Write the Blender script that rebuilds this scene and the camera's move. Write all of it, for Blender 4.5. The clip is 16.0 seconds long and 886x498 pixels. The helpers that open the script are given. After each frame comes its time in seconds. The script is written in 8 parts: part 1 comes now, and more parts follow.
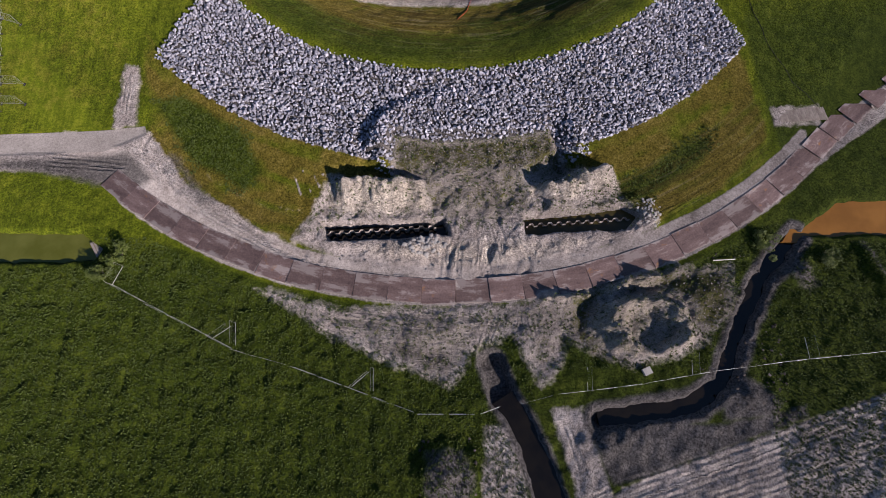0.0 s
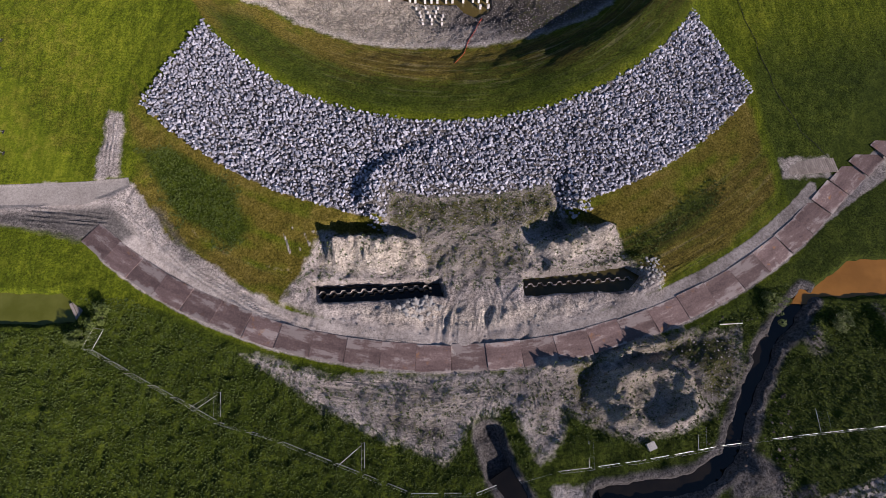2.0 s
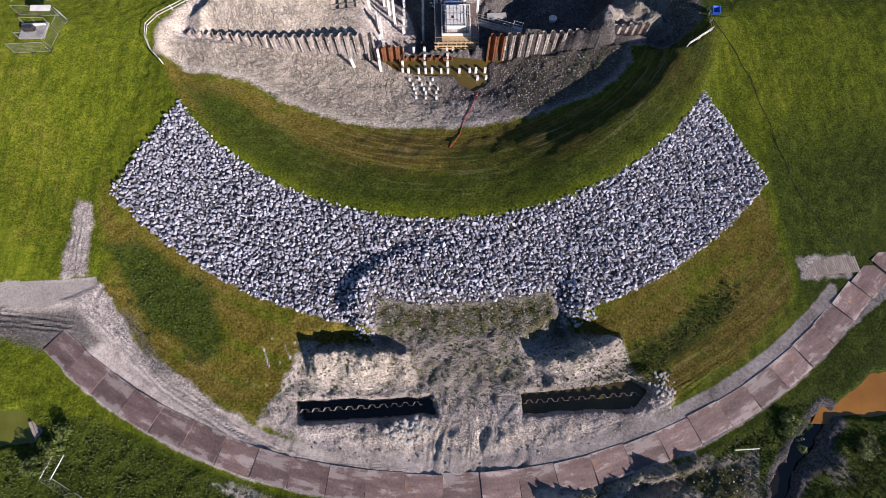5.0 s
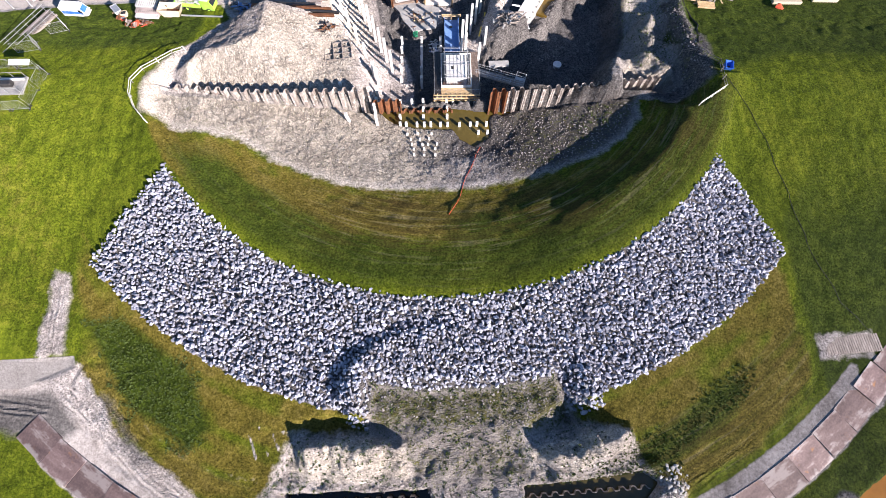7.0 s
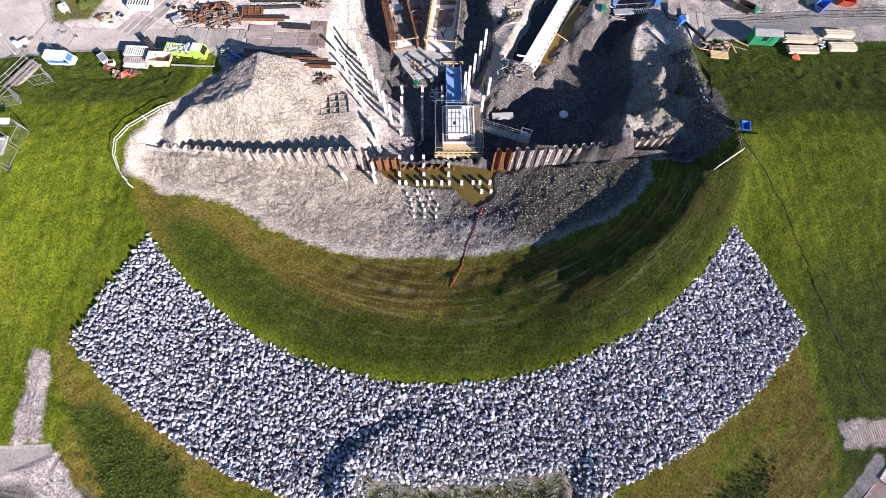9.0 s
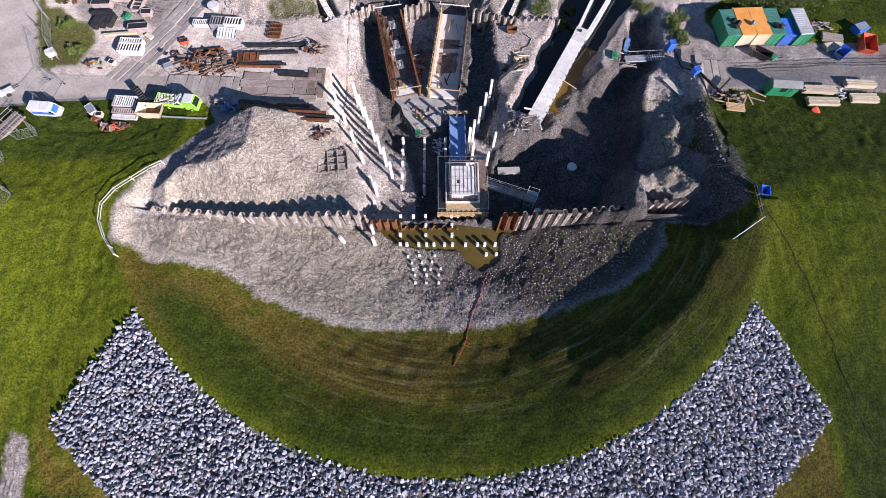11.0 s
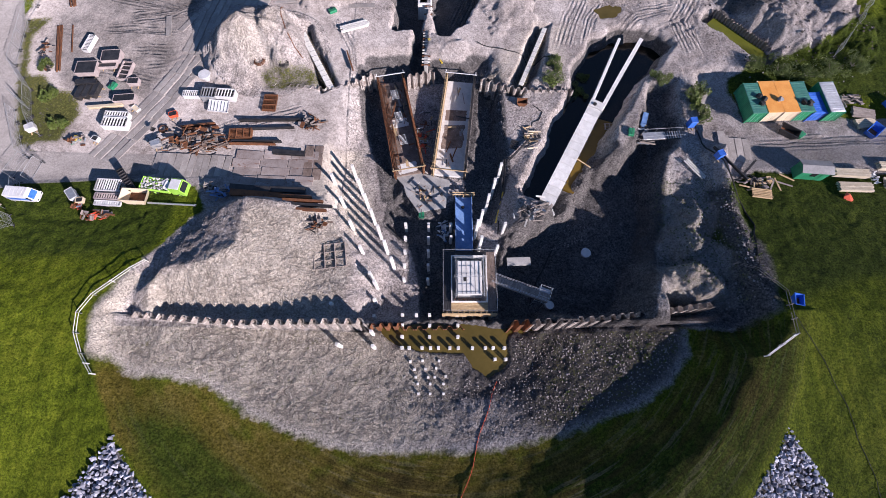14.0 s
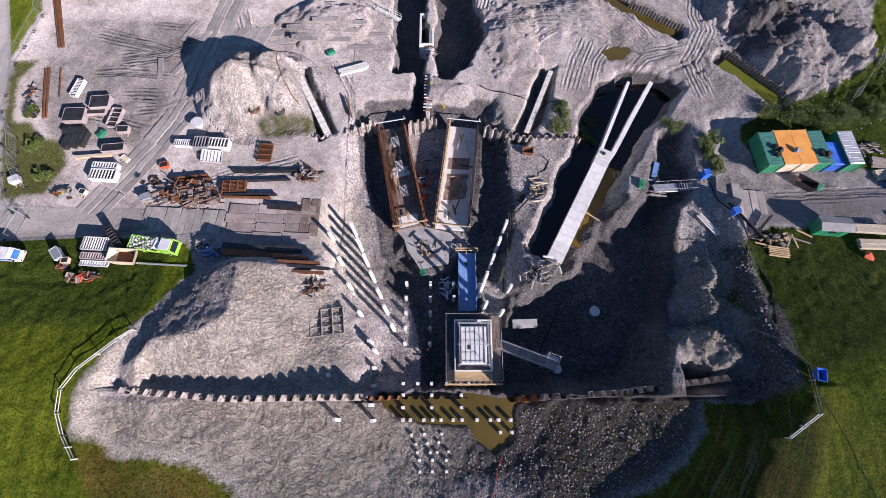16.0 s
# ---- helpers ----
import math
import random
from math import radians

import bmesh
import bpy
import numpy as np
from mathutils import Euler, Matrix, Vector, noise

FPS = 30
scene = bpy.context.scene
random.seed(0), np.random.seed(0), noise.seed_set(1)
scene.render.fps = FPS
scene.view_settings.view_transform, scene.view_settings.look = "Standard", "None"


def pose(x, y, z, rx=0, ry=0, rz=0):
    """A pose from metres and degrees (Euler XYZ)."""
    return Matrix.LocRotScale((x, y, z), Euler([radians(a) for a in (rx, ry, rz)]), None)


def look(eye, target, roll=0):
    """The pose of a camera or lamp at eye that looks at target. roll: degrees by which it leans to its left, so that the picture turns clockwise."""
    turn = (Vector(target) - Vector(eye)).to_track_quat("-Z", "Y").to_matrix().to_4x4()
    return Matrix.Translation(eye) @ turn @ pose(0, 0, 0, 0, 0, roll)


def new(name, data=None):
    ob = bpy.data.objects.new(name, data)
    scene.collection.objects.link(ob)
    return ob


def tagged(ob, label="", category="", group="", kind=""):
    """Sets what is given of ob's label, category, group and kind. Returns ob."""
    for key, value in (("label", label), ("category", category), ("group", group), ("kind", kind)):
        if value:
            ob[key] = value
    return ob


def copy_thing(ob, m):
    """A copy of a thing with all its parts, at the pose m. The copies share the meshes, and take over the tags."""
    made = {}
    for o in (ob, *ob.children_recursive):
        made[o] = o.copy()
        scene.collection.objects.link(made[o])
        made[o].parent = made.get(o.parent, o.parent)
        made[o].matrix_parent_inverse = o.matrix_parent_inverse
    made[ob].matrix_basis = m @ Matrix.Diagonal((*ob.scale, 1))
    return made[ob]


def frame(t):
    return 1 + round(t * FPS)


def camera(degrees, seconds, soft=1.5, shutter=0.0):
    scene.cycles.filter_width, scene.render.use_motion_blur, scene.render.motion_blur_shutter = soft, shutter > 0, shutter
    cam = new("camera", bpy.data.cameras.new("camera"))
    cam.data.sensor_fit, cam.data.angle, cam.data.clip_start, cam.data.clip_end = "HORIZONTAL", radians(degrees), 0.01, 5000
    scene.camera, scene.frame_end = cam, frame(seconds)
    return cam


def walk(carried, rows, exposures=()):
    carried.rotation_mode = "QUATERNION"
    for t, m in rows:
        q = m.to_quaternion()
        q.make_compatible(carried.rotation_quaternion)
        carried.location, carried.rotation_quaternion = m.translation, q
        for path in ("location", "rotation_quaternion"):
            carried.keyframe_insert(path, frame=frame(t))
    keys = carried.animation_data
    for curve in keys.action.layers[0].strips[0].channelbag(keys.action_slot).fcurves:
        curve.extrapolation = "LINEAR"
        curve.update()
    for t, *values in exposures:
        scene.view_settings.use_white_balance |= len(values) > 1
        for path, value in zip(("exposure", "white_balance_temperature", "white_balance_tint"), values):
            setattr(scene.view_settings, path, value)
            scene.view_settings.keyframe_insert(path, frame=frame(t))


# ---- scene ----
cam = camera(90.7, 16.0, soft=0.55)
METRES, EYE, TILT, LEAN, TURN = 81.25, 60.0, 0.0, 0.0, -1.5
ROWS = [
    (0.0, 0.0, 0.0, 0.0, 0.21, -70.37, -0.07),
    (0.5, -0.0002, 0.0249, 0.0012, 0.17, -70.4, -0.08),
    (1.0, 0.0, 0.0544, 0.0029, 0.19, -70.45, -0.17),
    (1.5, 0.0022, 0.0807, 0.004, 0.21, -70.45, -0.2),
    (2.0, 0.0052, 0.1121, 0.0052, 0.27, -70.45, -0.26),
    (2.5, 0.0073, 0.1401, 0.0062, 0.32, -70.44, -0.36),
    (3.0, 0.0115, 0.1727, 0.0074, 0.41, -70.39, -0.34),
    (3.5, 0.0137, 0.202, 0.0081, 0.44, -70.33, -0.34),
    (4.0, 0.014, 0.2347, 0.0092, 0.45, -70.31, -0.44),
    (6.5, 0.0162, 0.4033, 0.0133, 0.57, -70.28, -0.48),
    (7.0, 0.0155, 0.4368, 0.0141, 0.62, -70.28, -0.53),
    (7.5, 0.0145, 0.4701, 0.0148, 0.68, -70.25, -0.56),
    (8.0, 0.014, 0.5032, 0.0155, 0.77, -70.24, -0.58),
    (8.5, 0.0125, 0.536, 0.0164, 0.81, -70.21, -0.63),
    (9.0, 0.0118, 0.5682, 0.0171, 0.85, -70.17, -0.62),
    (11.5, 0.0035, 0.727, 0.0196, 1.18, -70.03, -0.67),
    (12.0, 0.0019, 0.7584, 0.0203, 1.22, -69.98, -0.67),
    (12.5, -0.0003, 0.7898, 0.0214, 1.29, -69.99, -0.7),
    (13.0, -0.0029, 0.8206, 0.0226, 1.36, -69.97, -0.73),
    (13.5, -0.0053, 0.8516, 0.0234, 1.43, -69.96, -0.73),
    (14.0, -0.0077, 0.8829, 0.0241, 1.49, -69.96, -0.73),
    (14.5, -0.0099, 0.9141, 0.0247, 1.53, -69.94, -0.75),
    (15.0, -0.0122, 0.9449, 0.0253, 1.6, -69.92, -0.77),
    (15.5, -0.0148, 0.9751, 0.0261, 1.66, -69.9, -0.8),
    (16.0, -0.0162, 0.9978, 0.0273, 1.52, -69.88, -0.79),
]
walk(cam, [(t, pose(0, 0, EYE, TILT, LEAN, TURN) @ pose(METRES * x, METRES * y, METRES * z, 90 + pitch, roll, yaw)) for t, x, y, z, yaw, pitch, roll in ROWS],
     exposures=[(0.0, 0.38, 6430, 22), (4.0, 0.56, 6370, 22), (6.5, 1.29, 6300, 17), (7.5, 1.55, 6260, 17), (8.2, 1.53, 6230, 17), (9.0, 1.38, 6210, 17), (11.5, 0.87, 6060, 23), (16.0, 0.8, 5980, 24)])

# ---- light ----
SUN_EL, SUN_X, SUN_Y = radians(23.5), 0.72, -0.69
world = bpy.data.worlds.new("world")
scene.world = world
world.use_nodes = True
sky = world.node_tree.nodes.new("ShaderNodeTexSky")
sky.sky_type, sky.sun_disc, sky.sun_elevation = "NISHITA", False, SUN_EL
sky.ozone_density, sky.dust_density, sky.air_density = 5.0, 0.0, 1.3
sky.sun_rotation = math.atan2(SUN_X, SUN_Y)
world.node_tree.links.new(sky.outputs[0], world.node_tree.nodes["Background"].inputs[0])
world.node_tree.nodes["Background"].inputs[1].default_value = 0.05
sun = new("sun", bpy.data.lights.new("sun", "SUN"))
sun.data.energy, sun.data.angle, sun.data.color = 4.6, radians(0.5), (1.0, 0.9, 0.78)
d = Vector((SUN_X * math.cos(SUN_EL), SUN_Y * math.cos(SUN_EL), math.sin(SUN_EL)))
sun.matrix_world = look(d * 100, (0, 0, 0))


# ---- materials ----
def nodes_of(name, rough=0.8, metal=0.0):
    m = bpy.data.materials.new(name)
    m.use_nodes = True
    nt = m.node_tree
    b = nt.nodes["Principled BSDF"]
    b.inputs["Roughness"].default_value, b.inputs["Metallic"].default_value = rough, metal
    return m, nt, b


def ramp(nt, fac, stops):
    r = nt.nodes.new("ShaderNodeValToRGB")
    e = r.color_ramp.elements
    e[0].position, e[0].color = stops[0][0], (*stops[0][1], 1)
    e[1].position, e[1].color = stops[-1][0], (*stops[-1][1], 1)
    for p, c in stops[1:-1]:
        e.new(p).color = (*c, 1)
    nt.links.new(fac, r.inputs[0])
    return r.outputs[0]


def noise_of(nt, vec, scale, detail=4.0, rough=0.6):
    n = nt.nodes.new("ShaderNodeTexNoise")
    n.inputs["Scale"].default_value, n.inputs["Detail"].default_value, n.inputs["Roughness"].default_value = scale, detail, rough
    if vec is not None:
        nt.links.new(vec, n.inputs["Vector"])
    return n.outputs[0]


def mixc(nt, fac, a, b, mode="MIX"):
    n = nt.nodes.new("ShaderNodeMix")
    n.data_type, n.blend_type = "RGBA", mode
    for i, v in ((0, fac), (6, a), (7, b)):
        if isinstance(v, (int, float)):
            n.inputs[i].default_value = v
        elif isinstance(v, tuple):
            n.inputs[i].default_value = (*v, 1)
        else:
            nt.links.new(v, n.inputs[i])
    return n.outputs[2]


def math_of(nt, op, a, b=0.0, clamp=False):
    n = nt.nodes.new("ShaderNodeMath")
    n.operation, n.use_clamp = op, clamp
    for i, v in ((0, a), (1, b)):
        if isinstance(v, (int, float)):
            n.inputs[i].default_value = v
        else:
            nt.links.new(v, n.inputs[i])
    return n.outputs[0]


def bump_of(nt, b, height, strength, dist):
    n = nt.nodes.new("ShaderNodeBump")
    n.inputs["Strength"].default_value, n.inputs["Distance"].default_value = strength, dist
    nt.links.new(height, n.inputs["Height"])
    nt.links.new(n.outputs[0], b.inputs["Normal"])


def place_of(nt):
    """World-sized coordinates, shifted at random for each object."""
    tc, oi = nt.nodes.new("ShaderNodeTexCoord"), nt.nodes.new("ShaderNodeObjectInfo")
    n = nt.nodes.new("ShaderNodeVectorMath")
    n.operation = "MULTIPLY_ADD"
    n.inputs[1].default_value = (37.0, 19.0, 11.0)
    nt.links.new(oi.outputs["Random"], n.inputs[0])
    nt.links.new(tc.outputs["Object"], n.inputs[2])
    return n.outputs[0], oi.outputs["Random"]


def plain(name, dark, light, scale=1.5, rough=0.7, metal=0.0, bump=0.02, wear=None, wear_at=0.62, vary=0.25):
    """A painted, worn or raw surface: two tones, fine grain, patches of wear and a shift from piece to piece."""
    m, nt, b = nodes_of(name, rough, metal)
    v, rnd = place_of(nt)
    big, fine = noise_of(nt, v, scale, 5), noise_of(nt, v, scale * 9, 3)
    f = math_of(nt, "ADD", math_of(nt, "MULTIPLY", big, 0.65), math_of(nt, "MULTIPLY", fine, 0.35))
    col = ramp(nt, f, [(0.36, dark), (0.62, light)])
    if wear:
        w = noise_of(nt, v, scale * 2.3, 6, 0.7)
        col = mixc(nt, ramp(nt, w, [(wear_at, (0, 0, 0)), (wear_at + 0.06, (1, 1, 1))]), col, wear)
    k = math_of(nt, "ADD", math_of(nt, "MULTIPLY", rnd, vary), 1 - vary / 2)
    hsv = nt.nodes.new("ShaderNodeHueSaturation")
    nt.links.new(k, hsv.inputs["Value"])
    nt.links.new(col, hsv.inputs["Color"])
    nt.links.new(hsv.outputs[0], b.inputs["Base Color"])
    if bump:
        bump_of(nt, b, fine, 0.6, bump)
    return m


CONCRETE = plain("concrete", (0.6, 0.59, 0.575), (0.78, 0.77, 0.755), 1.2, 0.8)
CONCRETE_GREY = plain("concrete_grey", (0.24, 0.24, 0.24), (0.42, 0.41, 0.4), 0.8, 0.85, wear=(0.16, 0.15, 0.14))
STEEL_RUST = plain("rusty_steel", (0.09, 0.04, 0.022), (0.26, 0.105, 0.045), 1.0, 0.75, 0.2, wear=(0.05, 0.035, 0.03))
STEEL_DARK = plain("dark_steel", (0.03, 0.03, 0.035), (0.085, 0.08, 0.08), 1.2, 0.5, 0.5)
SHEET = plain("sheet_pile_steel", (0.17, 0.135, 0.12), (0.4, 0.36, 0.335), 0.7, 0.7, 0.1, wear=(0.56, 0.53, 0.5), wear_at=0.54, vary=0.4)
ZINC = plain("galvanised_steel", (0.42, 0.43, 0.45), (0.62, 0.63, 0.65), 2, 0.4, 0.6)
WOOD = plain("raw_timber", (0.36, 0.24, 0.12), (0.58, 0.43, 0.25), 2, 0.8)
WOOD_GREY = plain("weathered_timber", (0.2, 0.17, 0.15), (0.36, 0.31, 0.28), 1.0, 0.9, wear=(0.45, 0.4, 0.37))
WOOD_WHITE = plain("white_timber", (0.62, 0.6, 0.55), (0.8, 0.78, 0.74), 2, 0.7)
SAWN = plain("sawn_timber", (0.4, 0.34, 0.25), (0.58, 0.51, 0.4), 1.2, 0.8, wear=(0.3, 0.26, 0.2), wear_at=0.63, vary=0.45)
STONE = plain("quarry_stone", (0.185, 0.19, 0.235), (0.44, 0.447, 0.525), 1.1, 0.85, bump=0.03, vary=0.9)
BLUE_STEEL = plain("blue_paint", (0.1, 0.2, 0.42), (0.2, 0.33, 0.58), 1.2, 0.5)
WHITE_PAINT = plain("white_paint", (0.55, 0.55, 0.56), (0.75, 0.75, 0.76), 1, 0.5, bump=0)
BLACK_RUBBER = plain("black_rubber", (0.012, 0.012, 0.012), (0.03, 0.03, 0.03), 3, 0.8)
ORANGE = plain("orange_paint", (0.72, 0.28, 0.05), (0.85, 0.4, 0.1), 0.6, 0.6, wear=(0.6, 0.38, 0.2), wear_at=0.66)
CREAM = plain("cream_paint", (0.6, 0.5, 0.36), (0.75, 0.63, 0.46), 1, 0.6)
PINKISH = plain("primed_steel", (0.33, 0.27, 0.265), (0.5, 0.43, 0.42), 1, 0.7)
GREEN = plain("green_paint", (0.012, 0.16, 0.075), (0.03, 0.27, 0.13), 1, 0.5)
TEAL = plain("teal_paint", (0.03, 0.13, 0.11), (0.07, 0.24, 0.19), 1, 0.5)
BLUE = plain("bright_blue_paint", (0.02, 0.1, 0.5), (0.06, 0.2, 0.7), 1, 0.45)
LIME = plain("lime_paint", (0.3, 0.62, 0.06), (0.45, 0.8, 0.12), 1, 0.45)
RED = plain("red_paint", (0.5, 0.06, 0.03), (0.7, 0.12, 0.05), 1, 0.5)
YELLOW = plain("yellow_paint", (0.6, 0.42, 0.03), (0.8, 0.6, 0.08), 1, 0.5)
GREY_ROOF = plain("grey_roofing", (0.2, 0.2, 0.21), (0.32, 0.32, 0.33), 0.7, 0.8)
LEAF = plain("leaf", (0.05, 0.08, 0.012), (0.13, 0.17, 0.03), 0.5, 0.6, bump=0)
RUBBLE = plain("rubble", (0.42, 0.41, 0.4), (0.74, 0.72, 0.7), 1.5, 0.9, vary=0.8)


def glass_mat():
    m, nt, b = nodes_of("window_glass", 0.05)
    b.inputs["Base Color"].default_value = (0.02, 0.025, 0.03, 1)
    return m


GLASS = glass_mat()


def plate_mat():
    """Rusty plate with dust and tyre streaks along its length."""
    m, nt, b = nodes_of("road_plate_steel", 0.6, 0.15)
    v, rnd = place_of(nt)
    st = nt.nodes.new("ShaderNodeMapping")
    st.inputs["Scale"].default_value = (0.16, 0.6, 1.0)
    nt.links.new(v, st.inputs[0])
    streak, blot, fine = noise_of(nt, st.outputs[0], 1.0, 5, 0.65), noise_of(nt, v, 0.5, 4), noise_of(nt, v, 4, 4)
    col = ramp(nt, math_of(nt, "ADD", math_of(nt, "MULTIPLY", streak, 0.7), math_of(nt, "MULTIPLY", fine, 0.3)), [(0.36, (0.1, 0.066, 0.064)), (0.52, (0.2, 0.138, 0.13)), (0.64, (0.3, 0.225, 0.21))])
    dust = ramp(nt, math_of(nt, "ADD", math_of(nt, "MULTIPLY", streak, 0.75), math_of(nt, "MULTIPLY", blot, 0.25)), [(0.55, (0, 0, 0)), (0.6, (1, 1, 1))])
    col = mixc(nt, math_of(nt, "MULTIPLY", dust, 0.75), col, (0.42, 0.36, 0.345))
    # dust swept to the long edges
    sep = nt.nodes.new("ShaderNodeSeparateXYZ")
    nt.links.new(nt.nodes.new("ShaderNodeTexCoord").outputs["Object"], sep.inputs[0])
    rim = math_of(nt, "ADD", math_of(nt, "ABSOLUTE", sep.outputs[1]), math_of(nt, "MULTIPLY", math_of(nt, "SUBTRACT", blot, 0.5), 2.6))
    col = mixc(nt, math_of(nt, "MULTIPLY", ramp(nt, math_of(nt, "MULTIPLY", rim, 0.4), [(0.6, (0, 0, 0)), (0.72, (1, 1, 1))]), 0.8), col, (0.4, 0.35, 0.335))
    rust = ramp(nt, noise_of(nt, v, 0.8, 4), [(0.6, (0, 0, 0)), (0.7, (1, 1, 1))])
    col = mixc(nt, math_of(nt, "MULTIPLY", rust, math_of(nt, "MULTIPLY", rnd, 0.8)), col, (0.36, 0.17, 0.06))
    hsv = nt.nodes.new("ShaderNodeHueSaturation")
    nt.links.new(math_of(nt, "ADD", math_of(nt, "MULTIPLY", rnd, 0.5), 0.75), hsv.inputs["Value"])
    nt.links.new(col, hsv.inputs["Color"])
    nt.links.new(hsv.outputs[0], b.inputs["Base Color"])
    bump_of(nt, b, fine, 0.4, 0.01)
    return m


PLATE = plate_mat()


def mesh_wire():
    """Welded mesh of a fence panel: thin wires with open gaps."""
    m, nt, b = nodes_of("welded_mesh", 0.4, 0.6)
    b.inputs["Base Color"].default_value = (0.55, 0.56, 0.58, 1)
    return m


WIRE = mesh_wire()


def water(name, deep, light):
    m, nt, b = nodes_of(name, 0.08)
    tc = nt.nodes.new("ShaderNodeTexCoord")
    n = noise_of(nt, tc.outputs["Object"], 0.25, 4)
    nt.links.new(ramp(nt, n, [(0.35, deep), (0.7, light)]), b.inputs["Base Color"])
    bump_of(nt, b, noise_of(nt, tc.outputs["Object"], 3.0, 2), 0.05, 0.02)
    return m


WATER_OLIVE = water("olive_water", (0.1, 0.11, 0.012), (0.15, 0.16, 0.03))
WATER_BROWN = water("brown_water", (0.22, 0.1, 0.02), (0.3, 0.14, 0.03))
WATER_PIT = water("murky_water", (0.07, 0.055, 0.012), (0.125, 0.092, 0.024))
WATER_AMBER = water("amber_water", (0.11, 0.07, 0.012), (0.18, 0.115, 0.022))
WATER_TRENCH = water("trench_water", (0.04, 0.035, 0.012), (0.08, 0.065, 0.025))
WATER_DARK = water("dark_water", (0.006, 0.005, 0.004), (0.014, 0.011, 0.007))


def ground_mat():
    """Grass, clay, sand and mud, each laid where the sheet's own masks say, with cracks, streaks and tyre ruts. The mud
    tone also paints shade on the east clay.
    """
    m, nt, b = nodes_of("ground", 0.95)
    b.inputs["Specular IOR Level"].default_value = 0.1
    b.inputs["Diffuse Roughness"].default_value = 1.0
    tc = nt.nodes.new("ShaderNodeTexCoord")
    P = tc.outputs["Object"]
    n1, n2, n3, n4 = noise_of(nt, P, 0.1, 5), noise_of(nt, P, 0.7, 6, 0.7), noise_of(nt, P, 3.2, 4, 0.7), noise_of(nt, P, 0.28, 6, 0.75)
    n5 = noise_of(nt, P, 6.5, 4, 0.75)
    ragged = math_of(nt, "ADD", math_of(nt, "MULTIPLY", n2, 0.45), math_of(nt, "MULTIPLY", n4, 0.55))
    fine_rag = math_of(nt, "ADD", math_of(nt, "MULTIPLY", n2, 0.45), math_of(nt, "MULTIPLY", n3, 0.55))

    # coordinates round the bund's middle: metres outwards, metres along the curve
    sep = nt.nodes.new("ShaderNodeSeparateXYZ")
    nt.links.new(P, sep.inputs[0])
    dx, dy = math_of(nt, "SUBTRACT", sep.outputs[0], 3.0), math_of(nt, "SUBTRACT", 98.3, sep.outputs[1])
    r = math_of(nt, "SQRT", math_of(nt, "ADD", math_of(nt, "MULTIPLY", dx, dx), math_of(nt, "MULTIPLY", dy, dy)))
    arc = math_of(nt, "MULTIPLY", math_of(nt, "ARCTAN2", dx, dy), 40.0)

    def curved(across, along_, scale, detail, rough):
        c = nt.nodes.new("ShaderNodeCombineXYZ")
        nt.links.new(math_of(nt, "MULTIPLY", r, across), c.inputs[0])
        nt.links.new(math_of(nt, "MULTIPLY", arc, along_), c.inputs[1])
        return noise_of(nt, c.outputs[0], scale, detail, rough)

    def attr(name):
        a = nt.nodes.new("ShaderNodeAttribute")
        a.attribute_name = name
        return a.outputs["Fac"]

    def mask(name, edge=0.5, soft=0.08, by=ragged):
        v = math_of(nt, "ADD", attr(name), math_of(nt, "MULTIPLY", math_of(nt, "SUBTRACT", by, 0.5), edge))
        return ramp(nt, v, [(0.5 - soft, (0, 0, 0)), (0.5 + soft, (1, 1, 1))])

    def tone(*stops, w=(0.25, 0.35, 0.4)):
        f = math_of(nt, "ADD", math_of(nt, "ADD", math_of(nt, "MULTIPLY", n1, w[0]), math_of(nt, "MULTIPLY", n2, w[1])), math_of(nt, "MULTIPLY", n3, w[2]))
        return ramp(nt, f, list(stops))

    col = tone((0.38, (0.042, 0.062, 0.0045)), (0.5, (0.084, 0.114, 0.007)), (0.6, (0.132, 0.154, 0.0125)), w=(0.25, 0.4, 0.35))
    swath = nt.nodes.new("ShaderNodeMapping")
    swath.inputs["Scale"].default_value, swath.inputs["Rotation"].default_value = (1.1, 0.07, 1.0), (0, 0, 0.06)
    nt.links.new(P, swath.inputs[0])
    mown = noise_of(nt, swath.outputs[0], 1.0, 4, 0.6)
    col = mixc(nt, 0.75, col, ramp(nt, mown, [(0.36, (0.72, 0.75, 0.7)), (0.5, (1, 1, 1)), (0.64, (1.32, 1.27, 1.2))]), "MULTIPLY")
    lush = tone((0.38, (0.019, 0.033, 0.004)), (0.5, (0.041, 0.062, 0.007)), (0.62, (0.082, 0.106, 0.013)), w=(0.2, 0.45, 0.35))
    dry = tone((0.38, (0.065, 0.058, 0.009)), (0.5, (0.13, 0.108, 0.018)), (0.62, (0.2, 0.16, 0.044)))
    dull = tone((0.4, (0.03, 0.034, 0.01)), (0.5, (0.06, 0.066, 0.02)), (0.62, (0.12, 0.115, 0.04)), w=(0.15, 0.35, 0.5))
    soil = tone((0.36, (0.175, 0.153, 0.144)), (0.5, (0.365, 0.33, 0.317)), (0.62, (0.52, 0.48, 0.466)), w=(0.4, 0.4, 0.2))
    grey = tone((0.36, (0.2, 0.182, 0.172)), (0.5, (0.36, 0.333, 0.32)), (0.62, (0.52, 0.487, 0.47)), w=(0.15, 0.4, 0.45))
    white = tone((0.36, (0.34, 0.298, 0.25)), (0.5, (0.48, 0.432, 0.375)), (0.64, (0.6, 0.55, 0.49)), w=(0.3, 0.45, 0.25))
    mud_and_shade = tone((0.36, (0.055, 0.052, 0.052)), (0.5, (0.115, 0.108, 0.108)), (0.64, (0.2, 0.187, 0.185)))
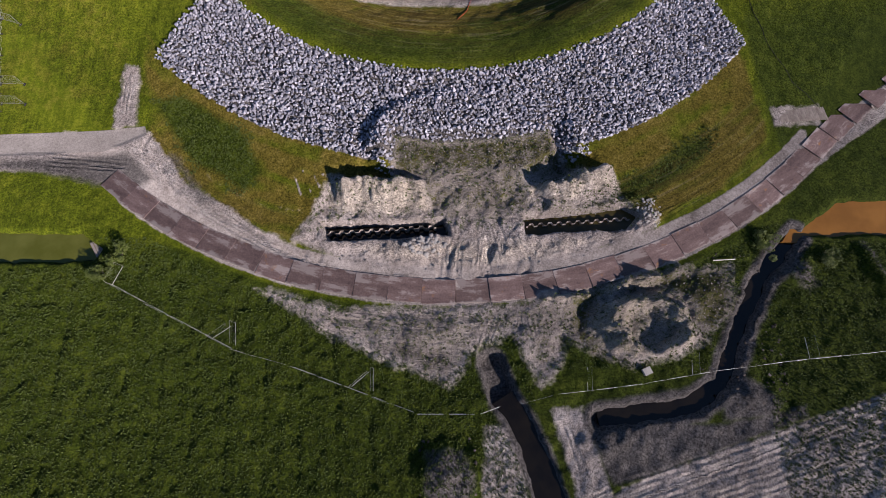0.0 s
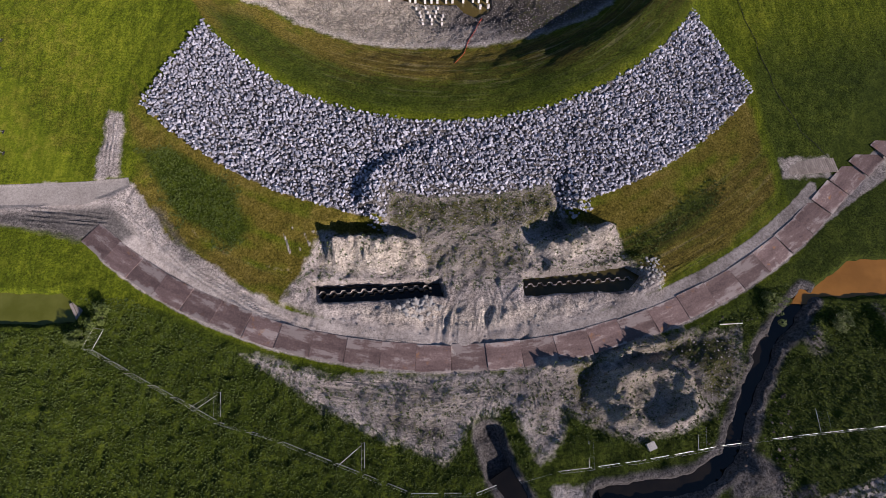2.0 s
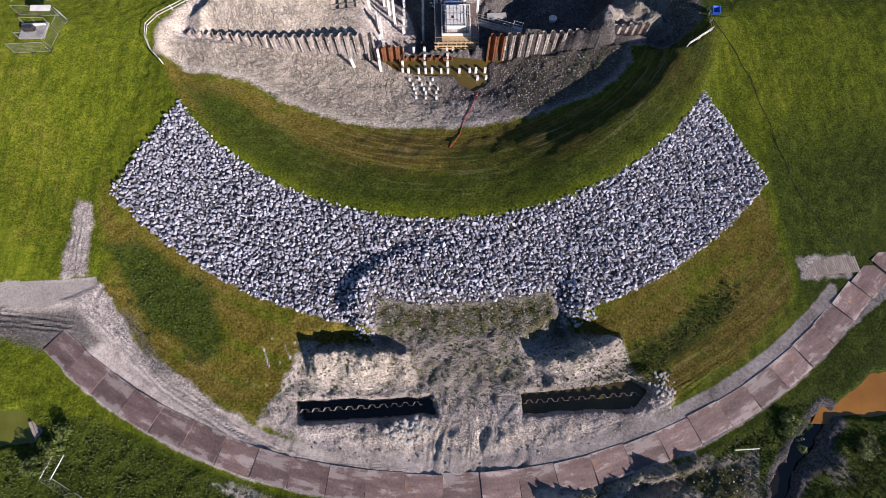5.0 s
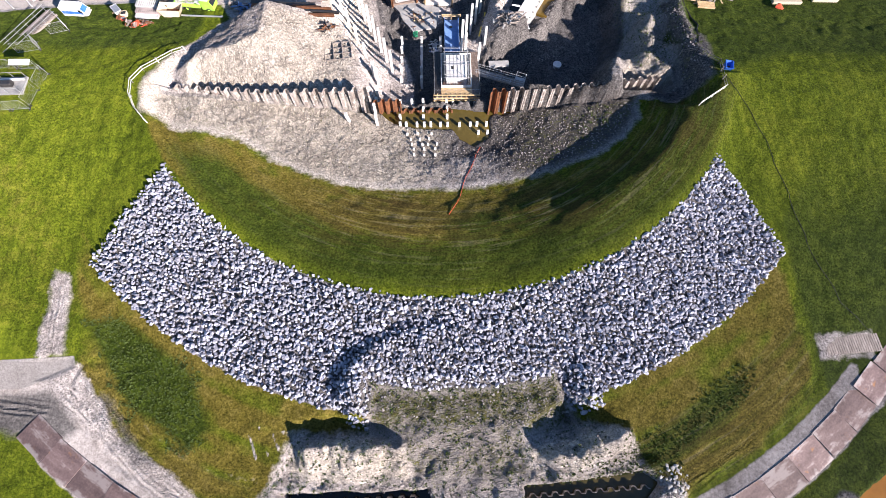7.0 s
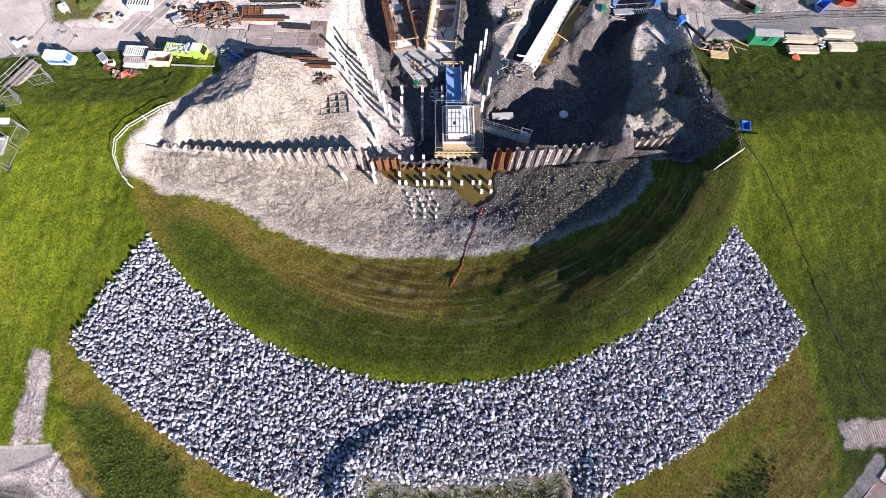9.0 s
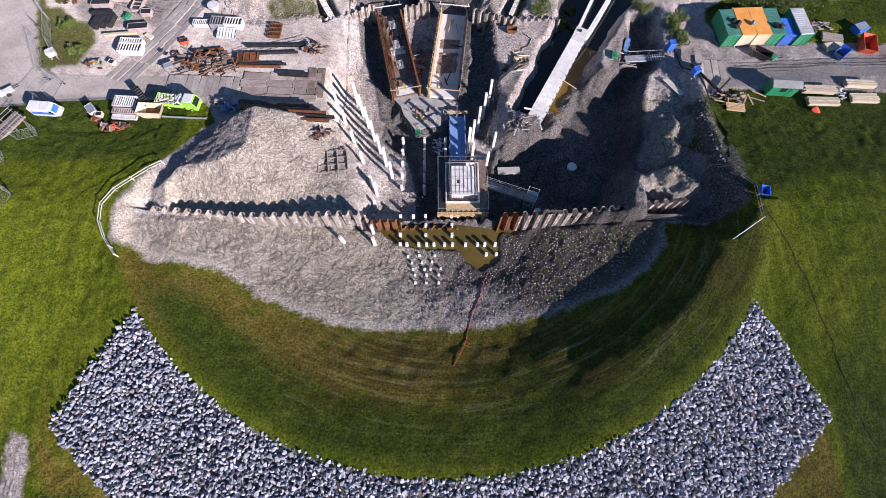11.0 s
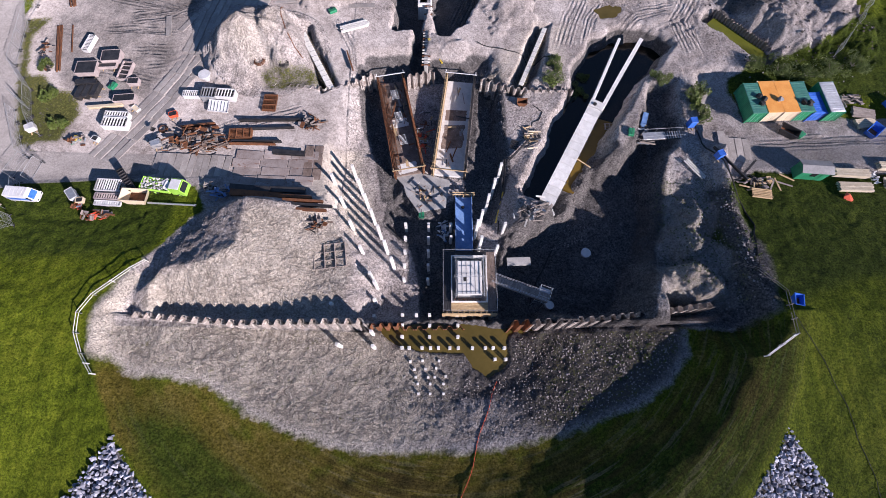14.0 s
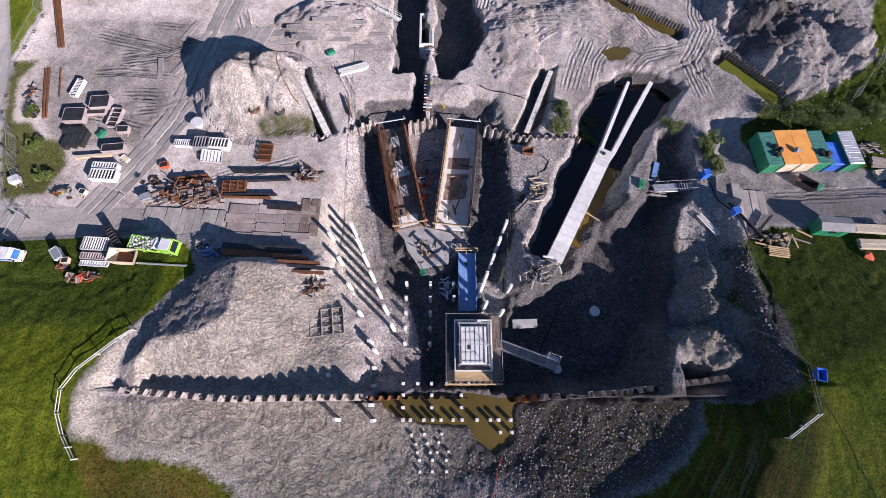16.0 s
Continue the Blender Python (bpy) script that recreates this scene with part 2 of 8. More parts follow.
    road = tone((0.34, (0.2, 0.183, 0.177)), (0.5, (0.265, 0.248, 0.243)), (0.66, (0.33, 0.312, 0.307)), w=(0.6, 0.3, 0.1))
    for nm, c, e, s_ in (("dry", dry, 1.1, 0.25), ("lush", lush, 1.0, 0.2)):
        col = mixc(nt, mask(nm, e, s_), col, c)
    # the slopes of the bund are combed by wheels along the curve
    comb = curved(1.5, 0.09, 1.0, 5, 0.62)
    ringed = attr("ring")
    col = mixc(nt, math_of(nt, "MULTIPLY", ramp(nt, comb, [(0.47, (0, 0, 0)), (0.55, (1, 1, 1))]), math_of(nt, "MULTIPLY", ringed, 0.85)), col, (0.07, 0.05, 0.016))
    col = mixc(nt, math_of(nt, "MULTIPLY", ramp(nt, comb, [(0.39, (1, 1, 1)), (0.45, (0, 0, 0))]), math_of(nt, "MULTIPLY", ringed, 0.7)), col, (0.2, 0.165, 0.095))
    bare = 0.0
    for nm, c, e, s_ in (("soil", soil, 1.1, 0.1), ("grey", grey, 1.0, 0.12), ("mud_and_shade", mud_and_shade, 1.0, 0.15), ("white", white, 1.2, 0.2), ("road", road, 0.15, 0.08)):
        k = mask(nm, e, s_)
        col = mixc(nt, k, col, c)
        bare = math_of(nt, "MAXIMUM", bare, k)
    col = mixc(nt, mask("weed", 2.2, 0.16, fine_rag), col, dull)
    flat, torn = attr("flat"), attr("torn")
    grain = ramp(nt, math_of(nt, "ADD", math_of(nt, "MULTIPLY", n5, 0.6), math_of(nt, "MULTIPLY", n3, 0.4)), [(0.41, (0.36, 0.36, 0.36)), (0.49, (1.0, 1.0, 1.0)), (0.59, (1.6, 1.6, 1.6))])
    strong = math_of(nt, "MULTIPLY", math_of(nt, "ADD", math_of(nt, "MULTIPLY", bare, 0.2), 0.7), math_of(nt, "SUBTRACT", 1.0, math_of(nt, "MULTIPLY", math_of(nt, "MAXIMUM", flat, math_of(nt, "MULTIPLY", torn, 0.8)), 0.62)))
    col = mixc(nt, strong, col, grain, "MULTIPLY")
    # clay torn into flakes by the digger, in rows along the slope
    line = math_of(nt, "ABSOLUTE", math_of(nt, "SUBTRACT", curved(1.0, 0.62, 0.95, 4, 0.6), 0.5))
    line2 = math_of(nt, "ABSOLUTE", math_of(nt, "SUBTRACT", noise_of(nt, P, 1.7, 3, 0.6), 0.5))
    cracked = math_of(nt, "MAXIMUM", ramp(nt, line, [(0.02, (1, 1, 1)), (0.075, (0, 0, 0))]), math_of(nt, "MULTIPLY", ramp(nt, line2, [(0.01, (1, 1, 1)), (0.055, (0, 0, 0))]), 0.5))
    cracked = math_of(nt, "MULTIPLY", math_of(nt, "MULTIPLY", cracked, torn), ramp(nt, n4, [(0.36, (0.25, 0.25, 0.25)), (0.56, (1, 1, 1))]))
    col = mixc(nt, math_of(nt, "MULTIPLY", cracked, 0.6), col, (0.11, 0.094, 0.083))
    nt.links.new(col, b.inputs["Base Color"])
    h = math_of(nt, "ADD", math_of(nt, "ADD", math_of(nt, "MULTIPLY", n2, 0.4), math_of(nt, "MULTIPLY", n3, 0.4)), math_of(nt, "MULTIPLY", n5, 0.25))
    h = math_of(nt, "SUBTRACT", h, math_of(nt, "MULTIPLY", cracked, 0.4))
    h = math_of(nt, "ADD", h, math_of(nt, "MULTIPLY", math_of(nt, "MULTIPLY", comb, ringed), 0.9))
    h = math_of(nt, "MULTIPLY", h, math_of(nt, "SUBTRACT", 1.0, math_of(nt, "MULTIPLY", flat, 0.86)))
    h = math_of(nt, "MULTIPLY", h, math_of(nt, "ADD", math_of(nt, "MULTIPLY", bare, 0.35), 0.8))
    # tyre ruts run where the lanes lie
    lane, depth = attr("lane"), attr("rutted")
    wave = math_of(nt, "SINE", math_of(nt, "ADD", math_of(nt, "MULTIPLY", lane, 8.4), math_of(nt, "MULTIPLY", n4, 7.0)))
    broken = ramp(nt, n2, [(0.4, (0.1, 0.1, 0.1)), (0.58, (1, 1, 1))])
    h = math_of(nt, "ADD", h, math_of(nt, "MULTIPLY", math_of(nt, "MULTIPLY", wave, 0.3), math_of(nt, "MULTIPLY", broken, depth)))
    bump_of(nt, b, h, 1.0, 0.6)
    return m


GROUND = ground_mat()


# ---- building helpers ----
class Shape:
    """Collects chamfered boxes, rods and sheets into one mesh."""

    def __init__(self):
        self.v, self.f = [], []

    def add(self, verts, faces, m=None):
        n = len(self.v)
        self.v += [tuple(m @ Vector(p)) if m else tuple(p) for p in verts]
        self.f += [[n + i for i in f] for f in faces]
        return self

    def box(self, x0, y0, z0, x1, y1, z1, m=None, c=None):
        """A box with chamfered edges of width c."""
        s = (x1 - x0, y1 - y0, z1 - z0)
        c = min(0.02, min(s) * 0.2) if c is None else min(c, min(s) * 0.45)
        bm = bmesh.new()
        bmesh.ops.create_cube(bm, size=1, matrix=Matrix.LocRotScale(((x0 + x1) / 2, (y0 + y1) / 2, (z0 + z1) / 2), None, s))
        if c > 0:
            bmesh.ops.bevel(bm, geom=bm.edges[:], offset=c, segments=1, affect="EDGES")
        bm.verts.index_update()
        self.add([v.co[:] for v in bm.verts], [[v.index for v in f.verts] for f in bm.faces], m)
        bm.free()
        return self

    def slab(self, x0, y0, z0, x1, y1, z1, m=None):
        return self.add([(x0, y0, z0), (x1, y0, z0), (x1, y1, z0), (x0, y1, z0), (x0, y0, z1), (x1, y0, z1), (x1, y1, z1), (x0, y1, z1)],
                        [(3, 2, 1, 0), (4, 5, 6, 7), (0, 1, 5, 4), (1, 2, 6, 5), (2, 3, 7, 6), (3, 0, 4, 7)], m)

    def rod(self, a, b, r, sides=6, r2=None):
        a, b = Vector(a), Vector(b)
        q = (b - a).to_track_quat("Z", "Y").to_matrix()
        r2 = r if r2 is None else r2
        ring = [(math.cos(2 * math.pi * i / sides), math.sin(2 * math.pi * i / sides)) for i in range(sides)]
        vs = [a + q @ Vector((r * c, r * s, 0)) for c, s in ring] + [b + q @ Vector((r2 * c, r2 * s, 0)) for c, s in ring]
        fs = [(i, (i + 1) % sides, sides + (i + 1) % sides, sides + i) for i in range(sides)]
        return self.add(vs, fs + [tuple(range(sides))[::-1], tuple(range(sides, 2 * sides))])

    def prism(self, pts, z0, z1, m=None):
        n = len(pts)
        return self.add([(x, y, z0) for x, y in pts] + [(x, y, z1) for x, y in pts],
                        [tuple(range(n))[::-1], tuple(range(n, 2 * n))] + [(i, (i + 1) % n, n + (i + 1) % n, n + i) for i in range(n)], m)

    def mesh(self, name, mat):
        me = bpy.data.meshes.new(name)
        me.from_pydata(self.v, [], self.f)
        me.materials.append(mat)
        me.update()
        return me


def part(name, shape, mat, parent=None, label="", m=None):
    me = shape.mesh(name, mat) if isinstance(shape, Shape) else shape
    ob = new(name, me)
    ob.parent = parent
    if m:
        ob.matrix_basis = m
    if label:
        tagged(ob, label)
    return ob


def thing(name, label, category, group="", m=None, kind=""):
    ob = new(name)
    ob.empty_display_size = 0.2
    if m:
        ob.matrix_basis = m
    return tagged(ob, label, category, group, kind)


# ---- ground ----
RING = (3.0, 98.3)          # the middle that bund, stones and road curve round


def lattice(x, y, size, seed):
    g = np.random.default_rng(seed).random((256, 256))
    u, v = x / size + 1000.37, y / size + 1000.71
    i, j = np.floor(u).astype(int), np.floor(v).astype(int)
    a, b = u - i, v - j
    a, b = a * a * (3 - 2 * a), b * b * (3 - 2 * b)
    i0, i1, j0, j1 = i % 256, (i + 1) % 256, j % 256, (j + 1) % 256
    return (g[i0, j0] * (1 - a) + g[i1, j0] * a) * (1 - b) + (g[i0, j1] * (1 - a) + g[i1, j1] * a) * b - 0.5


def rough_of(x, y, size, seed, octaves=4):
    return sum(lattice(x, y, size / 2 ** k, seed + k) * 0.55 ** k for k in range(octaves))


def inside(x, y, poly):
    """Signed distance to a polygon, above 0 inside."""
    best, sign = np.full(np.shape(x), 1e9), np.zeros(np.shape(x), bool)
    for (ax, ay), (bx, by) in zip(poly, poly[1:] + poly[:1]):
        ex, ey = bx - ax, by - ay
        k = np.clip(((x - ax) * ex + (y - ay) * ey) / (ex * ex + ey * ey), 0, 1)
        best = np.minimum(best, (x - ax - k * ex) ** 2 + (y - ay - k * ey) ** 2)
        if ay != by:
            sign ^= ((ay > y) != (by > y)) & (x < ex * (y - ay) / ey + ax)
    return np.where(sign, 1, -1) * np.sqrt(best)


def along(x, y, line):
    """Distance to an open line."""
    best = np.full(np.shape(x), 1e9)
    for (ax, ay), (bx, by) in zip(line, line[1:]):
        ex, ey = bx - ax, by - ay
        k = np.clip(((x - ax) * ex + (y - ay) * ey) / (ex * ex + ey * ey), 0, 1)
        best = np.minimum(best, (x - ax - k * ex) ** 2 + (y - ay - k * ey) ** 2)
    return np.sqrt(best)


def ease(d, width):
    k = np.clip(d / width, 0, 1)
    return k * k * (3 - 2 * k)


# outlines of the plan, in metres
PLATFORM = [(-6.4, 38.6), (-0.4, 37.4), (9.6, 37.8), (17.2, 39.2), (20.3, 33.4), (26, 32.3), (28, 27.6), (32, 26), (31.5, 23), (17.9, 18.6), (3.1, 17), (-11.6, 18.6), (-21, 23), (-17.8, 28.2), (-16, 32.5), (-7, 32.5)]
TRENCH_W = [(-17.2, 25.6), (0.9, 25.9), (1.6, 23.4), (-16, 22.6)]
TRENCH_E = [(12.6, 26), (27.8, 27.5), (30, 26), (27.8, 23.6), (12.7, 23.2)]
POND_W = [(-110, 26.5), (-52.5, 25.6), (-48.2, 22.6), (-49.6, 20.2), (-64, 20), (-110, 19)]
POND_E = [(110, 30), (60, 28.3), (54.6, 24.6), (52.3, 22), (66, 21.3), (110, 20)]
DITCH_E = [(52.5, 22.5), (45.4, 15.5), (40.2, 7.6), (37, 1.8), (32.5, -0.8), (20.1, -2.2)]
DITCH_S = [(6.6, 5), (8, 0.8), (10.6, -3.8), (12.4, -9), (14, -16), (18, -30)]
PIT_W = [(-9.5, 83.3), (-8.3, 90), (-10.8, 95.5), (-13.4, 102), (-15, 107.5), (-14.8, 113), (-13, 120), (-11.4, 130), (9.4, 130.6), (10.2, 122), (10.6, 104), (11.5, 97), (12, 83.3)]
PIT_E = [(8, 83.3), (28.6, 83.5), (30.4, 88.5), (33, 92.5), (35.4, 97.5), (36.2, 103), (36.6, 107.5), (37.6, 111), (38.5, 118), (36.6, 119), (35, 114.5), (31.8, 111), (28.4, 109.6), (27.0, 111), (20.4, 101.2), (16.6, 98.6), (12, 96.4)]
GULLY = [(37.5, 125.4), (43, 126), (42, 121.3), (42.2, 116.4), (40.4, 111.8), (36.5, 109.5), (35.6, 112)][::-1]
# SHADE_LOW is an added hollow that makes the containers' shadow reach further
SHADE_LOW = [(45.5, 119), (51, 118.2), (54, 124), (52, 129), (46, 128)]
PIT_NW = [(-8.3, 111), (-7, 104), (-5.5, 103.4), (-5.3, 107), (-8.8, 126), (-12, 128), (-11, 118)]
PIT_NE = [(5.6, 101), (6.6, 107), (8.8, 127), (11.6, 127), (12.2, 108), (9.6, 100)]
PIT_MID = [(-0.4, 84), (-0.8, 90.6), (-2.2, 95.5), (-6.6, 99.6), (-5.8, 103.4), (-4.6, 104.4), (-2.4, 101), (2.2, 101.6), (6.5, 104), (7, 84)]
BERM = [(19.5, 98.8), (30, 112.5), (27, 115.5), (17.6, 103)]
WATER_S = [(-8, 83.4), (-6.8, 81), (-4.8, 79.7), (4.8, 78.9), (6, 76.6), (8.2, 75.4), (11, 77.6), (12.6, 83.4)]
ISLAND = [(9, 129), (24, 126), (24, 118), (14.3, 104), (11, 96), (9, 104)]
HOLE_E = [(35, 79), (43, 78.5), (46.5, 83), (45, 88), (40, 88.5), (38, 84.5)]
CLAY = [(-42.4, 81.5), (-41.8, 78.8), (-38, 76), (-28, 74.6), (-23, 71.2), (-15.4, 68.3), (-9.7, 66.8), (0.6, 66.4), (9, 66.8), (18.3, 68.8), (27.7, 72), (32.4, 75.2), (35, 78.6), (35.6, 82), (35.6, 84.5), (-40, 84.5)]
SPOIL = [(-26, 16), (-14, 12.8), (4, 12.8), (14.1, 13.6), (26, 17), (42, 18), (40, 10.5), (34.7, 6.6), (25.9, 4), (20.5, 6), (16.6, 8), (16.3, 4.4), (13, 2), (9.5, 8.2), (5.2, 7.5), (1.3, 2), (-6.1, 5.2), (-15.3, 9.2)]
CUT_N1 = [(-7.0, 137.6), (-7.2, 160), (-1.8, 160), (-1.6, 128), (-2.8, 128), (-3.2, 137)]
CUT_N2 = [(0.8, 135.6), (0.4, 160), (7.4, 160), (7.8, 144.6), (5.0, 137.4), (2.8, 135.6)]
CULVERT_CUT = [(14, 103), (17.3, 112), (23, 122), (25.4, 129), (29, 135.5), (34, 137.6), (42, 137), (44.5, 134), (41, 130), (34, 121), (27, 110), (20, 100)]
MOUND_RIDGE = [(-25.8, 102), (-25.9, 98.4), (-26.4, 92.6), (-31, 89.3), (-38.4, 86.2)]
PUDDLE = [(30.6, 141.5), (33.2, 143.2), (35.4, 142.5), (34.5, 140.4), (31.3, 139.8)][::-1]
SLOT_W = [(-25, 136), (-22, 137.4), (-16, 124), (-18.6, 122.6)]
SLOT_E = [(19, 138), (22, 138.5), (18.5, 127), (15.5, 122.6), (13.2, 123)]
DITCH_N = [(30, 158), (36, 153.4), (45, 147)]
DITCH_NE = [(52.4, 140.4), (56.5, 135.8), (60.5, 131.4)]
N_PILES = [(37.2, 153.6), (46.1, 147.5)]
NE_PILES = [(52.9, 142), (61.4, 132.7)]


def torn_of(x, y, r):
    """Where the digger left the clay and sand in flakes."""
    return np.maximum.reduce([ease(inside(x, y, CLAY), 2) * (y < 82.6), ease(inside(x, y, [(-41, 83.5), (-34, 99), (-27, 101), (-14, 99), (-10, 92), (-9, 83)]), 1.5) * 0.8, 0.8 * ease(inside(x, y, [(30, 84), (33, 104), (46, 104), (44, 84)]), 2), 0.6 * ease(inside(x, y, SPOIL), 2), 0.7 * ease(inside(x, y, PLATFORM), 1.5) * (y > 25), 0.5 * ease(9 - np.hypot(x + 31, y - 131.5), 2), 0.6 * ease(inside(x, y, [(52, 133), (52, 156), (80, 156), (78, 142), (66, 133)]), 3)])


def height(x, y):
    r = np.hypot(x - RING[0], y - RING[1])
    # old dike running east and west, with the bund bulging south of it
    dike = np.interp(y, [0, 25, 42, 55, 72, 80, 84, 90, 98, 106, 114], [0, 0.3, 0.9, 2.3, 4.8, 5.6, 5.7, 4.6, 2.6, 1.0, 0.8])
    dike = dike + ease(x - 15, 30) * np.interp(y, [30, 44, 56, 74, 84, 100], [0, 0.2, 1.2, 0.5, 0.5, 0])
    bund = np.interp(r, [40, 49.3, 52, 65, 78, 81, 86, 92], [5.4, 5.75, 5.1, 3.0, 1.0, 0.75, 0.6, 0])
    z = np.where(y < 84, np.maximum(dike, bund), dike)
    z += 0.35 * rough_of(x, y, 16, 3) * ease(np.abs(r - 83) - 3, 4)
    # bowl inside the bund
    wall_y = np.interp(x, [-39, -25, -8.2, 24, 38.6], [83.4, 82.2, 82.5, 82.6, 82.6])
    rho = np.hypot((x - 4) / 1.55, np.minimum(y - 82, 0))
    bowl = np.interp(rho, [0, 6, 8, 11, 16.5, 24, 29, 32], [-0.95, -0.9, -0.7, 0.4, 1.6, 3.6, 4.8, 5.2])
    clay = inside(x, y, CLAY)
    ang = np.arctan2(x - RING[0], RING[1] - y)
    east = ease(ang - 0.15, 0.45)
    gap = np.maximum(49.3 - 5.4 * east - r, 0)
    u = np.where(clay < 0, -clay / (gap - np.minimum(clay, 0) + 0.01), 0)
    cr = ease(x - 5, 18)
    bowl = np.minimum(bowl, 3.4 + 0.6 * ease(-22 - x, 10) - 0.9 * cr)
    bowl = bowl + (5.75 + 0.6 * east - bowl) * ease(u - 0.02, 1.0)
    z += 0.6 * east * np.exp(-((r - 46.5) / 4) ** 2) * (y < 84)
    k = ease(49.3 - r, 1.5) * (y < wall_y) * (1 - ease(np.abs(x) - 38, 5) * ease(y - 74, 8))
    z = z * (1 - k) + np.minimum(bowl, z + 1.2) * k
    # north of the sheet piles: sand slope, ragged earth in the east
    sand = np.interp(x, [-46, -40, -36, -22, -15], [5.4, 4.6, 3.3, 2.9, 2.3]) + np.interp(y, [82, 92, 100], [0.2, 0, -0.3])
    off = along(x, y, MOUND_RIDGE) + 0.5 * rough_of(x, y, 5, 23)
    west = inside(x, y, MOUND_RIDGE + [(-60, 84), (-60, 112), (-26, 112)]) > 0
    sand = np.where(west, 6.2 - 0.35 * np.maximum(off, 0), np.maximum(sand, 6.2 - 0.36 * off)) - 1.6 * ease(-35 - x, 5)
    sand = np.minimum(sand, 1.7 + 0.55 * (y - 82.3) + 4 * ease(-35.5 - x, 2.5))
    k = ease(inside(x, y, [(-42, 82), (-39.5, 89), (-33, 99), (-28, 101.5), (0, 101.5), (0, 82)]) + 1, 3) * (y > wall_y)
    z = z * (1 - k) + sand * k
    e = ease(inside(x, y, [(32, 82.4), (33, 96), (40, 112), (48, 112), (46.5, 96), (45.5, 88), (44, 82.4)]) + 0.8, 3.6) * (y > 82.4)
    base = np.interp(x, [32, 36, 40, 43.4, 46.5], [-4.2, -2.4, -0.4, 0.8, 5]) + np.interp(y, [82, 92, 102, 112], [0, 0, 0.6, 0.4]) + 1.6 * rough_of(x, y, 6, 61)
    base = base + 3.0 * np.exp(-((x - 39.6) / 1.7) ** 2) * ease(y - 91, 3) * ease(104 - y, 4) * np.clip(1 + 1.4 * rough_of(x, y, 2.4, 63, 2), 0, 1.4)
    mound = ease(1.2 - np.hypot((x - 37.8) / 5.6, (y - 88.3) / 3.3) + 0.3 * rough_of(x, y, 4, 67), 0.5)
    base = base + (np.interp(y, [84, 87, 92], [3.9, 3.4, 2.2]) + 1.4 * rough_of(x, y, 3, 69) - base) * mound
    z = z * (1 - e) + e * base

    def dig(poly, floor, slope, edge=0.0, wild=0.5):
        nonlocal z
        k = ease(inside(x, y, poly) + edge + wild * rough_of(x, y, 4, 17), slope)
        z = z * (1 - k) + np.minimum(floor, z) * k

    def heap(cx, cy, lx, ly, top, turn=0.0, power=1.0, wild=0.5):
        nonlocal z
        c, s = math.cos(radians(turn)), math.sin(radians(turn))
        u, v = ((x - cx) * c + (y - cy) * s) / lx, (-(x - cx) * s + (y - cy) * c) / ly
        d = np.hypot(u, v) + 0.3 * wild * rough_of(x, y, 3, 29)
        z = z + top * np.clip(1 - d, 0, 1) ** power

    def trail(line, count, gap, deep, wide=0.4):
        """Wheel ruts beside a line."""
        nonlocal z
        d = along(x, y, line)
        for i in range(count):
            z = z - deep * np.exp(-((d - i * gap + 1.3 * rough_of(x, y, 9, 83 + i, 2)) / wide) ** 2) * np.clip(0.6 + 1.6 * rough_of(x, y, 6, 93 + i, 2), 0, 1)

    dig(ISLAND, 0.1, 4), dig(HOLE_E, 1.8, 4.5, 1)
    dig(PIT_W, -2.4, 5.5, 3.0, 1.6), dig(PIT_E, -4.6, 3.2, 1.0, 1.4), dig(PIT_MID, -4.0, 1.2, 0.3, 1.2), dig(PIT_NW, -3.4, 1.5, 0.3, 1.4), dig(PIT_NE, -3.4, 1.5, 0.3, 0.8), dig(WATER_S, -2.2, 1.0, 0.2, 0.8)
    dig(CUT_N1, -3.4, 1.2, 0.9, 1.5), dig(CUT_N2, -3.4, 1.4, 1.1, 1.8), dig(CULVERT_CUT, -3.0, 2.2, 0.6, 1.2), dig(BERM, -1.95, 1.5, 0.6, 0.8), dig(GULLY, -2.0, 1.8, 0.4, 0.8), dig(SHADE_LOW, -0.35, 3, 0.5, 0.6), dig(SLOT_W, -2.2, 1.6, 0.6), dig(SLOT_E, -2.4, 1.6, 0.6)
    # platform with its trenches and heaps
    k = ease(inside(x, y, PLATFORM) + 0.6 + 0.8 * rough_of(x, y, 4, 19), 1.5)
    z = z * (1 - k) + np.interp(y, [17, 22, 28, 33, 38], [0.75, 0.95, 1.3, 2.6, 3.5]) * k
    z += (1.25 - 0.75 * ease(x + 8, 6)) * ease(12.4 - np.hypot((x - 1) * 0.95, y - 33) + 0.6 * rough_of(x, y, 4, 37), 1.1) * (y > 36) * (r < 64.5) * (1 - ease(inside(x, y, PLATFORM) + 1, 1)) - 0.15 * np.exp(-((np.hypot((x - 1) * 0.95, y - 33) - 13) / 0.7) ** 2) * (y > 36) * (r < 64)
    strip_e = ease(y - 32.6, 1.5) * ease(41.5 - y, 3)
    z += strip_e * (0.9 * np.exp(-((x - 21.3 + 0.1 * (y - 36)) / 1.0) ** 2) - 1.1 * np.exp(-((x - 18.6 + 0.2 * (y - 36)) / 0.9) ** 2))
    strip_w = ease(y - 32.6, 1.0) * ease(40 - y, 3)
    z += strip_w * (0.7 * np.exp(-((x + 8.2) / 0.9) ** 2) - 0.7 * np.exp(-((x + 10.8) / 0.9) ** 2))

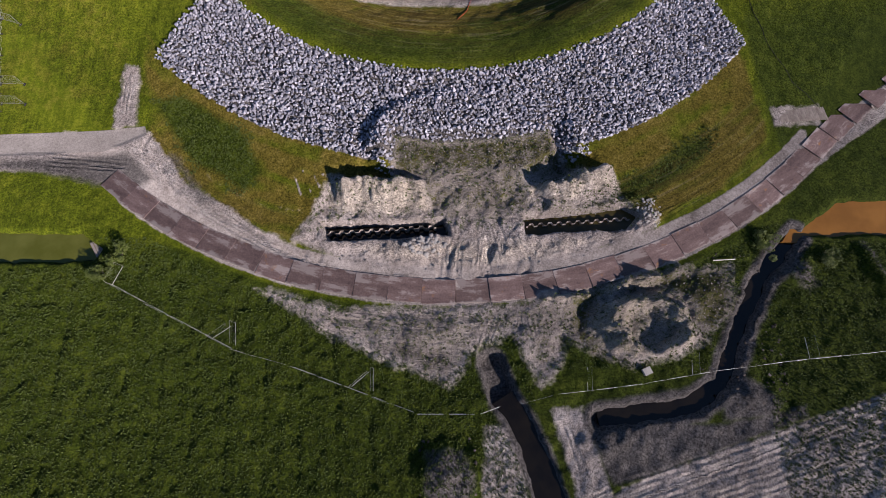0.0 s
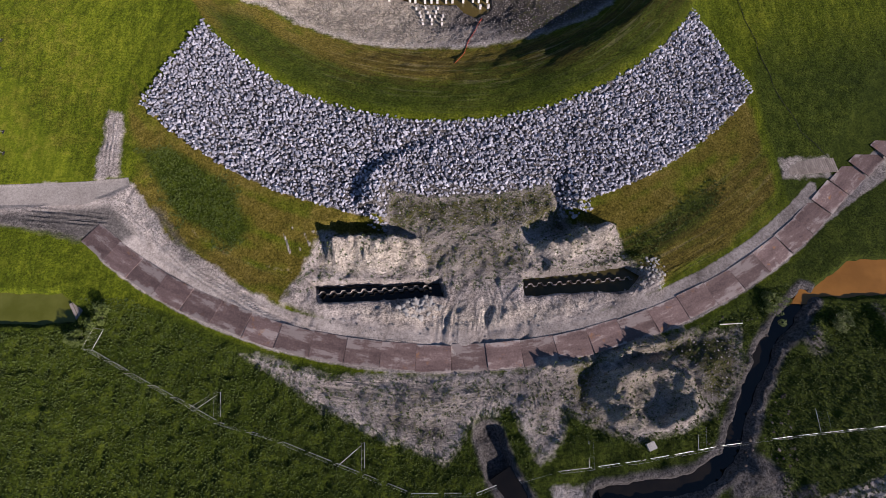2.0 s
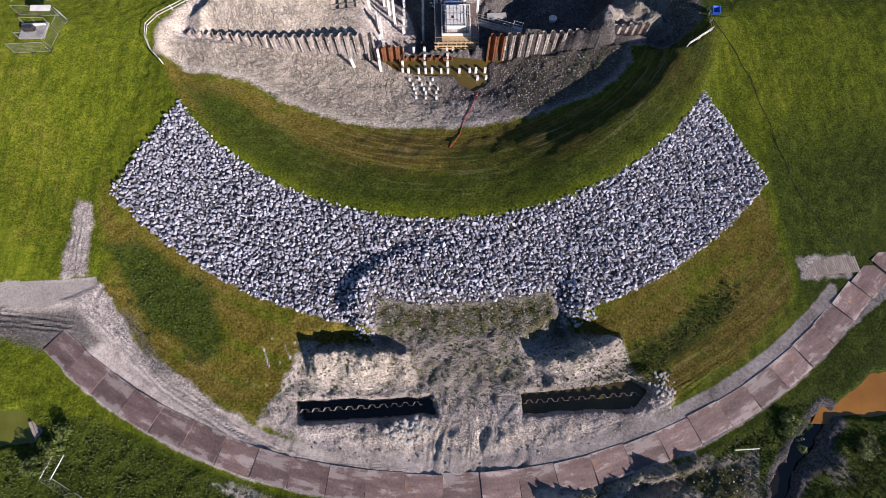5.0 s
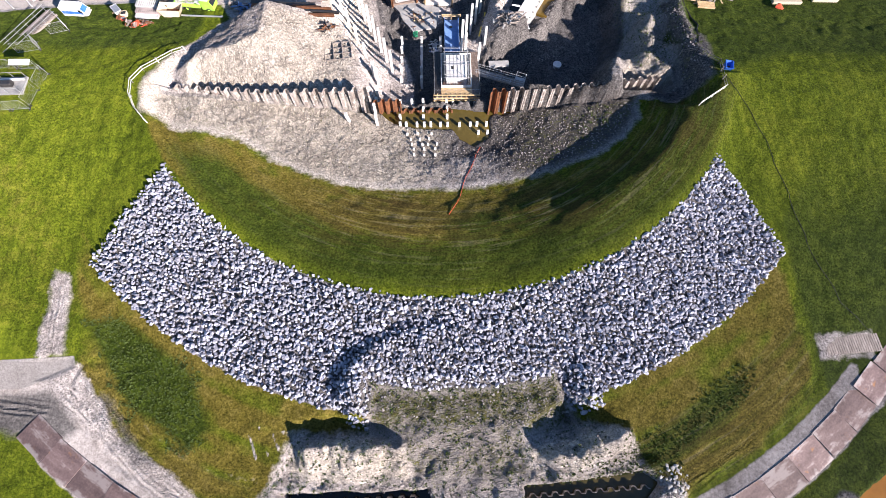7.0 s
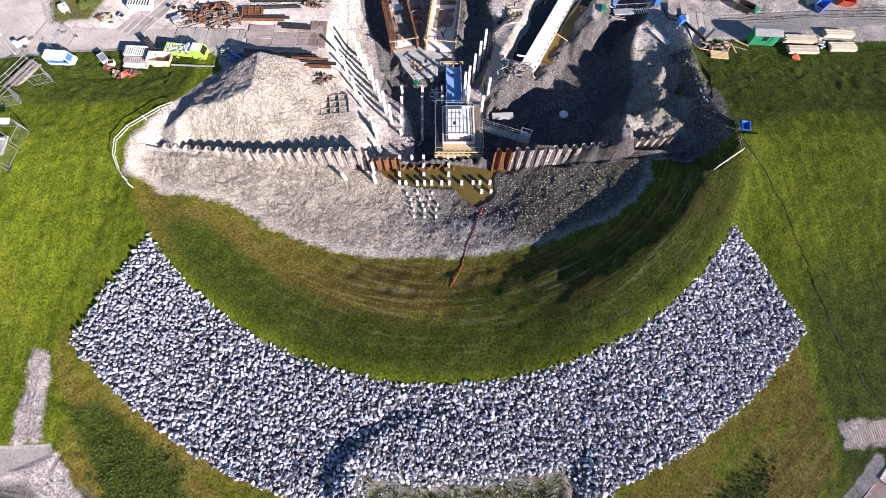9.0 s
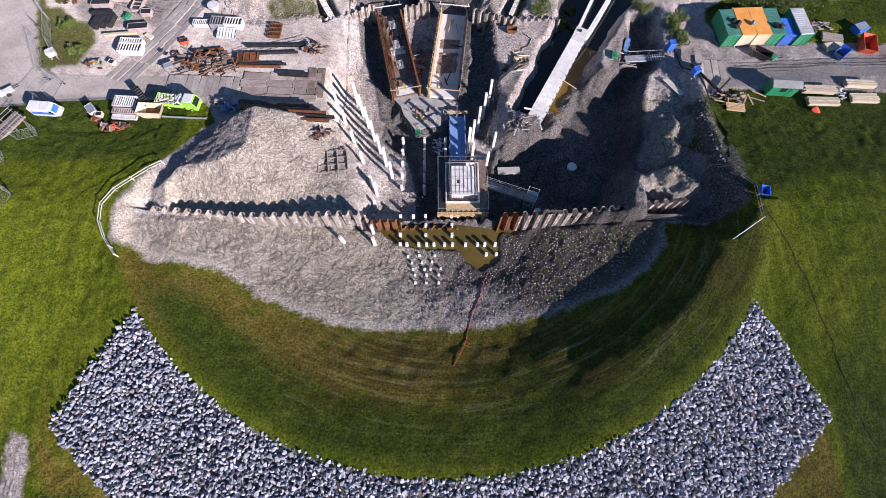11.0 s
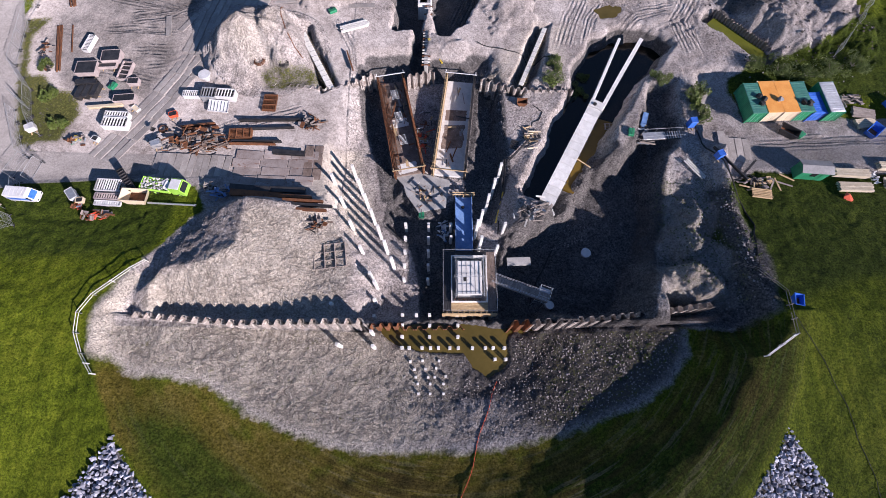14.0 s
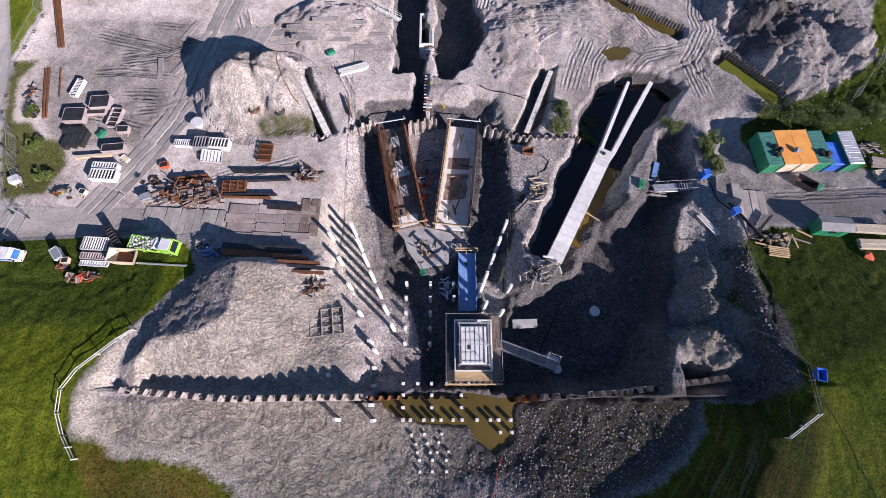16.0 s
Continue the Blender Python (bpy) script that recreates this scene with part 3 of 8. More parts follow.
    def cut_bank(cx, cy, lx, south, north, top, turn=0.0):
        """A heap with a steep north face and a long lit south flank."""
        nonlocal z
        c, s = math.cos(radians(turn)), math.sin(radians(turn))
        u, v = (x - cx) * c + (y - cy) * s, -(x - cx) * s + (y - cy) * c
        v = v + 1.6 * rough_of(x, y, 3.5, 31)
        k = np.where(v < 0, 1 + v / south, 1 - v / north)
        z = z + top * ease(np.clip(k, 0, 1), 1) * ease(1 - np.abs(u) / lx, 0.35) * (1 + 0.7 * rough_of(u * 2.2, v * 0.5, 2.4, 35, 2))

    cut_bank(-8.6, 30.6, 7.6, 4.4, 1.1, 2.0), cut_bank(20.5, 30.8, 6.5, 3.8, 1.3, 2.7, 14)
    heap(-9, 32.8, 8.5, 1.8, -1.6), heap(18.6, 33.4, 5.5, 2.6, -2.0, 14), heap(27.5, 29.3, 2, 1.4, -1.1)
    dig(TRENCH_W, -1.6, 0.7, 0.2, 0.4), dig(TRENCH_E, -1.2, 0.7, 0.2, 0.4), heap(-3.5, 21.6, 5.5, 1.3, 0.6, 0, 0.8, 2.5), heap(31, 25.6, 1.7, 2.2, 0.7, 0, 0.8, 2)
    trail([(4, 17.5), (5, 22), (3.5, 27)], 4, 1.5, 0.34), trail([(9.5, 18.5), (9, 23), (7, 29)], 3, 1.4, 0.3), trail([(-43, 39), (-38, 31.5), (-29, 25), (-20, 21)], 3, 1.3, 0.22)
    dig(PUDDLE, 0.35, 1.6, 0.8, 0.4), dig(POND_W, -1.0, 1.4), dig(POND_E, -1.0, 1.4)
    for line, w, f in ((DITCH_E, 0.75, -1.7), (DITCH_S, 1.3, -1.7), (DITCH_N, 1.6, -0.9), (DITCH_NE, 1.6, -0.9)):
        k = ease(w + 0.8 - along(x, y, line) + 0.7 * rough_of(x, y, 3, 5), 1.2)
        z = z * (1 - k) + f * k
    # spoil heaps south of the road
    rho2 = np.hypot((x - 27.8) / 6.6, (y - 9.4) / 4.4) + 0.34 * rough_of(x, y, 3.2, 27)
    z += 2.7 * np.exp(-((rho2 - 0.78) / 0.24) ** 2) * (0.8 + 0.5 * rough_of(x, y, 2.5, 33)) + 0.5 * np.exp(-(rho2 / 0.5) ** 2) - 0.9 * np.exp(-((rho2 - 1.35) / 0.2) ** 2) * ease(y - 8, 3) * ease(33 - x, 4)
    bank = along(x, y, [(14.6, 13.5), (18.3, 13.4), (22.6, 14.4), (26.8, 15.6), (31, 16.2), (37, 18.4)]) + 0.9 * rough_of(x, y, 2.2, 39)
    z += 1.25 * np.exp(-(bank / 0.75) ** 2) * np.clip(1 + 1.6 * rough_of(x, y, 4, 57), 0.2, 1.6)
    heap(37, 14, 6, 3.4, 1.5, 0, 0.8, 1.6), heap(40, 0, 4.5, 3, 1.2), heap(0.5, -8, 4.6, 4, 1.8, 0, 0.7, 1.5), heap(51, 16.5, 3.4, 2.2, 1.3, 30, 1, 1.5), heap(62, 16.5, 1.6, 5, 1.1, 15, 1, 1.5), heap(22, -5, 5, 3, 0.8, 20, 1, 2)
    heap(-4, 8.5, 11, 3.4, 0.6, 10, 1, 2), heap(12, 9, 4, 4, 0.7, 0, 1, 2)
    # sand heaps of the yard
    heap(-31, 131.5, 9.4, 8.6, 8.0, 20, 0.85, 0.6), heap(-24, 132, 5, 8, 3.6, 15, 0.8), heap(-20, 147, 9, 6, 2.4, 0, 0.7, 1)
    heap(66, 143, 12, 10, 3.8, -30, 0.7, 1.6), heap(58, 151, 6, 5, 3, 0, 0.7, 2), heap(75, 142, 4.5, 12, 3.2, 20, 0.7, 1.5), heap(28, 149, 12, 6, 1.6, 0, 0.7, 1.5), heap(14, 145, 6, 8, 1.8, 0, 0.7, 1.8), heap(63, 136, 9, 2, 2, -40, 1, 1.5)
    heap(3.5, 131.5, 5, 3, 1.0, 0, 1, 2), heap(-45, 106.8, 3, 1, 0.4)
    trail([(-53, 127), (-43, 128.5)], 3, 1.3, 0.14), trail([(-56, 138), (-44, 141)], 3, 1.3, 0.14)
    trail([(20, 158), (34, 152), (44, 147), (46, 140), (40, 137)], 5, 1.1, 0.13), trail([(25, 146), (24, 154), (12, 160)], 4, 1.2, 0.1), trail([(47, 146), (47, 138), (50, 132)], 3, 1.2, 0.12)
    # small roughness where the earth is bare
    bare = np.maximum.reduce([1.5 * ease(inside(x, y, PLATFORM), 1.5), 0.55 * ease(inside(x, y, CLAY), 3), (y > 82) * (y < 101) * (np.abs(x) < 42) * np.where(x < 0, 0.7, 1.0), (y > 114) * (0.3 + 0.3 * ease(x - 20, 10) + 1.0 * ease(x - 53, 4) * ease(y - 131, 3)), 0.8 * ease(inside(x, y, SPOIL), 2)])
    lumps = np.abs(rough_of(x, y, 1.5, 47, 2))
    z += bare * (0.34 * rough_of(x, y, 2.4, 41, 3) - 0.5 * np.minimum(lumps, 0.22) + 0.06)
    flakes = np.abs(rough_of(r, ang * 24, 1.15, 49, 2))
    z += torn_of(x, y, r) * (0.13 * np.minimum(flakes, 0.1) / 0.1 - 0.08 + 0.13 * lattice(r, ang * 40, 0.55, 55))
    grass = np.maximum(1 - bare, 0) * ease(np.abs(r - 83) - 2.6, 1) * np.where((y > 103) | ((y > 35) & (y < 43.5) & (x < -44)), 0.15, 1)
    grass = grass * (1 - 0.6 * (r < 50) * (y < 82))
    z += 0.16 * lattice(r, np.arctan2(x - RING[0], RING[1] - y) * 26, 1.2, 251) * ease(48.5 - r, 1) * (y < 81) * grass / 0.4
    z += grass * np.where(y < 20, 0.42, np.where(y > 94, 0.28, 0.2)) * rough_of(x, y, 1.3, 51, 2)
    rut = np.abs(x + 0.07 * y - 4.6 * np.round((x + 0.07 * y) / 4.6))
    z -= 0.16 * np.exp(-(rut / 0.35) ** 2) * (y < 22) * (r > 88) * (x < 0)
    return z


STEP = 0.25
FAR = np.geomspace(1, 1900, 14)[1:] - 1
xs, ys = (np.concatenate([a - FAR[::-1], np.arange(a, b + 0.01, STEP), b + FAR]) for a, b in ((-96, 96), (-24, 174)))
sx, sy = np.meshgrid(xs, ys)
sz = height(sx, sy)
gz = sz[13:-13, 13:-13]


def ground_at(x, y):
    i, j = (x + 96) / STEP, (y + 24) / STEP
    return float(gz[int(round(j)), int(round(i))])


def soft(d, width=2.4):
    return np.clip(0.5 + d / width, 0, 1)


def paint(x, y, z):
    """Which earth or growth covers each place, and where mud colour stands in for shade."""
    r = np.hypot(x - RING[0], y - RING[1])
    inner = soft(49.3 - r, 1) * (1 - ease(y - 81, 4))
    clay = inside(x, y, CLAY)
    ditches = np.minimum.reduce([along(x, y, DITCH_E), along(x, y, DITCH_S)])
    out = {}
    wedge = (r > 64) * ease(81 - r, 3) * ease(66 - y, 8) * ease(52.6 - 0.1 * (y - 44) - x, 2) * ease(x + 46.5 + 0.2 * (y - 42), 2.5)
    ang = np.arctan2(x - RING[0], RING[1] - y)
    out["dry"] = np.maximum.reduce([(0.72 + 0.9 * lattice(r, ang * 22, 1.1, 201)) * wedge, (0.95 - 0.3 * ease(x - 12, 14) + 0.7 * lattice(r, ang * 26, 0.8, 231)) * soft(5 - np.abs(clay + 5), 8) * inner, (0.3 - 0.3 * ease(x, 20)) * ease(y - 42, 6) * (1 - ease(y - 86, 6)) * ease(r - 65, 3), 0.5 * soft(3.2 - ditches, 3) * (y < 24)])
    out["lush"] = np.maximum.reduce([soft(23 - y, 5) * ease(r - 85, 2), 1.0 * soft(inside(x, y, [(-45, 46.6), (-40, 47), (-30, 40.4), (-26, 33), (-29, 31), (-38, 36.5)]), 3), np.maximum(0.72 * soft(4 - np.abs(r - 45), 4), (0.8 + 0.8 * lattice(r, ang * 26, 0.9, 221)) * ease(x + 2, 12) * soft(r - 36, 4) * soft(46.8 - r, 2)) * inner * soft(-3 - clay, 5), 0.95 * soft(y - 91.5 + 3.5 * ease(x, 20) + 2.6 * ease(x - 40, 2) * ease(60 - x, 12) + 2 * rough_of(x, y, 9, 71), 5) * (y < 110) * ease(np.abs(x) - 36, 4), 0.78 * soft(68 - y, 26) * ease(x - 51 + 0.1 * (y - 44), 3) * ease(r - 60, 3), 0.9 * soft(3.2 - along(x, y, DITCH_NE + [(80, 129)]), 3), 0.9 * soft(inside(x, y, [(51, 126), (58, 130.5), (68, 133), (78, 139.5), (110, 146), (110, 121), (70, 122.5), (54, 123)]), 3), 0.8 * soft(r - 85.5) * (x > 0) * (y < 60) * (r < 96), 0.95 * soft(2.0 - np.abs(r - 73.5 + 0.1 * (x - 30)), 2.6) * wedge * ease(x - 15, 8) * ease(46 - x, 8)])
    yard = inside(x, y, [(-46, 105), (-65.5, 111), (-71.5, 126), (-74, 138), (-72, 150), (-78, 170), (95, 174), (86, 158), (78, 139), (68, 132.5), (58, 130), (52, 126), (52.5, 118.2), (75, 117.6), (110, 118), (110, 107), (62, 107), (52, 107.4), (46, 104.6), (43, 96), (47, 88), (42, 81.8), (-39, 82), (-42.5, 80), (-43, 84), (-40.4, 89.5), (-33.6, 99.8), (-36, 104)])
    out["soil"] = np.maximum.reduce([soft(inside(x, y, PLATFORM), 4), soft(2.75 - np.abs(r - 82.75), 1.2) * ease(x + 50, 3) * ease(60 - x, 3) * (y < 60), soft(2.1 - along(x, y, [(54, 33), (74, 45.6), (120, 67)]), 1.6), soft(inside(x, y, [(-70, 37.6), (-60, 42), (-45, 41.4), (-38, 32.6), (-30, 27.4), (-21, 22), (-21, 18), (-34, 24), (-43, 30.6), (-50, 33), (-62, 35.3), (-100, 36)]), 3),
            soft(inside(x, y, SPOIL), 5), 0.8 * soft(inside(x, y, [(-51.5, 54.5), (-48.3, 53.9), (-46.8, 42), (-51.8, 42)]), 3), soft(yard, 2.4), soft(inside(x, y, [(5.5, -2.7), (8.7, -2.4), (10.8, -14), (4.3, -14)]), 3), soft(inside(x, y, [(13.9, -0.8), (17.9, -0.6), (21.3, -14), (16.9, -14)]), 3), 0.9 * soft(inside(x, y, [(17, -14), (21.7, -9.8), (32.9, -6.4), (57.8, 0.2), (80, 4), (80, -20)]), 2), 0.6 * soft(inside(x, y, [(53, 44.4), (62, 44.6), (62, 40), (53, 40)]), 2), 0.42 * soft(0.9 - along(x, y, [(-36, 34), (-28, 29), (-20, 27)]), 2)])
    under = soft(r - 49.8, 1) * soft(64.6 - r, 1) * (ang > np.radians(-52.6 + 5 * (r - 49.6) / 16)) * (ang < np.radians(53.9 - 7 * (r - 49.6) / 16)) * (1 - soft(inside(x, y, PLATFORM) - 0.3, 0.8))
    claws = np.minimum.reduce([along(x, y, [(-21.6 + 1.5 * i, 33.6 - 0.3 * i), (-20.2 + 1.4 * i, 29.6 + 0.5 * i)]) for i in range(5)])
    out["soil"] = np.maximum(out["soil"], 0.9 * soft(0.16 - claws, 0.5) * np.clip(0.7 + 2 * rough_of(x, y, 1.5, 91, 2), 0, 1))
    out["grey"] = np.maximum.reduce([soft(clay, 4) * (1 - ease(y - 82.4, 0.5)), 0.45 * soft(inside(x, y, [(-41, 89), (-33, 99.6), (-28, 101), (-27, 99), (-27, 93), (-32, 90)]), 3), 0.95 * soft(inside(x, y, [(14, 84), (42, 84), (42, 104), (36, 112), (20, 100)]), 4), under])
    # mud of pits and ditches; the last term paints grazing shade on the east clay
    out["mud_and_shade"] = np.maximum.reduce([under, 0.95 * soft(inside(x, y, [(37, 83), (43.4, 85.4), (44, 94), (43, 104), (45.6, 104), (48, 92), (46.5, 84), (43, 82), (38, 82)]), 3), 0.54 * soft(inside(x, y, [(-71, 150), (-69, 128), (-60, 119), (-47, 119), (-42, 130), (-40, 150)]), 6), 0.74 * soft(inside(x, y, [(-70, 37.8), (-58, 38), (-48, 38.4), (-42, 33.4), (-46, 31), (-62, 34.6), (-70, 35.6)]), 3), 0.6 * soft(inside(x, y, [(-44, 40), (-40, 38), (-32, 28.6), (-36, 28)]), 3), soft(-2.6 - z, 0.9) * (y > 83) * (y < 128), soft(-0.2 - z, 1.2) * ((y > 70) & (y < 83.5) | (y > 127)), 0.72 * soft(inside(x, y, PIT_E) + 1.5, 2), 0.7 * soft(inside(x, y, GULLY), 2), 0.95 * soft(inside(x, y, BERM) + 1.2, 1.5), 0.9 * soft(inside(x, y, PIT_MID) + 1.1, 1.0), 0.9 * soft(inside(x, y, PIT_NW) + 1.1, 1.0), 0.9 * soft(inside(x, y, PIT_NE) + 0.9, 1.0), 0.8 * soft(2.4 - ditches, 1.5), 0.8 * soft(-0.3 - z, 0.6) * (r < 82) * (y < 40), 0.8 * soft(inside(x, y, [(37, 2.6), (40.2, 3), (44, -0.5), (42.5, -2.6), (35.5, -3)])), 0.85 * soft(inside(x, y, [(18.5, -4), (24, -2.6), (36, -3), (47, -1), (46.8, -2.6), (36.5, -5.7), (23, -9.5), (20.6, -10)]), 1.5), 0.8 * soft(inside(x, y, [(53, 141), (57, 154), (70, 154), (68, 146), (60, 139)]), 5), 0.75 * soft(inside(x, y, [(-2.6, -5), (2.6, -5), (4, -8), (3, -14), (-3, -14)])), 0.66 * soft(inside(x, y, [(47.5, 17), (52, 19.4), (54.4, 15), (52, 13)]), 3), 0.7 * soft(1.1 - along(x, y, [(61.8, 20.4), (63, 16), (64, 11)]), 2), 0.6 * soft(inside(x, y, [(-12, 8), (-5, 9), (2, 7), (1, 3), (-6, 5)]), 4), 0.95 * soft(clay - 0.5, 5) * ease(x - 5, 12)])
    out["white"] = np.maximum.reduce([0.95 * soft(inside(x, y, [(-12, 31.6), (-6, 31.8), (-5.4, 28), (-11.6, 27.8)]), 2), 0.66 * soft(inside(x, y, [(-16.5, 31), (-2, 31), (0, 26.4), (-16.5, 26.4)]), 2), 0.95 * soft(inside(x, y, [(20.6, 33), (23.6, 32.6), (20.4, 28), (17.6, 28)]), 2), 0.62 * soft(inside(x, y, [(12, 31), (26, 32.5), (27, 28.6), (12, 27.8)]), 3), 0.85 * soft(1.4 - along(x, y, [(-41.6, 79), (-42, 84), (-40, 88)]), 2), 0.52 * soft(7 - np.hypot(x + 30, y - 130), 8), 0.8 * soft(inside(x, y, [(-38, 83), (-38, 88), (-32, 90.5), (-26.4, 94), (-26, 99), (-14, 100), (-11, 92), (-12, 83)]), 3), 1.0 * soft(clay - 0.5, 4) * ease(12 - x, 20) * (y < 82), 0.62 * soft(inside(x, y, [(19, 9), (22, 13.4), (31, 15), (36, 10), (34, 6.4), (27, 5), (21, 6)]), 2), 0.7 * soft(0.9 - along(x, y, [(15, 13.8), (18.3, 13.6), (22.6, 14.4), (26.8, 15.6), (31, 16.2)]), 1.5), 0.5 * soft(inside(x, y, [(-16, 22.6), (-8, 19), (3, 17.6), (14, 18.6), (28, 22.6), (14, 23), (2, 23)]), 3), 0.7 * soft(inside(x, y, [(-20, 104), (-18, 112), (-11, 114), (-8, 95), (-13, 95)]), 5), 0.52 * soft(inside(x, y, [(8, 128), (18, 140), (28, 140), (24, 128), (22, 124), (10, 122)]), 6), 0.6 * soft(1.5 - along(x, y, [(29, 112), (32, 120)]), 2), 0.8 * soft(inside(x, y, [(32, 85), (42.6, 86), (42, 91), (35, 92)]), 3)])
    nw = inside(x, y, [(-110, 170), (-79, 153), (-73.8, 138.5), (-71, 128), (-64, 112), (-64, 103.6), (-110, 96)])
    out["road"] = np.maximum.reduce([soft(inside(x, y, [(-110, 41.2), (-58, 42), (-45.9, 42.4), (-45.4, 40.9), (-52, 38.4), (-110, 36.6)]), 0.8), soft(inside(x, y, [(-66, 104), (-66, 110.4), (-45, 110), (-33, 110), (-33, 105.4), (-45, 105.6)]), 1.2), soft(nw, 1.0), 0.6 * soft(3 - np.abs(y - 111 - 0.1 * (x - 60)), 2) * (x > 50)])
    out["weed"] = np.maximum.reduce([soft(inside(x, y, PLATFORM)) * (0.44 * ease(y - 23, 5) + 0.16 * ease(y - 32.5, 2)) * (1 - soft(inside(x, y, [(-17, 32), (-3, 32), (-1, 26.4), (-17, 26)]), 2)) * (1 - soft(inside(x, y, [(13, 31), (26, 33), (27, 28.4), (14, 27.6)]), 2)), 0.42 * soft(clay, 4) * ease(x - 4, 14) * (y < 82), 0.8 * soft(inside(x, y, [(-73.6, 138), (-69, 138.6), (-69, 137), (-71, 134), (-69, 126), (-66, 125.5), (-63.4, 122.6), (-59.5, 121.8), (-58, 117.5), (-60, 112), (-66.5, 111), (-69, 119), (-71.3, 127)]), 2), soft(inside(x, y, SPOIL), 4) * (0.36 + 0.34 * ease(x - 17, 3) * ease(np.hypot((x - 27.6) / 7.7, (y - 10.1) / 5.8) - 0.85, 0.35)), 0.34 * ease(y - 84, 2) * ease(108 - y, 3) * ease(x - 34, 3) * ease(47 - x, 3), 0.6 * soft(2 - along(x, y, [(-27, 124.2), (-18, 125.5)]), 2), 0.3 * soft(clay, 3) * (x < 4)])
    lanes = [([(28.6, 145.6), (25.9, 139.7), (23.1, 131.5)], 2.0), ([(33.1, 144.7), (29.4, 139.3), (27.1, 132)], 1.6), ([(9.7, 148.8), (21.6, 148.5), (28.7, 146.6), (35.9, 143.3), (40.7, 140.5)], 2.2), ([(52, 160), (49.5, 150.5), (50, 147), (47.6, 142.5), (45.7, 139.6), (47.4, 130.5)], 2.6), ([(17, 142.5), (19.9, 145.9), (23.8, 147.5)], 1.6), ([(40, 160), (36, 151), (41, 143)], 2.0), ([(12, 160), (16, 153), (30, 151)], 2.2),
             ([(-56, 138), (-47.1, 140), (-40, 144)], 2.0), ([(-60, 135.4), (-53.8, 135.9), (-44, 135.1)], 1.5), ([(-54, 131), (-44.5, 131)], 1.9), ([(-52, 127.6), (-44.5, 128.6)], 1.3), ([(-52, 147), (-44, 146)], 1.6), ([(-46, 110), (-30, 116), (-20, 119)], 1.6), ([(-18, 140), (-14, 132), (-13, 124)], 1.4),
             ([(1.5, 16.6), (1.9, 21), (4, 25)], 1.9), ([(5.4, 16.6), (6.5, 21), (6.2, 25)], 1.8), ([(9.6, 18), (9.2, 21), (7.7, 27)], 1.7), ([(12.4, 18.6), (11.3, 20.8), (9.7, 25.4)], 1.3), ([(-48, 39.6), (-42, 35), (-34, 27.6), (-22, 20.6)], 1.7), ([(-46, 41), (-40, 36.5), (-33, 29.5)], 1.4), ([(-50.3, 54), (-49.6, 43)], 1.5), ([(4, -1), (5, 6), (8, 13)], 1.6), ([(12.5, 6), (11.5, 12.6)], 1.8), ([(-16, 12.6), (-4, 10.4), (4, 11)], 1.5), ([(52, 112.5), (70, 113.6), (95, 114)], 1.8), ([(14, -14), (22, -11), (36, -7.4), (58, -1.4), (70, 2)], 2.4), ([(24, -14), (40, -10), (60, -5)], 2.2), ([(15.2, -0.6), (18.6, -12)], 1.4), ([(6.6, -2.4), (7.6, -12)], 1.4), ([(0, 16), (-14, 17.8), (-28, 23.4)], 1.0), ([(16, 19.2), (30, 24), (44, 31.6)], 1.0), ([(-62, 37), (-52, 36), (-46, 35)], 1.6), ([(-44, 38.6), (-37, 31), (-30, 26)], 1.2), ([(-30, 140), (-34, 146), (-36, 152)], 2.0), ([(4, 140), (8, 150), (10, 160)], 2.4), ([(30, 132), (38, 140.6), (47, 143)], 2.0), ([(-60, 128), (-46, 124)], 1.8), ([(-62, 145), (-50, 142), (-42, 139)], 2.0)]
    out["lane"], out["rutted"] = np.zeros(np.shape(x)), np.zeros(np.shape(x))
    for line, wide in lanes:
        far = along(x, y, line)
        (ax, ay), (bx, by) = line[0], line[-1]
        k = ease(wide - far + 0.8 * rough_of(x, y, 4, 211, 2), 1.2) * ease(np.minimum(np.hypot(x - ax, y - ay), np.hypot(x - bx, y - by)) - 0.8, 3)
        side = np.where((bx - ax) * (y - ay) - (by - ay) * (x - ax) > 0, far, -far)
        out["lane"] = np.where(k > out["rutted"], side, out["lane"])
        out["rutted"] = np.maximum(out["rutted"], k)
    out["torn"] = torn_of(x, y, r)
    out["ring"] = np.maximum.reduce([inner * soft(-1.0 - clay, 3) * (0.35 + 0.65 * ease(clay + 13, 5)) * (0.2 + 0.8 * ease(x + 22, 18)), 0.55 * wedge * ease(x - 18, 6) * ease(r - 69, 4), 0.3 * wedge * ease(r - 75, 2)]) * np.clip(0.75 + rough_of(x, y, 12, 311, 2), 0, 1)
    out["flat"] = np.clip(np.maximum.reduce([out["road"] * 1.0, soft(yard, 4) * (y > 100) * (x < -14) * (np.hypot(x + 28, y - 131) > 10), soft(3.3 - np.abs(r - 82.4), 1.6) * (y < 60), 0.7 * soft(yard, 4) * (y > 104) * (x > 44), 0.75 * soft(y - 127.5, 3) * soft(51 - x, 4) * (x > -16)]), 0, 1)
    return out


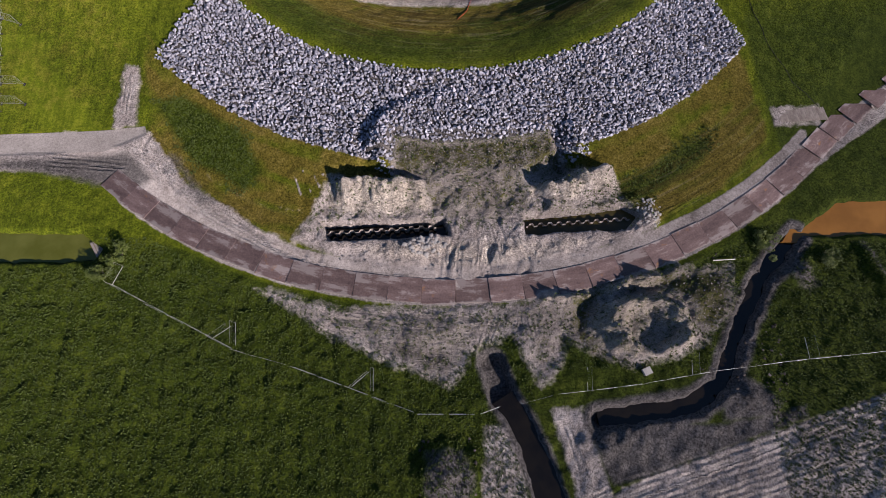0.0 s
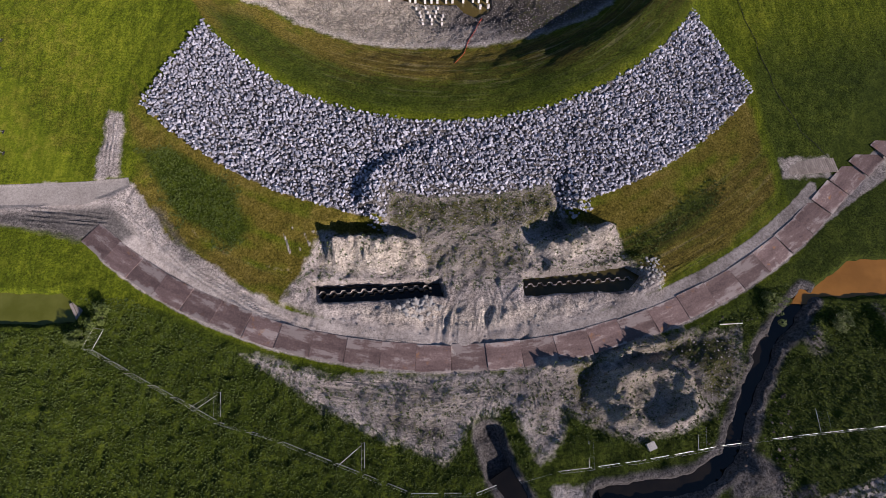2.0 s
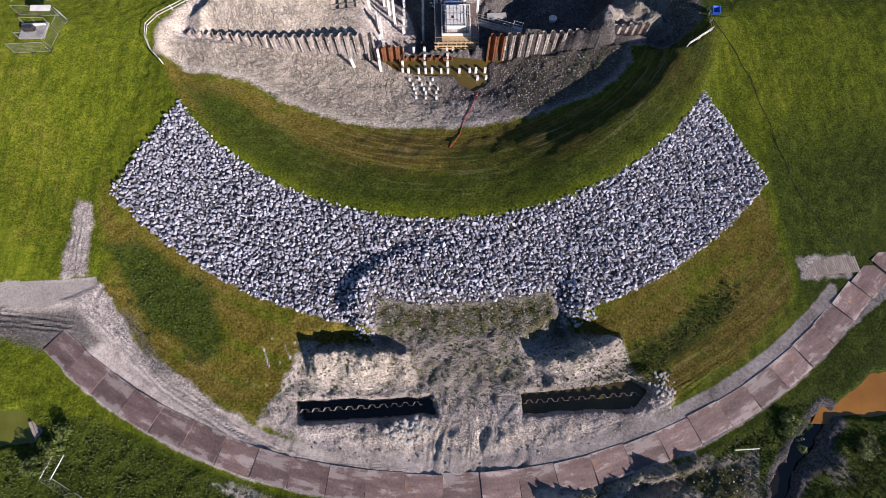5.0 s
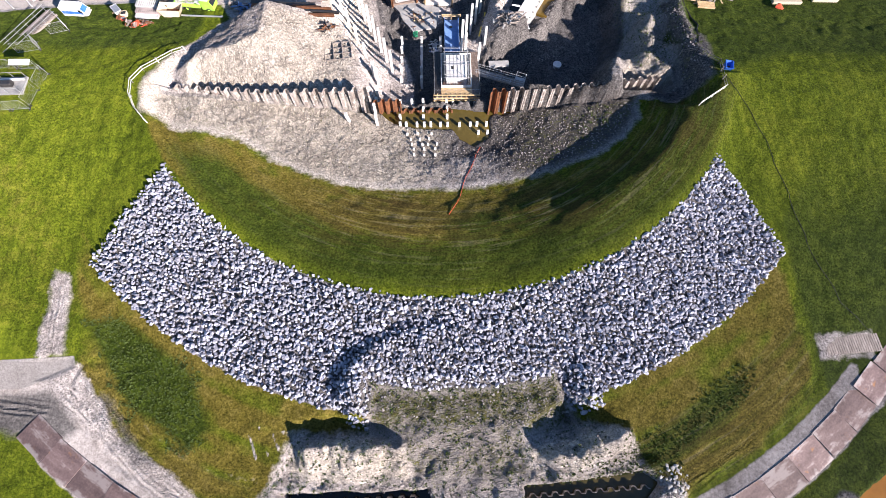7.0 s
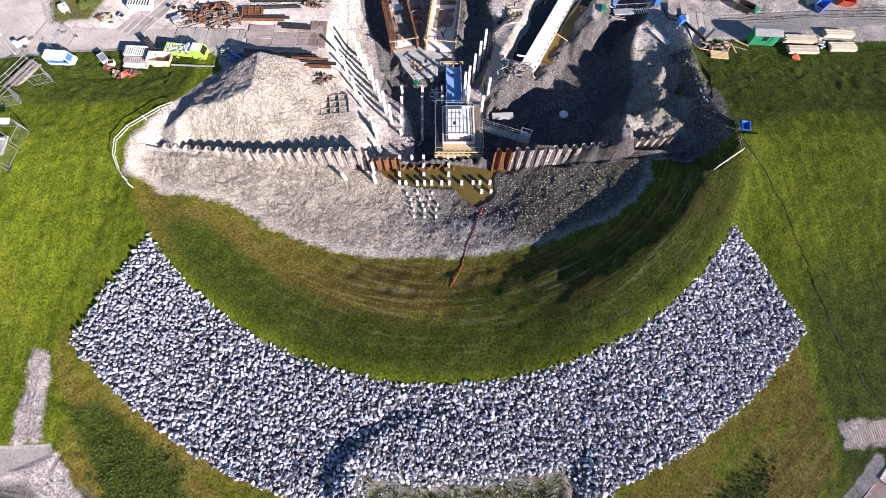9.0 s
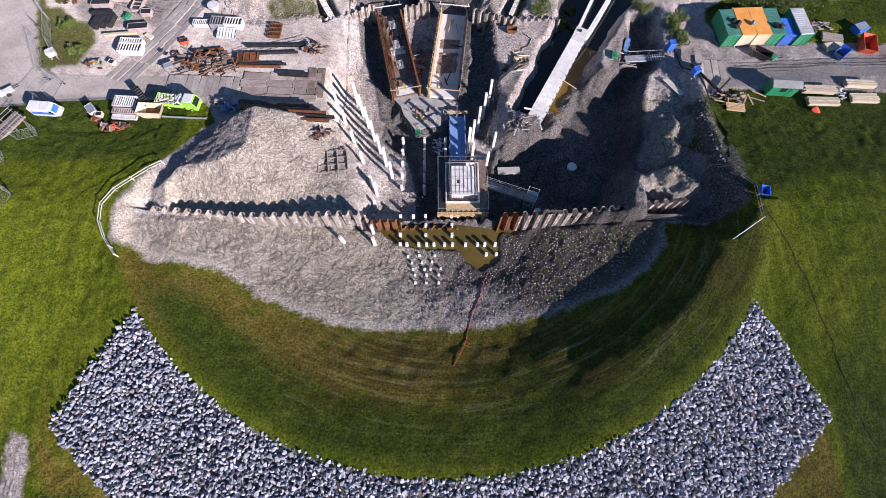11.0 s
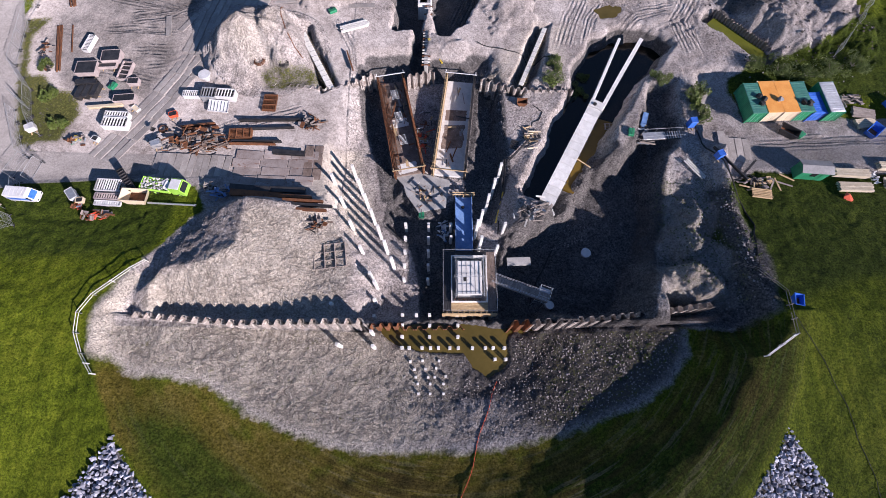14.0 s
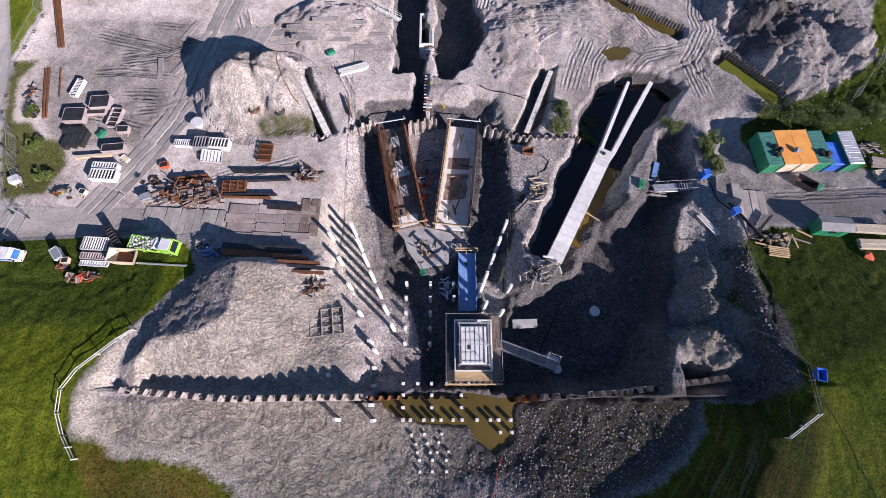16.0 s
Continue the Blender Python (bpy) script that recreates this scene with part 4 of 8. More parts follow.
def grid_mesh(name, x, y, z, masks):
    ny, nx = x.shape
    co = np.stack([x, y, z], -1).reshape(-1, 3).astype(np.float32)
    idx = np.arange(nx * ny).reshape(ny, nx)
    quads = np.stack([idx[:-1, :-1], idx[:-1, 1:], idx[1:, 1:], idx[1:, :-1]], -1).reshape(-1, 4)
    me = bpy.data.meshes.new(name)
    me.vertices.add(len(co)), me.loops.add(quads.size), me.polygons.add(len(quads))
    me.vertices.foreach_set("co", co.ravel())
    me.loops.foreach_set("vertex_index", quads.ravel().astype(np.int32))
    me.polygons.foreach_set("loop_start", np.arange(0, quads.size, 4, dtype=np.int32))
    me.polygons.foreach_set("use_smooth", np.ones(len(quads), bool))
    for key, val in masks.items():
        me.attributes.new(key, "FLOAT", "POINT").data.foreach_set("value", np.broadcast_to(val, x.shape).ravel().astype(np.float32))
    me.materials.append(GROUND)
    me.update()
    return me


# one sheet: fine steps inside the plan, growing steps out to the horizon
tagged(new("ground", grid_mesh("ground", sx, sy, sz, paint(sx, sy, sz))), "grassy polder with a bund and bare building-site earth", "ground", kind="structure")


# ---- water ----
def pool(name, poly, z, mat, label):
    s = Shape().prism(poly, z - 0.5, z)
    return tagged(part(name, s, mat), label, "water", kind="structure")


def strip(line, w):
    a, b = [], []
    for i, p in enumerate(line):
        q = Vector(line[min(i + 1, len(line) - 1)]) - Vector(line[max(i - 1, 0)])
        n = Vector((-q.y, q.x)).normalized() * w
        a.append((p[0] + n.x, p[1] + n.y)), b.append((p[0] - n.x, p[1] - n.y))
    return a[::-1] + b


def wider(poly, k):
    c = Vector((sum(p[0] for p in poly) / len(poly), sum(p[1] for p in poly) / len(poly)))
    return [tuple(c + (Vector(p) - c) * k)[:2] for p in poly]


pool("pond_water", [(-300, 27), (-50, 26.6), (-46, 22.6), (-48, 19), (-64, 18.6), (-300, 18)][::-1], -0.3, WATER_OLIVE, "olive green water of a pond by the meadow")
pool("pond_water", [(300, 30.5), (60, 29), (53.5, 25), (50.5, 21.5), (66, 20), (300, 19)], -0.3, WATER_BROWN, "orange-brown silty water of a pond")
pool("ditch_water", strip(DITCH_E, 2.6), -0.75, WATER_DARK, "dark water in a narrow ditch")
pool("ditch_water", strip(DITCH_S[1:], 3.0), -0.9, WATER_DARK, "dark water in a wide shaded ditch")
pool("pit_water", [(-12, 72), (17, 72), (17, 83.5), (-12, 83.5)], -1.2, WATER_PIT, "murky olive water in the building pit")
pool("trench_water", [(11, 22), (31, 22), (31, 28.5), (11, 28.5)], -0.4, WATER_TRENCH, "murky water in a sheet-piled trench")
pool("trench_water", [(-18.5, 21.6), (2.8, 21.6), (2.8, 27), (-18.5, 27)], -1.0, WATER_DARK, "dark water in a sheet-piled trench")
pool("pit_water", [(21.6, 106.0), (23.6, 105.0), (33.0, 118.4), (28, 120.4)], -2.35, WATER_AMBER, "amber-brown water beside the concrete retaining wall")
# the wall's shade is painted in: this side takes the near-black water colour
pool("pit_water", [(14.5, 102.5), (18.9, 101.8), (28, 120.4), (33.6, 118.4), (48, 130), (48, 139), (26, 139), (20, 118)], -2.35, WATER_DARK, "water between the wing walls, coloured near-black for shade")
pool("puddle", wider(PUDDLE, 1.5), 0.62, WATER_PIT, "shallow brown puddle in the rutted yard")
pool("ditch_water", strip(DITCH_N, 2.6), -0.3, WATER_PIT, "brown water in a dug ditch")
pool("ditch_water", strip(DITCH_NE, 2.4), -0.3, WATER_OLIVE, "green water in a dug ditch")


# ---- sheet piles ----
def sheet_profile(pitch, deep, thick):
    """The plan of one U-shaped pile: flange, web, flange."""
    p = [(0, 0), (pitch * 0.18, 0), (pitch * 0.34, deep), (pitch * 0.66, deep), (pitch * 0.82, 0), (pitch, 0)]
    return p + [(x, y - thick) for x, y in p[::-1]]


def sheet_wall(name, label, line, pitch, deep, top, bottom, mat, wild=0.15, rusty=()):
    wall = thing(name, label, "sheet piling", "sheet piles of the dig")
    meshes = [Shape().prism(sheet_profile(pitch * 0.985, deep, 0.03), -abs(top - bottom), 0).mesh("sheet_pile", mat), Shape().prism(sheet_profile(pitch * 0.985, deep, 0.03), -abs(top - bottom), 0).mesh("sheet_pile", STEEL_RUST)]
    k = 0
    for (ax, ay), (bx, by) in zip(line, line[1:]):
        a, e = Vector((ax, ay, 0)), Vector((bx - ax, by - ay, 0))
        count = max(1, round(e.length / pitch))
        for i in range(count):
            p = a + e * (i / count)
            part("sheet_pile", meshes[1 if k in rusty else 0], mat, wall, m=pose(p.x, p.y, top + random.uniform(-wild, wild), 0, 0, math.degrees(math.atan2(e.y, e.x))))
            k += 1
    return wall


sheet_wall("sheet_pile_wall", "long weathered steel sheet-pile wall holding back sand", [(-39, 83.0), (-25, 81.9), (-8.2, 82.2)], 1.5, 0.75, 4.7, -3, SHEET, 0.12)
sheet_wall("sheet_pile_wall", "lower rusty end of the sheet-pile wall", [(-8.2, 82.2), (-3.4, 82.3)], 1.2, 0.5, 2.0, -3, STEEL_RUST, 0.2)
sheet_wall("sheet_pile_wall", "long weathered steel sheet-pile wall below the bund", [(11, 82.0), (24, 82.7), (38.6, 84.6)], 1.4, 0.7, 4.5, -3, SHEET, 0.12, rusty=(0, 1))
sheet_wall("sheet_pile_wall", "low cut-off rusty sheet piling between pit and water", [(-3.4, 82.3), (5.2, 82.4)], 1.4, 0.45, -0.4, -4, STEEL_RUST, 0.03)
sheet_wall("sheet_pile_wall", "short row of steel sheet piles in a trench", [(-16.4, 24.0), (-0.4, 24.7)], 1.5, 0.4, 0.3, -3, SHEET, 0.04)
sheet_wall("sheet_pile_wall", "short row of steel sheet piles in a flooded trench", [(13, 24.6), (28.4, 25.4)], 1.45, 0.4, 0.2, -3, SHEET, 0.04)


sheet_wall("sheet_pile_wall", "low dusty sheet piling between yard and cuttings", [(-29.4, 123.9), (-17.1, 122.6), (-13.3, 124.3), (-9.6, 126.1)], 1.3, 0.55, 1.0, -3, SHEET, 0.12)
sheet_wall("sheet_pile_wall", "low dusty sheet piling between the wall formworks", [(-4.2, 125.6), (0.6, 126.8)], 1.3, 0.55, 0.9, -3, SHEET, 0.12)
sheet_wall("sheet_pile_wall", "low dusty sheet piling along the island's edge", [(8.6, 125.4), (11, 124.2), (15.5, 123.1), (24.6, 123.2)], 1.3, 0.55, 0.9, -3, SHEET, 0.12)
sheet_wall("sheet_pile_wall", "row of dark piles along the green ditch", NE_PILES, 0.6, 0.3, 1.1, -1.5, WOOD_GREY, 0.2)
sheet_wall("sheet_pile_wall", "row of dark piles along the brown ditch", N_PILES, 0.6, 0.3, 1.1, -1.5, WOOD_GREY, 0.2)


# ---- concrete piles ----
def pile_mesh(w, h):
    return Shape().box(-w / 2, -w / 2, -h, w / 2, w / 2, 0, c=0.03).mesh("concrete_post", CONCRETE)


PILE_LONG, PILE_SHORT = pile_mesh(0.42, 9), pile_mesh(0.42, 4)


def piles(mesh, label, group, spots, lean=(0, 0)):
    for x, y, z in spots:
        ob = new("concrete_post", mesh)
        ob.matrix_basis = pose(x, y, z + random.uniform(-0.12, 0.12), lean[0], lean[1], random.uniform(-4, 4))
        tagged(ob, label, "pile", group)


piles(PILE_LONG, "tall square white concrete pile standing in the pit slope", "piles along the west slope", [(-12.0 + 1.1 * i, 106.9 - 2.5 * i, 3.0) for i in range(7)])
piles(PILE_LONG, "tall square white concrete pile standing in the sand", "piles along the west slope", [(-15.1 + 1.7 * i, 105.4 - 3.9 * i, 2.9) for i in range(4)] + [(-8.4, 89.8, 2.6), (-7.7, 88.6, 2.6)])
piles(PILE_LONG, "tall leaning white concrete pile by the sheet piling", "leaning piles", [(-13.4, 85.3, 3.0), (-12.3, 79.9, 2.4)], (-4, -9))
piles(PILE_LONG, "tall square white concrete pile by the sheet piling", "piles by the wall", [(-7.8, 86.4, 0.9), (-7.7, 84, 0.9), (-7.8, 81.6, 2.4), (-7.5, 79.7, 2.2)])
piles(PILE_LONG, "tall square white concrete pile in the shaded pit", "piles along the east slope", [(11 - 1.03 * i, 107.1 - 2.62 * i, 3.4) for i in range(4)] + [(7.1, 97.2, 4.2), (7.6, 94.9, 3.6), (10, 94.0, 2.4), (11.3, 97.6, 2.4)])
piles(PILE_SHORT, "square concrete pile head standing out of the pit floor", "pile heads in the pit", [(x, 98.9 - 2.24 * i, -1.0) for x in (-3.8, -0.2) for i in range(5)] + [(3.3, 98.9, -1), (3.3, 96.8, -1)])
piles(PILE_SHORT, "square concrete pile head beside the pier formwork", "pile heads in the pit", [(x, 84.4, -0.2) for x in (-3.8, -1.8, 0.1, 2.2, 4.1, 5.2, 6.6, 7.9, 9.0)] + [(x, y, -0.2) for y in (82.9, 81.3) for x in (-3.75, 0.15, 4.15)])
piles(PILE_SHORT, "square concrete pile head standing out of murky water", "pile heads in the water", [(x, 79.75, -0.2) for x in (-3.7, -2.7, -0.9, 0.3, 1.4, 3.0, 4.2, 6.2, 8.0, 9.1, 10.7)] + [(9.3, 78.2, -0.3), (10.8, 78.2, -0.3)])
piles(pile_mesh(0.34, 3.5), "small concrete pile head standing in grey mud", "pile heads in the mud", [(-2.5, 77.9, -0.5), (-0.8, 78, -0.5), (1.5, 78, -0.5), (-1.9, 76.8, -0.5), (-0.4, 76.9, -0.5), (1.1, 77, -0.5), (-1.7, 75.8, -0.4), (0, 75.8, -0.4), (0.9, 75.8, -0.4), (2.4, 75.9, -0.4), (-1.4, 74.9, -0.3), (0.3, 74.9, -0.3), (2.1, 74.9, -0.3), (-1.3, 73.6, 0), (0.3, 73.6, 0), (2.1, 73.6, 0)])


# ---- road of steel plates ----
def road_line(s):
    """A point of the haul road and its heading, s metres east of the ring's middle along the curve."""
    a = s / 83.45
    far = max(0.0, s - 62)
    x, y = RING[0] + 83.45 * math.sin(min(a, 62 / 83.45)), RING[1] - 83.45 * math.cos(min(a, 62 / 83.45))
    h = min(a, 62 / 83.45) - far * 0.006
    return x + far * math.cos(h), y + far * math.sin(h), h


plate_road = thing("plate_road", "haul road of rusty overlapping steel plates", "road", kind="structure")
PLATES = [Shape().box(-2.35, -1.75, -0.05, 2.35, 1.75, 0.05, c=0.02).mesh("steel_plate", PLATE)]
for i in range(-12, 22):
    x, y, h = road_line(i * 4.72 + 1.5)
    part("steel_plate", PLATES[0], PLATE, plate_road, m=pose(x + random.uniform(-0.12, 0.12) * math.sin(h), y - random.uniform(-0.12, 0.12) * math.cos(h), ground_at(min(x, 95), y) + 0.08 + 0.03 * (i % 2), random.uniform(-0.5, 0.5), random.uniform(-0.5, 0.5), math.degrees(h) + random.uniform(-1.2, 1.2)))


# ---- stone apron ----
def stone_mesh(seed):
    rng = random.Random(seed)
    bm = bmesh.new()
    for _ in range(11):
        v = Vector((rng.gauss(0, 1), rng.gauss(0, 1), rng.gauss(0, 1))).normalized() * rng.uniform(0.78, 1.0)
        bm.verts.new((v.x * 0.5, v.y * 0.4, v.z * 0.42))
    bmesh.ops.convex_hull(bm, input=bm.verts)
    bmesh.ops.delete(bm, geom=[v for v in bm.verts if not v.link_faces], context="VERTS")
    me = bpy.data.meshes.new("stone")
    bm.to_mesh(me)
    bm.free()
    me.materials.append(STONE)
    return me


def stone_rest_mat():
    """The same stone, told apart piece by piece by island."""
    m, nt, b = nodes_of("quarry_stone_heap", 0.85)
    tc, geo = nt.nodes.new("ShaderNodeTexCoord"), nt.nodes.new("ShaderNodeNewGeometry")
    n = noise_of(nt, tc.outputs["Object"], 1.1, 5)
    col = ramp(nt, n, [(0.36, (0.185, 0.19, 0.235)), (0.62, (0.44, 0.447, 0.525))])
    hsv = nt.nodes.new("ShaderNodeHueSaturation")
    nt.links.new(math_of(nt, "ADD", math_of(nt, "MULTIPLY", geo.outputs["Random Per Island"], 0.8), 0.6), hsv.inputs["Value"])
    nt.links.new(col, hsv.inputs["Color"])
    nt.links.new(hsv.outputs[0], b.inputs["Base Color"])
    bump_of(nt, b, noise_of(nt, tc.outputs["Object"], 9, 3), 0.6, 0.04)
    return m


STONE_REST = stone_rest_mat()
STONES = [stone_mesh(i) for i in range(12)]
stone_apron = thing("stone_apron", "broad apron of grey-blue quarry stone on the bund", "riprap", kind="structure")


def stone_spots():
    rng = random.Random(4)
    r = 49.6
    while r < 66.5:
        k = (r - 49.6) / 16
        left, right = radians(-53.1 + 5.0 * k), radians(54.4 - 7.0 * k)
        n = int((right - left) * r / 0.44)
        for i in range(n + 1):
            a = left + (right - left) * (i + rng.uniform(-0.45, 0.45)) / n
            q = r + rng.uniform(-0.24, 0.24)
            edge = 65 + (1.6 if -0.19 < a < -0.12 or 0.25 < a < 0.31 else 0) + 3 * max(0, -0.62 - a) - 0.2
            x, y = RING[0] + q * math.sin(a), RING[1] - q * math.cos(a)
            if q < edge and float(inside(np.array(x), np.array(y), PLATFORM)) < 0.15:
                yield x, y, rng
        r += 0.4


def stone_height(x, y):
    return ground_at(x, y) + 0.16


rest_v, rest_f, count = [], [], 0
for x, y, rng in stone_spots():
    size = rng.choice((0.45, 0.5, 0.6, 0.65, 0.75, 0.9))
    m = pose(x, y, stone_height(x, y) + rng.uniform(-0.16, 0.26) - 0.2 * max(0, 51 - math.hypot(x - RING[0], y - RING[1])), rng.uniform(-50, 50), rng.uniform(-50, 50), rng.uniform(0, 360)) @ Matrix.Scale(size, 4)
    me = STONES[rng.randrange(12)]
    if abs(x - 4) < 9.5 and 47.5 < y < 53.5 and count < 300:
        part("stone", me, STONE, stone_apron, m=m)
        count += 1
    else:
        n = len(rest_v)
        rest_v += [tuple(m @ v.co) for v in me.vertices]
        rest_f += [[n + i for i in p.vertices] for p in me.polygons]
rest = Shape()
rest.v, rest.f = rest_v, rest_f
tagged(part("stones", rest, STONE_REST, stone_apron), kind="stuff")


# ---- the dig: formwork, pier, beams, retaining walls ----
BROWN_SLAB = plain("rust_stained_concrete", (0.1, 0.07, 0.055), (0.26, 0.2, 0.17), 1.0, 0.9, wear=(0.4, 0.37, 0.34), wear_at=0.6)


def formwork_box(label, m, length, w0, w1, depth, left_mat, right_mat, rebar, floor_mat):
    """An open box of shutters: ribbed side walls, a cast floor, ties, end frames."""
    box = thing("wall_formwork", label, "formwork", "wall formwork", m)
    lean = math.degrees(math.atan2((w1 - w0) / 2, length))
    for side, mat in ((-1, left_mat), (1, right_mat)):
        s = Shape().box(-0.06, 0, 0, 0.06, length, depth)
        wall = part("side_wall", s, mat, box, m=pose(side * w0 / 2, 0, 0, 0, 0, -side * lean))
        n = int(length / 1.15)
        rib = Shape().box(-0.09, -0.05, 0, 0.09, 0.05, depth + 0.12).mesh("rib", mat)
        for i in range(n + 1):
            part("rib", rib, mat, wall, m=pose(side * 0.16, 0.2 + i * (length - 0.4) / n, 0))
        for z in (depth * 0.3, depth * 0.92):
            part("waler", Shape().box(side * 0.25 - 0.07, 0, z - 0.08, side * 0.25 + 0.07, length, z + 0.08), mat, wall)
    part("cast_floor", Shape().prism([(-w0 / 2 + 0.1, 0.3), (w0 / 2 - 0.1, 0.3), (w1 / 2 - 0.1, length - 0.3), (-w1 / 2 + 0.1, length - 0.3)], 0.05, 0.55), floor_mat, box)
    rng = random.Random(len(label))
    if rebar:
        bar = Shape().rod((0, 0.6, 0), (0, length - 0.8, 0), 0.025, 4).mesh("rebar", STEEL_RUST)
        for k in range(6):
            for j in range(4):
                part("rebar", bar, STEEL_RUST, box, m=pose(-w0 / 2 + 0.3 + k * 0.14, 0, 0.8 + 0.2 * (k % 3) + 0.1 * j, 0, 0, lean))
        stirrup = Shape().rod((0, 0, 0.6), (0, 0, depth + 0.2), 0.02, 4).rod((0.7, 0, 0.6), (0.7, 0, depth + 0.2), 0.02, 4).rod((0, 0, depth + 0.2), (0.7, 0, depth + 0.2), 0.02, 4).mesh("stirrup", STEEL_RUST)
        for i in range(34):
            part("stirrup", stirrup, STEEL_RUST, box, m=pose(-w0 / 2 + 0.25 - 0.0 * i, 0.6 + i * (length - 1.4) / 33, 0))
    for y, mat in ((0.35, WOOD), (length - 0.1, WHITE_PAINT)):
        w = w0 + (w1 - w0) * y / length
        for dz in (0.1, 0.35):
            part("cross_beam", Shape().box(-w / 2 - 0.5, y - 0.06 - dz, depth + dz - 0.05, w / 2 + 0.5, y + 0.06 - dz, depth + dz + 0.07), mat, box)
        for sx in (-1, 1):
            part("post", Shape().rod((sx * (w / 2 + 0.25), y, -0.3), (sx * (w / 2 + 0.25), y, depth + 0.6), 0.06, 6), mat, box)
    for i in range(26 if rebar else 14):
        y, half, wide = rng.uniform(1.2, length - 1.2), rng.uniform(0.4, 1.3), rng.uniform(0.05, 0.2)
        part("plank", Shape().box(-wide, -half, 0, wide, half, 0.06), (WOOD_GREY, CONCRETE_GREY, STEEL_RUST, STEEL_DARK, WOOD)[rng.randrange(5)], box, m=pose(rng.uniform(-1.2, 1.4), y, 0.6 + 0.03 * i, 0, 0, rng.choice((0, 0, 90)) + rng.uniform(-24, 24)))
    # pours of a second colour on the floor
    for a, b in ((0.5, 2.6), (9.5, 11.5)) if rebar else ((5.2, 10.5), (11.0, 13.5)):
        n = 9
        edge = [(-w0 / 2 + 0.5 + rng.uniform(0, 0.3), a + (b - a) * k / n) for k in range(n)] + [(w0 / 2 - 0.6 - rng.uniform(0, 0.4), b - (b - a) * k / n) for k in range(n)]
        part("cast_patch", Shape().prism(edge[::-1], 0.5, 0.556), CONCRETE if rebar else BROWN_SLAB, box)
    for i in range(3 if rebar else 0):
        grate = Shape()
        for k in range(9):
            grate.box(-0.55, -0.9 + k * 0.22, 0, 0.55, -0.83 + k * 0.22, 0.05)
        grate.box(-0.6, -1, 0.02, -0.52, 1, 0.07).box(0.52, -1, 0.02, 0.6, 1, 0.07)
        part("walk_grating", grate, ZINC, box, m=pose(0.1 * i, length * (0.33 + 0.24 * i), 1.5, 2, 0, 4))
    return box


formwork_box("rusty steel wall formwork with rebar, open on top", pose(-3.4, 107.8, -2.3, 0, 0, 11.5), 19.5, 4.5, 4.2, 2.5, STEEL_RUST, STEEL_RUST, True, BROWN_SLAB)
formwork_box("dark timber wall formwork around fresh white concrete", pose(2.95, 107.6, -2.3, 0, 0, -6.6), 19.8, 5.0, 4.7, 2.5, WOOD, STEEL_DARK, False, CONCRETE)

tagged(part("blinding_slab", Shape().prism([(-5.6, 107.6), (-4.4, 106.2), (-3.9, 104.4), (-2.9, 103), (-1.8, 101.3), (0.4, 101.9), (2.5, 102.2), (3.3, 107.2), (-3.2, 109)], -3.4, -2.1), CONCRETE_GREY), "grey concrete blinding slab on the pit floor", "slab")
for x, y, w, h, a in ((-1.2, 105.2, 2.2, 0.2, -28), (1.2, 103.6, 1.5, 0.16, 30), (-2.6, 106.6, 1.4, 0.16, 50)):
    tagged(part("concrete_slab", Shape().box(-w / 2, -0.6, 0, w / 2, 0.6, h), CONCRETE_GREY, m=pose(x, y, -2.02, 0, 0, a)), "pale loose concrete slab on the pit floor", "slab", "loose slabs")

# bridge pier under construction
pier = thing("bridge_pier_formwork", "half-built concrete pier in timber formwork with scaffolding", "pier", m=pose(5.8, 89.2, 0))
part("pile_cap", Shape().box(-3.5, -4.3, -1.0, 3.5, 4.3, -0.1, c=0.04), CONCRETE_GREY, pier)
for (x0, y0, x1, y1), mat in (((-3.7, -4.6, -2.6, 4.4), STEEL_DARK), ((2.6, -4.6, 3.8, 4.4), BROWN_SLAB), ((-2.6, -4.6, 2.6, -3.3), WOOD), ((-2.6, 3.7, 2.6, 4.4), STEEL_DARK)):
    ring = part("formwork_deck", Shape().box(x0, y0, 0.75, x1, y1, 0.85), mat, pier)
    n = 7
    for i in range(n):
        if x1 - x0 > y1 - y0:
            s = Shape().box(x0 + 0.02, y0 + (y1 - y0) * (i + 0.06) / n, 0.86, x1 - 0.02, y0 + (y1 - y0) * (i + 0.94) / n, 0.91)
        else:
            s = Shape().box(x0 + (x1 - x0) * (i + 0.06) / n, y0 + 0.02, 0.86, x0 + (x1 - x0) * (i + 0.94) / n, y1 - 0.02, 0.91)
        part("deck_board", s, mat, ring)
for x0, y0, x1, y1 in ((-2.6, -3.3, -2.45, 3.7), (2.45, -3.3, 2.6, 3.7), (-2.45, -3.3, 2.45, -3.15), (-2.45, 3.55, 2.45, 3.7)):
    part("shutter_panel", Shape().box(x0, y0, -0.1, x1, y1, 1.35), CONCRETE, pier, "pale shutter edge")
core = part("pier_core", Shape().box(-1.75, -2.4, -0.1, 1.75, 2.6, 2.1, c=0.05), CONCRETE, pier, "smooth white concrete pier core")
part("core_hatch", Shape().box(-0.85, -0.5, 2.1, -0.35, 0.1, 2.14), BLACK_RUBBER, core)
for i in range(6):
    part("core_joint", Shape().box(-1.7 + i * 0.62, -2.3, 2.1, -1.64 + i * 0.62, 2.5, 2.16), CONCRETE_GREY, core)
for sx in (-1.95, 1.95):
    for sy in (-2.6, 0.1, 2.9):
        part("scaffold_tube", Shape().rod((sx, sy, -0.1), (sx, sy, 3.3), 0.04, 5), ZINC, pier)
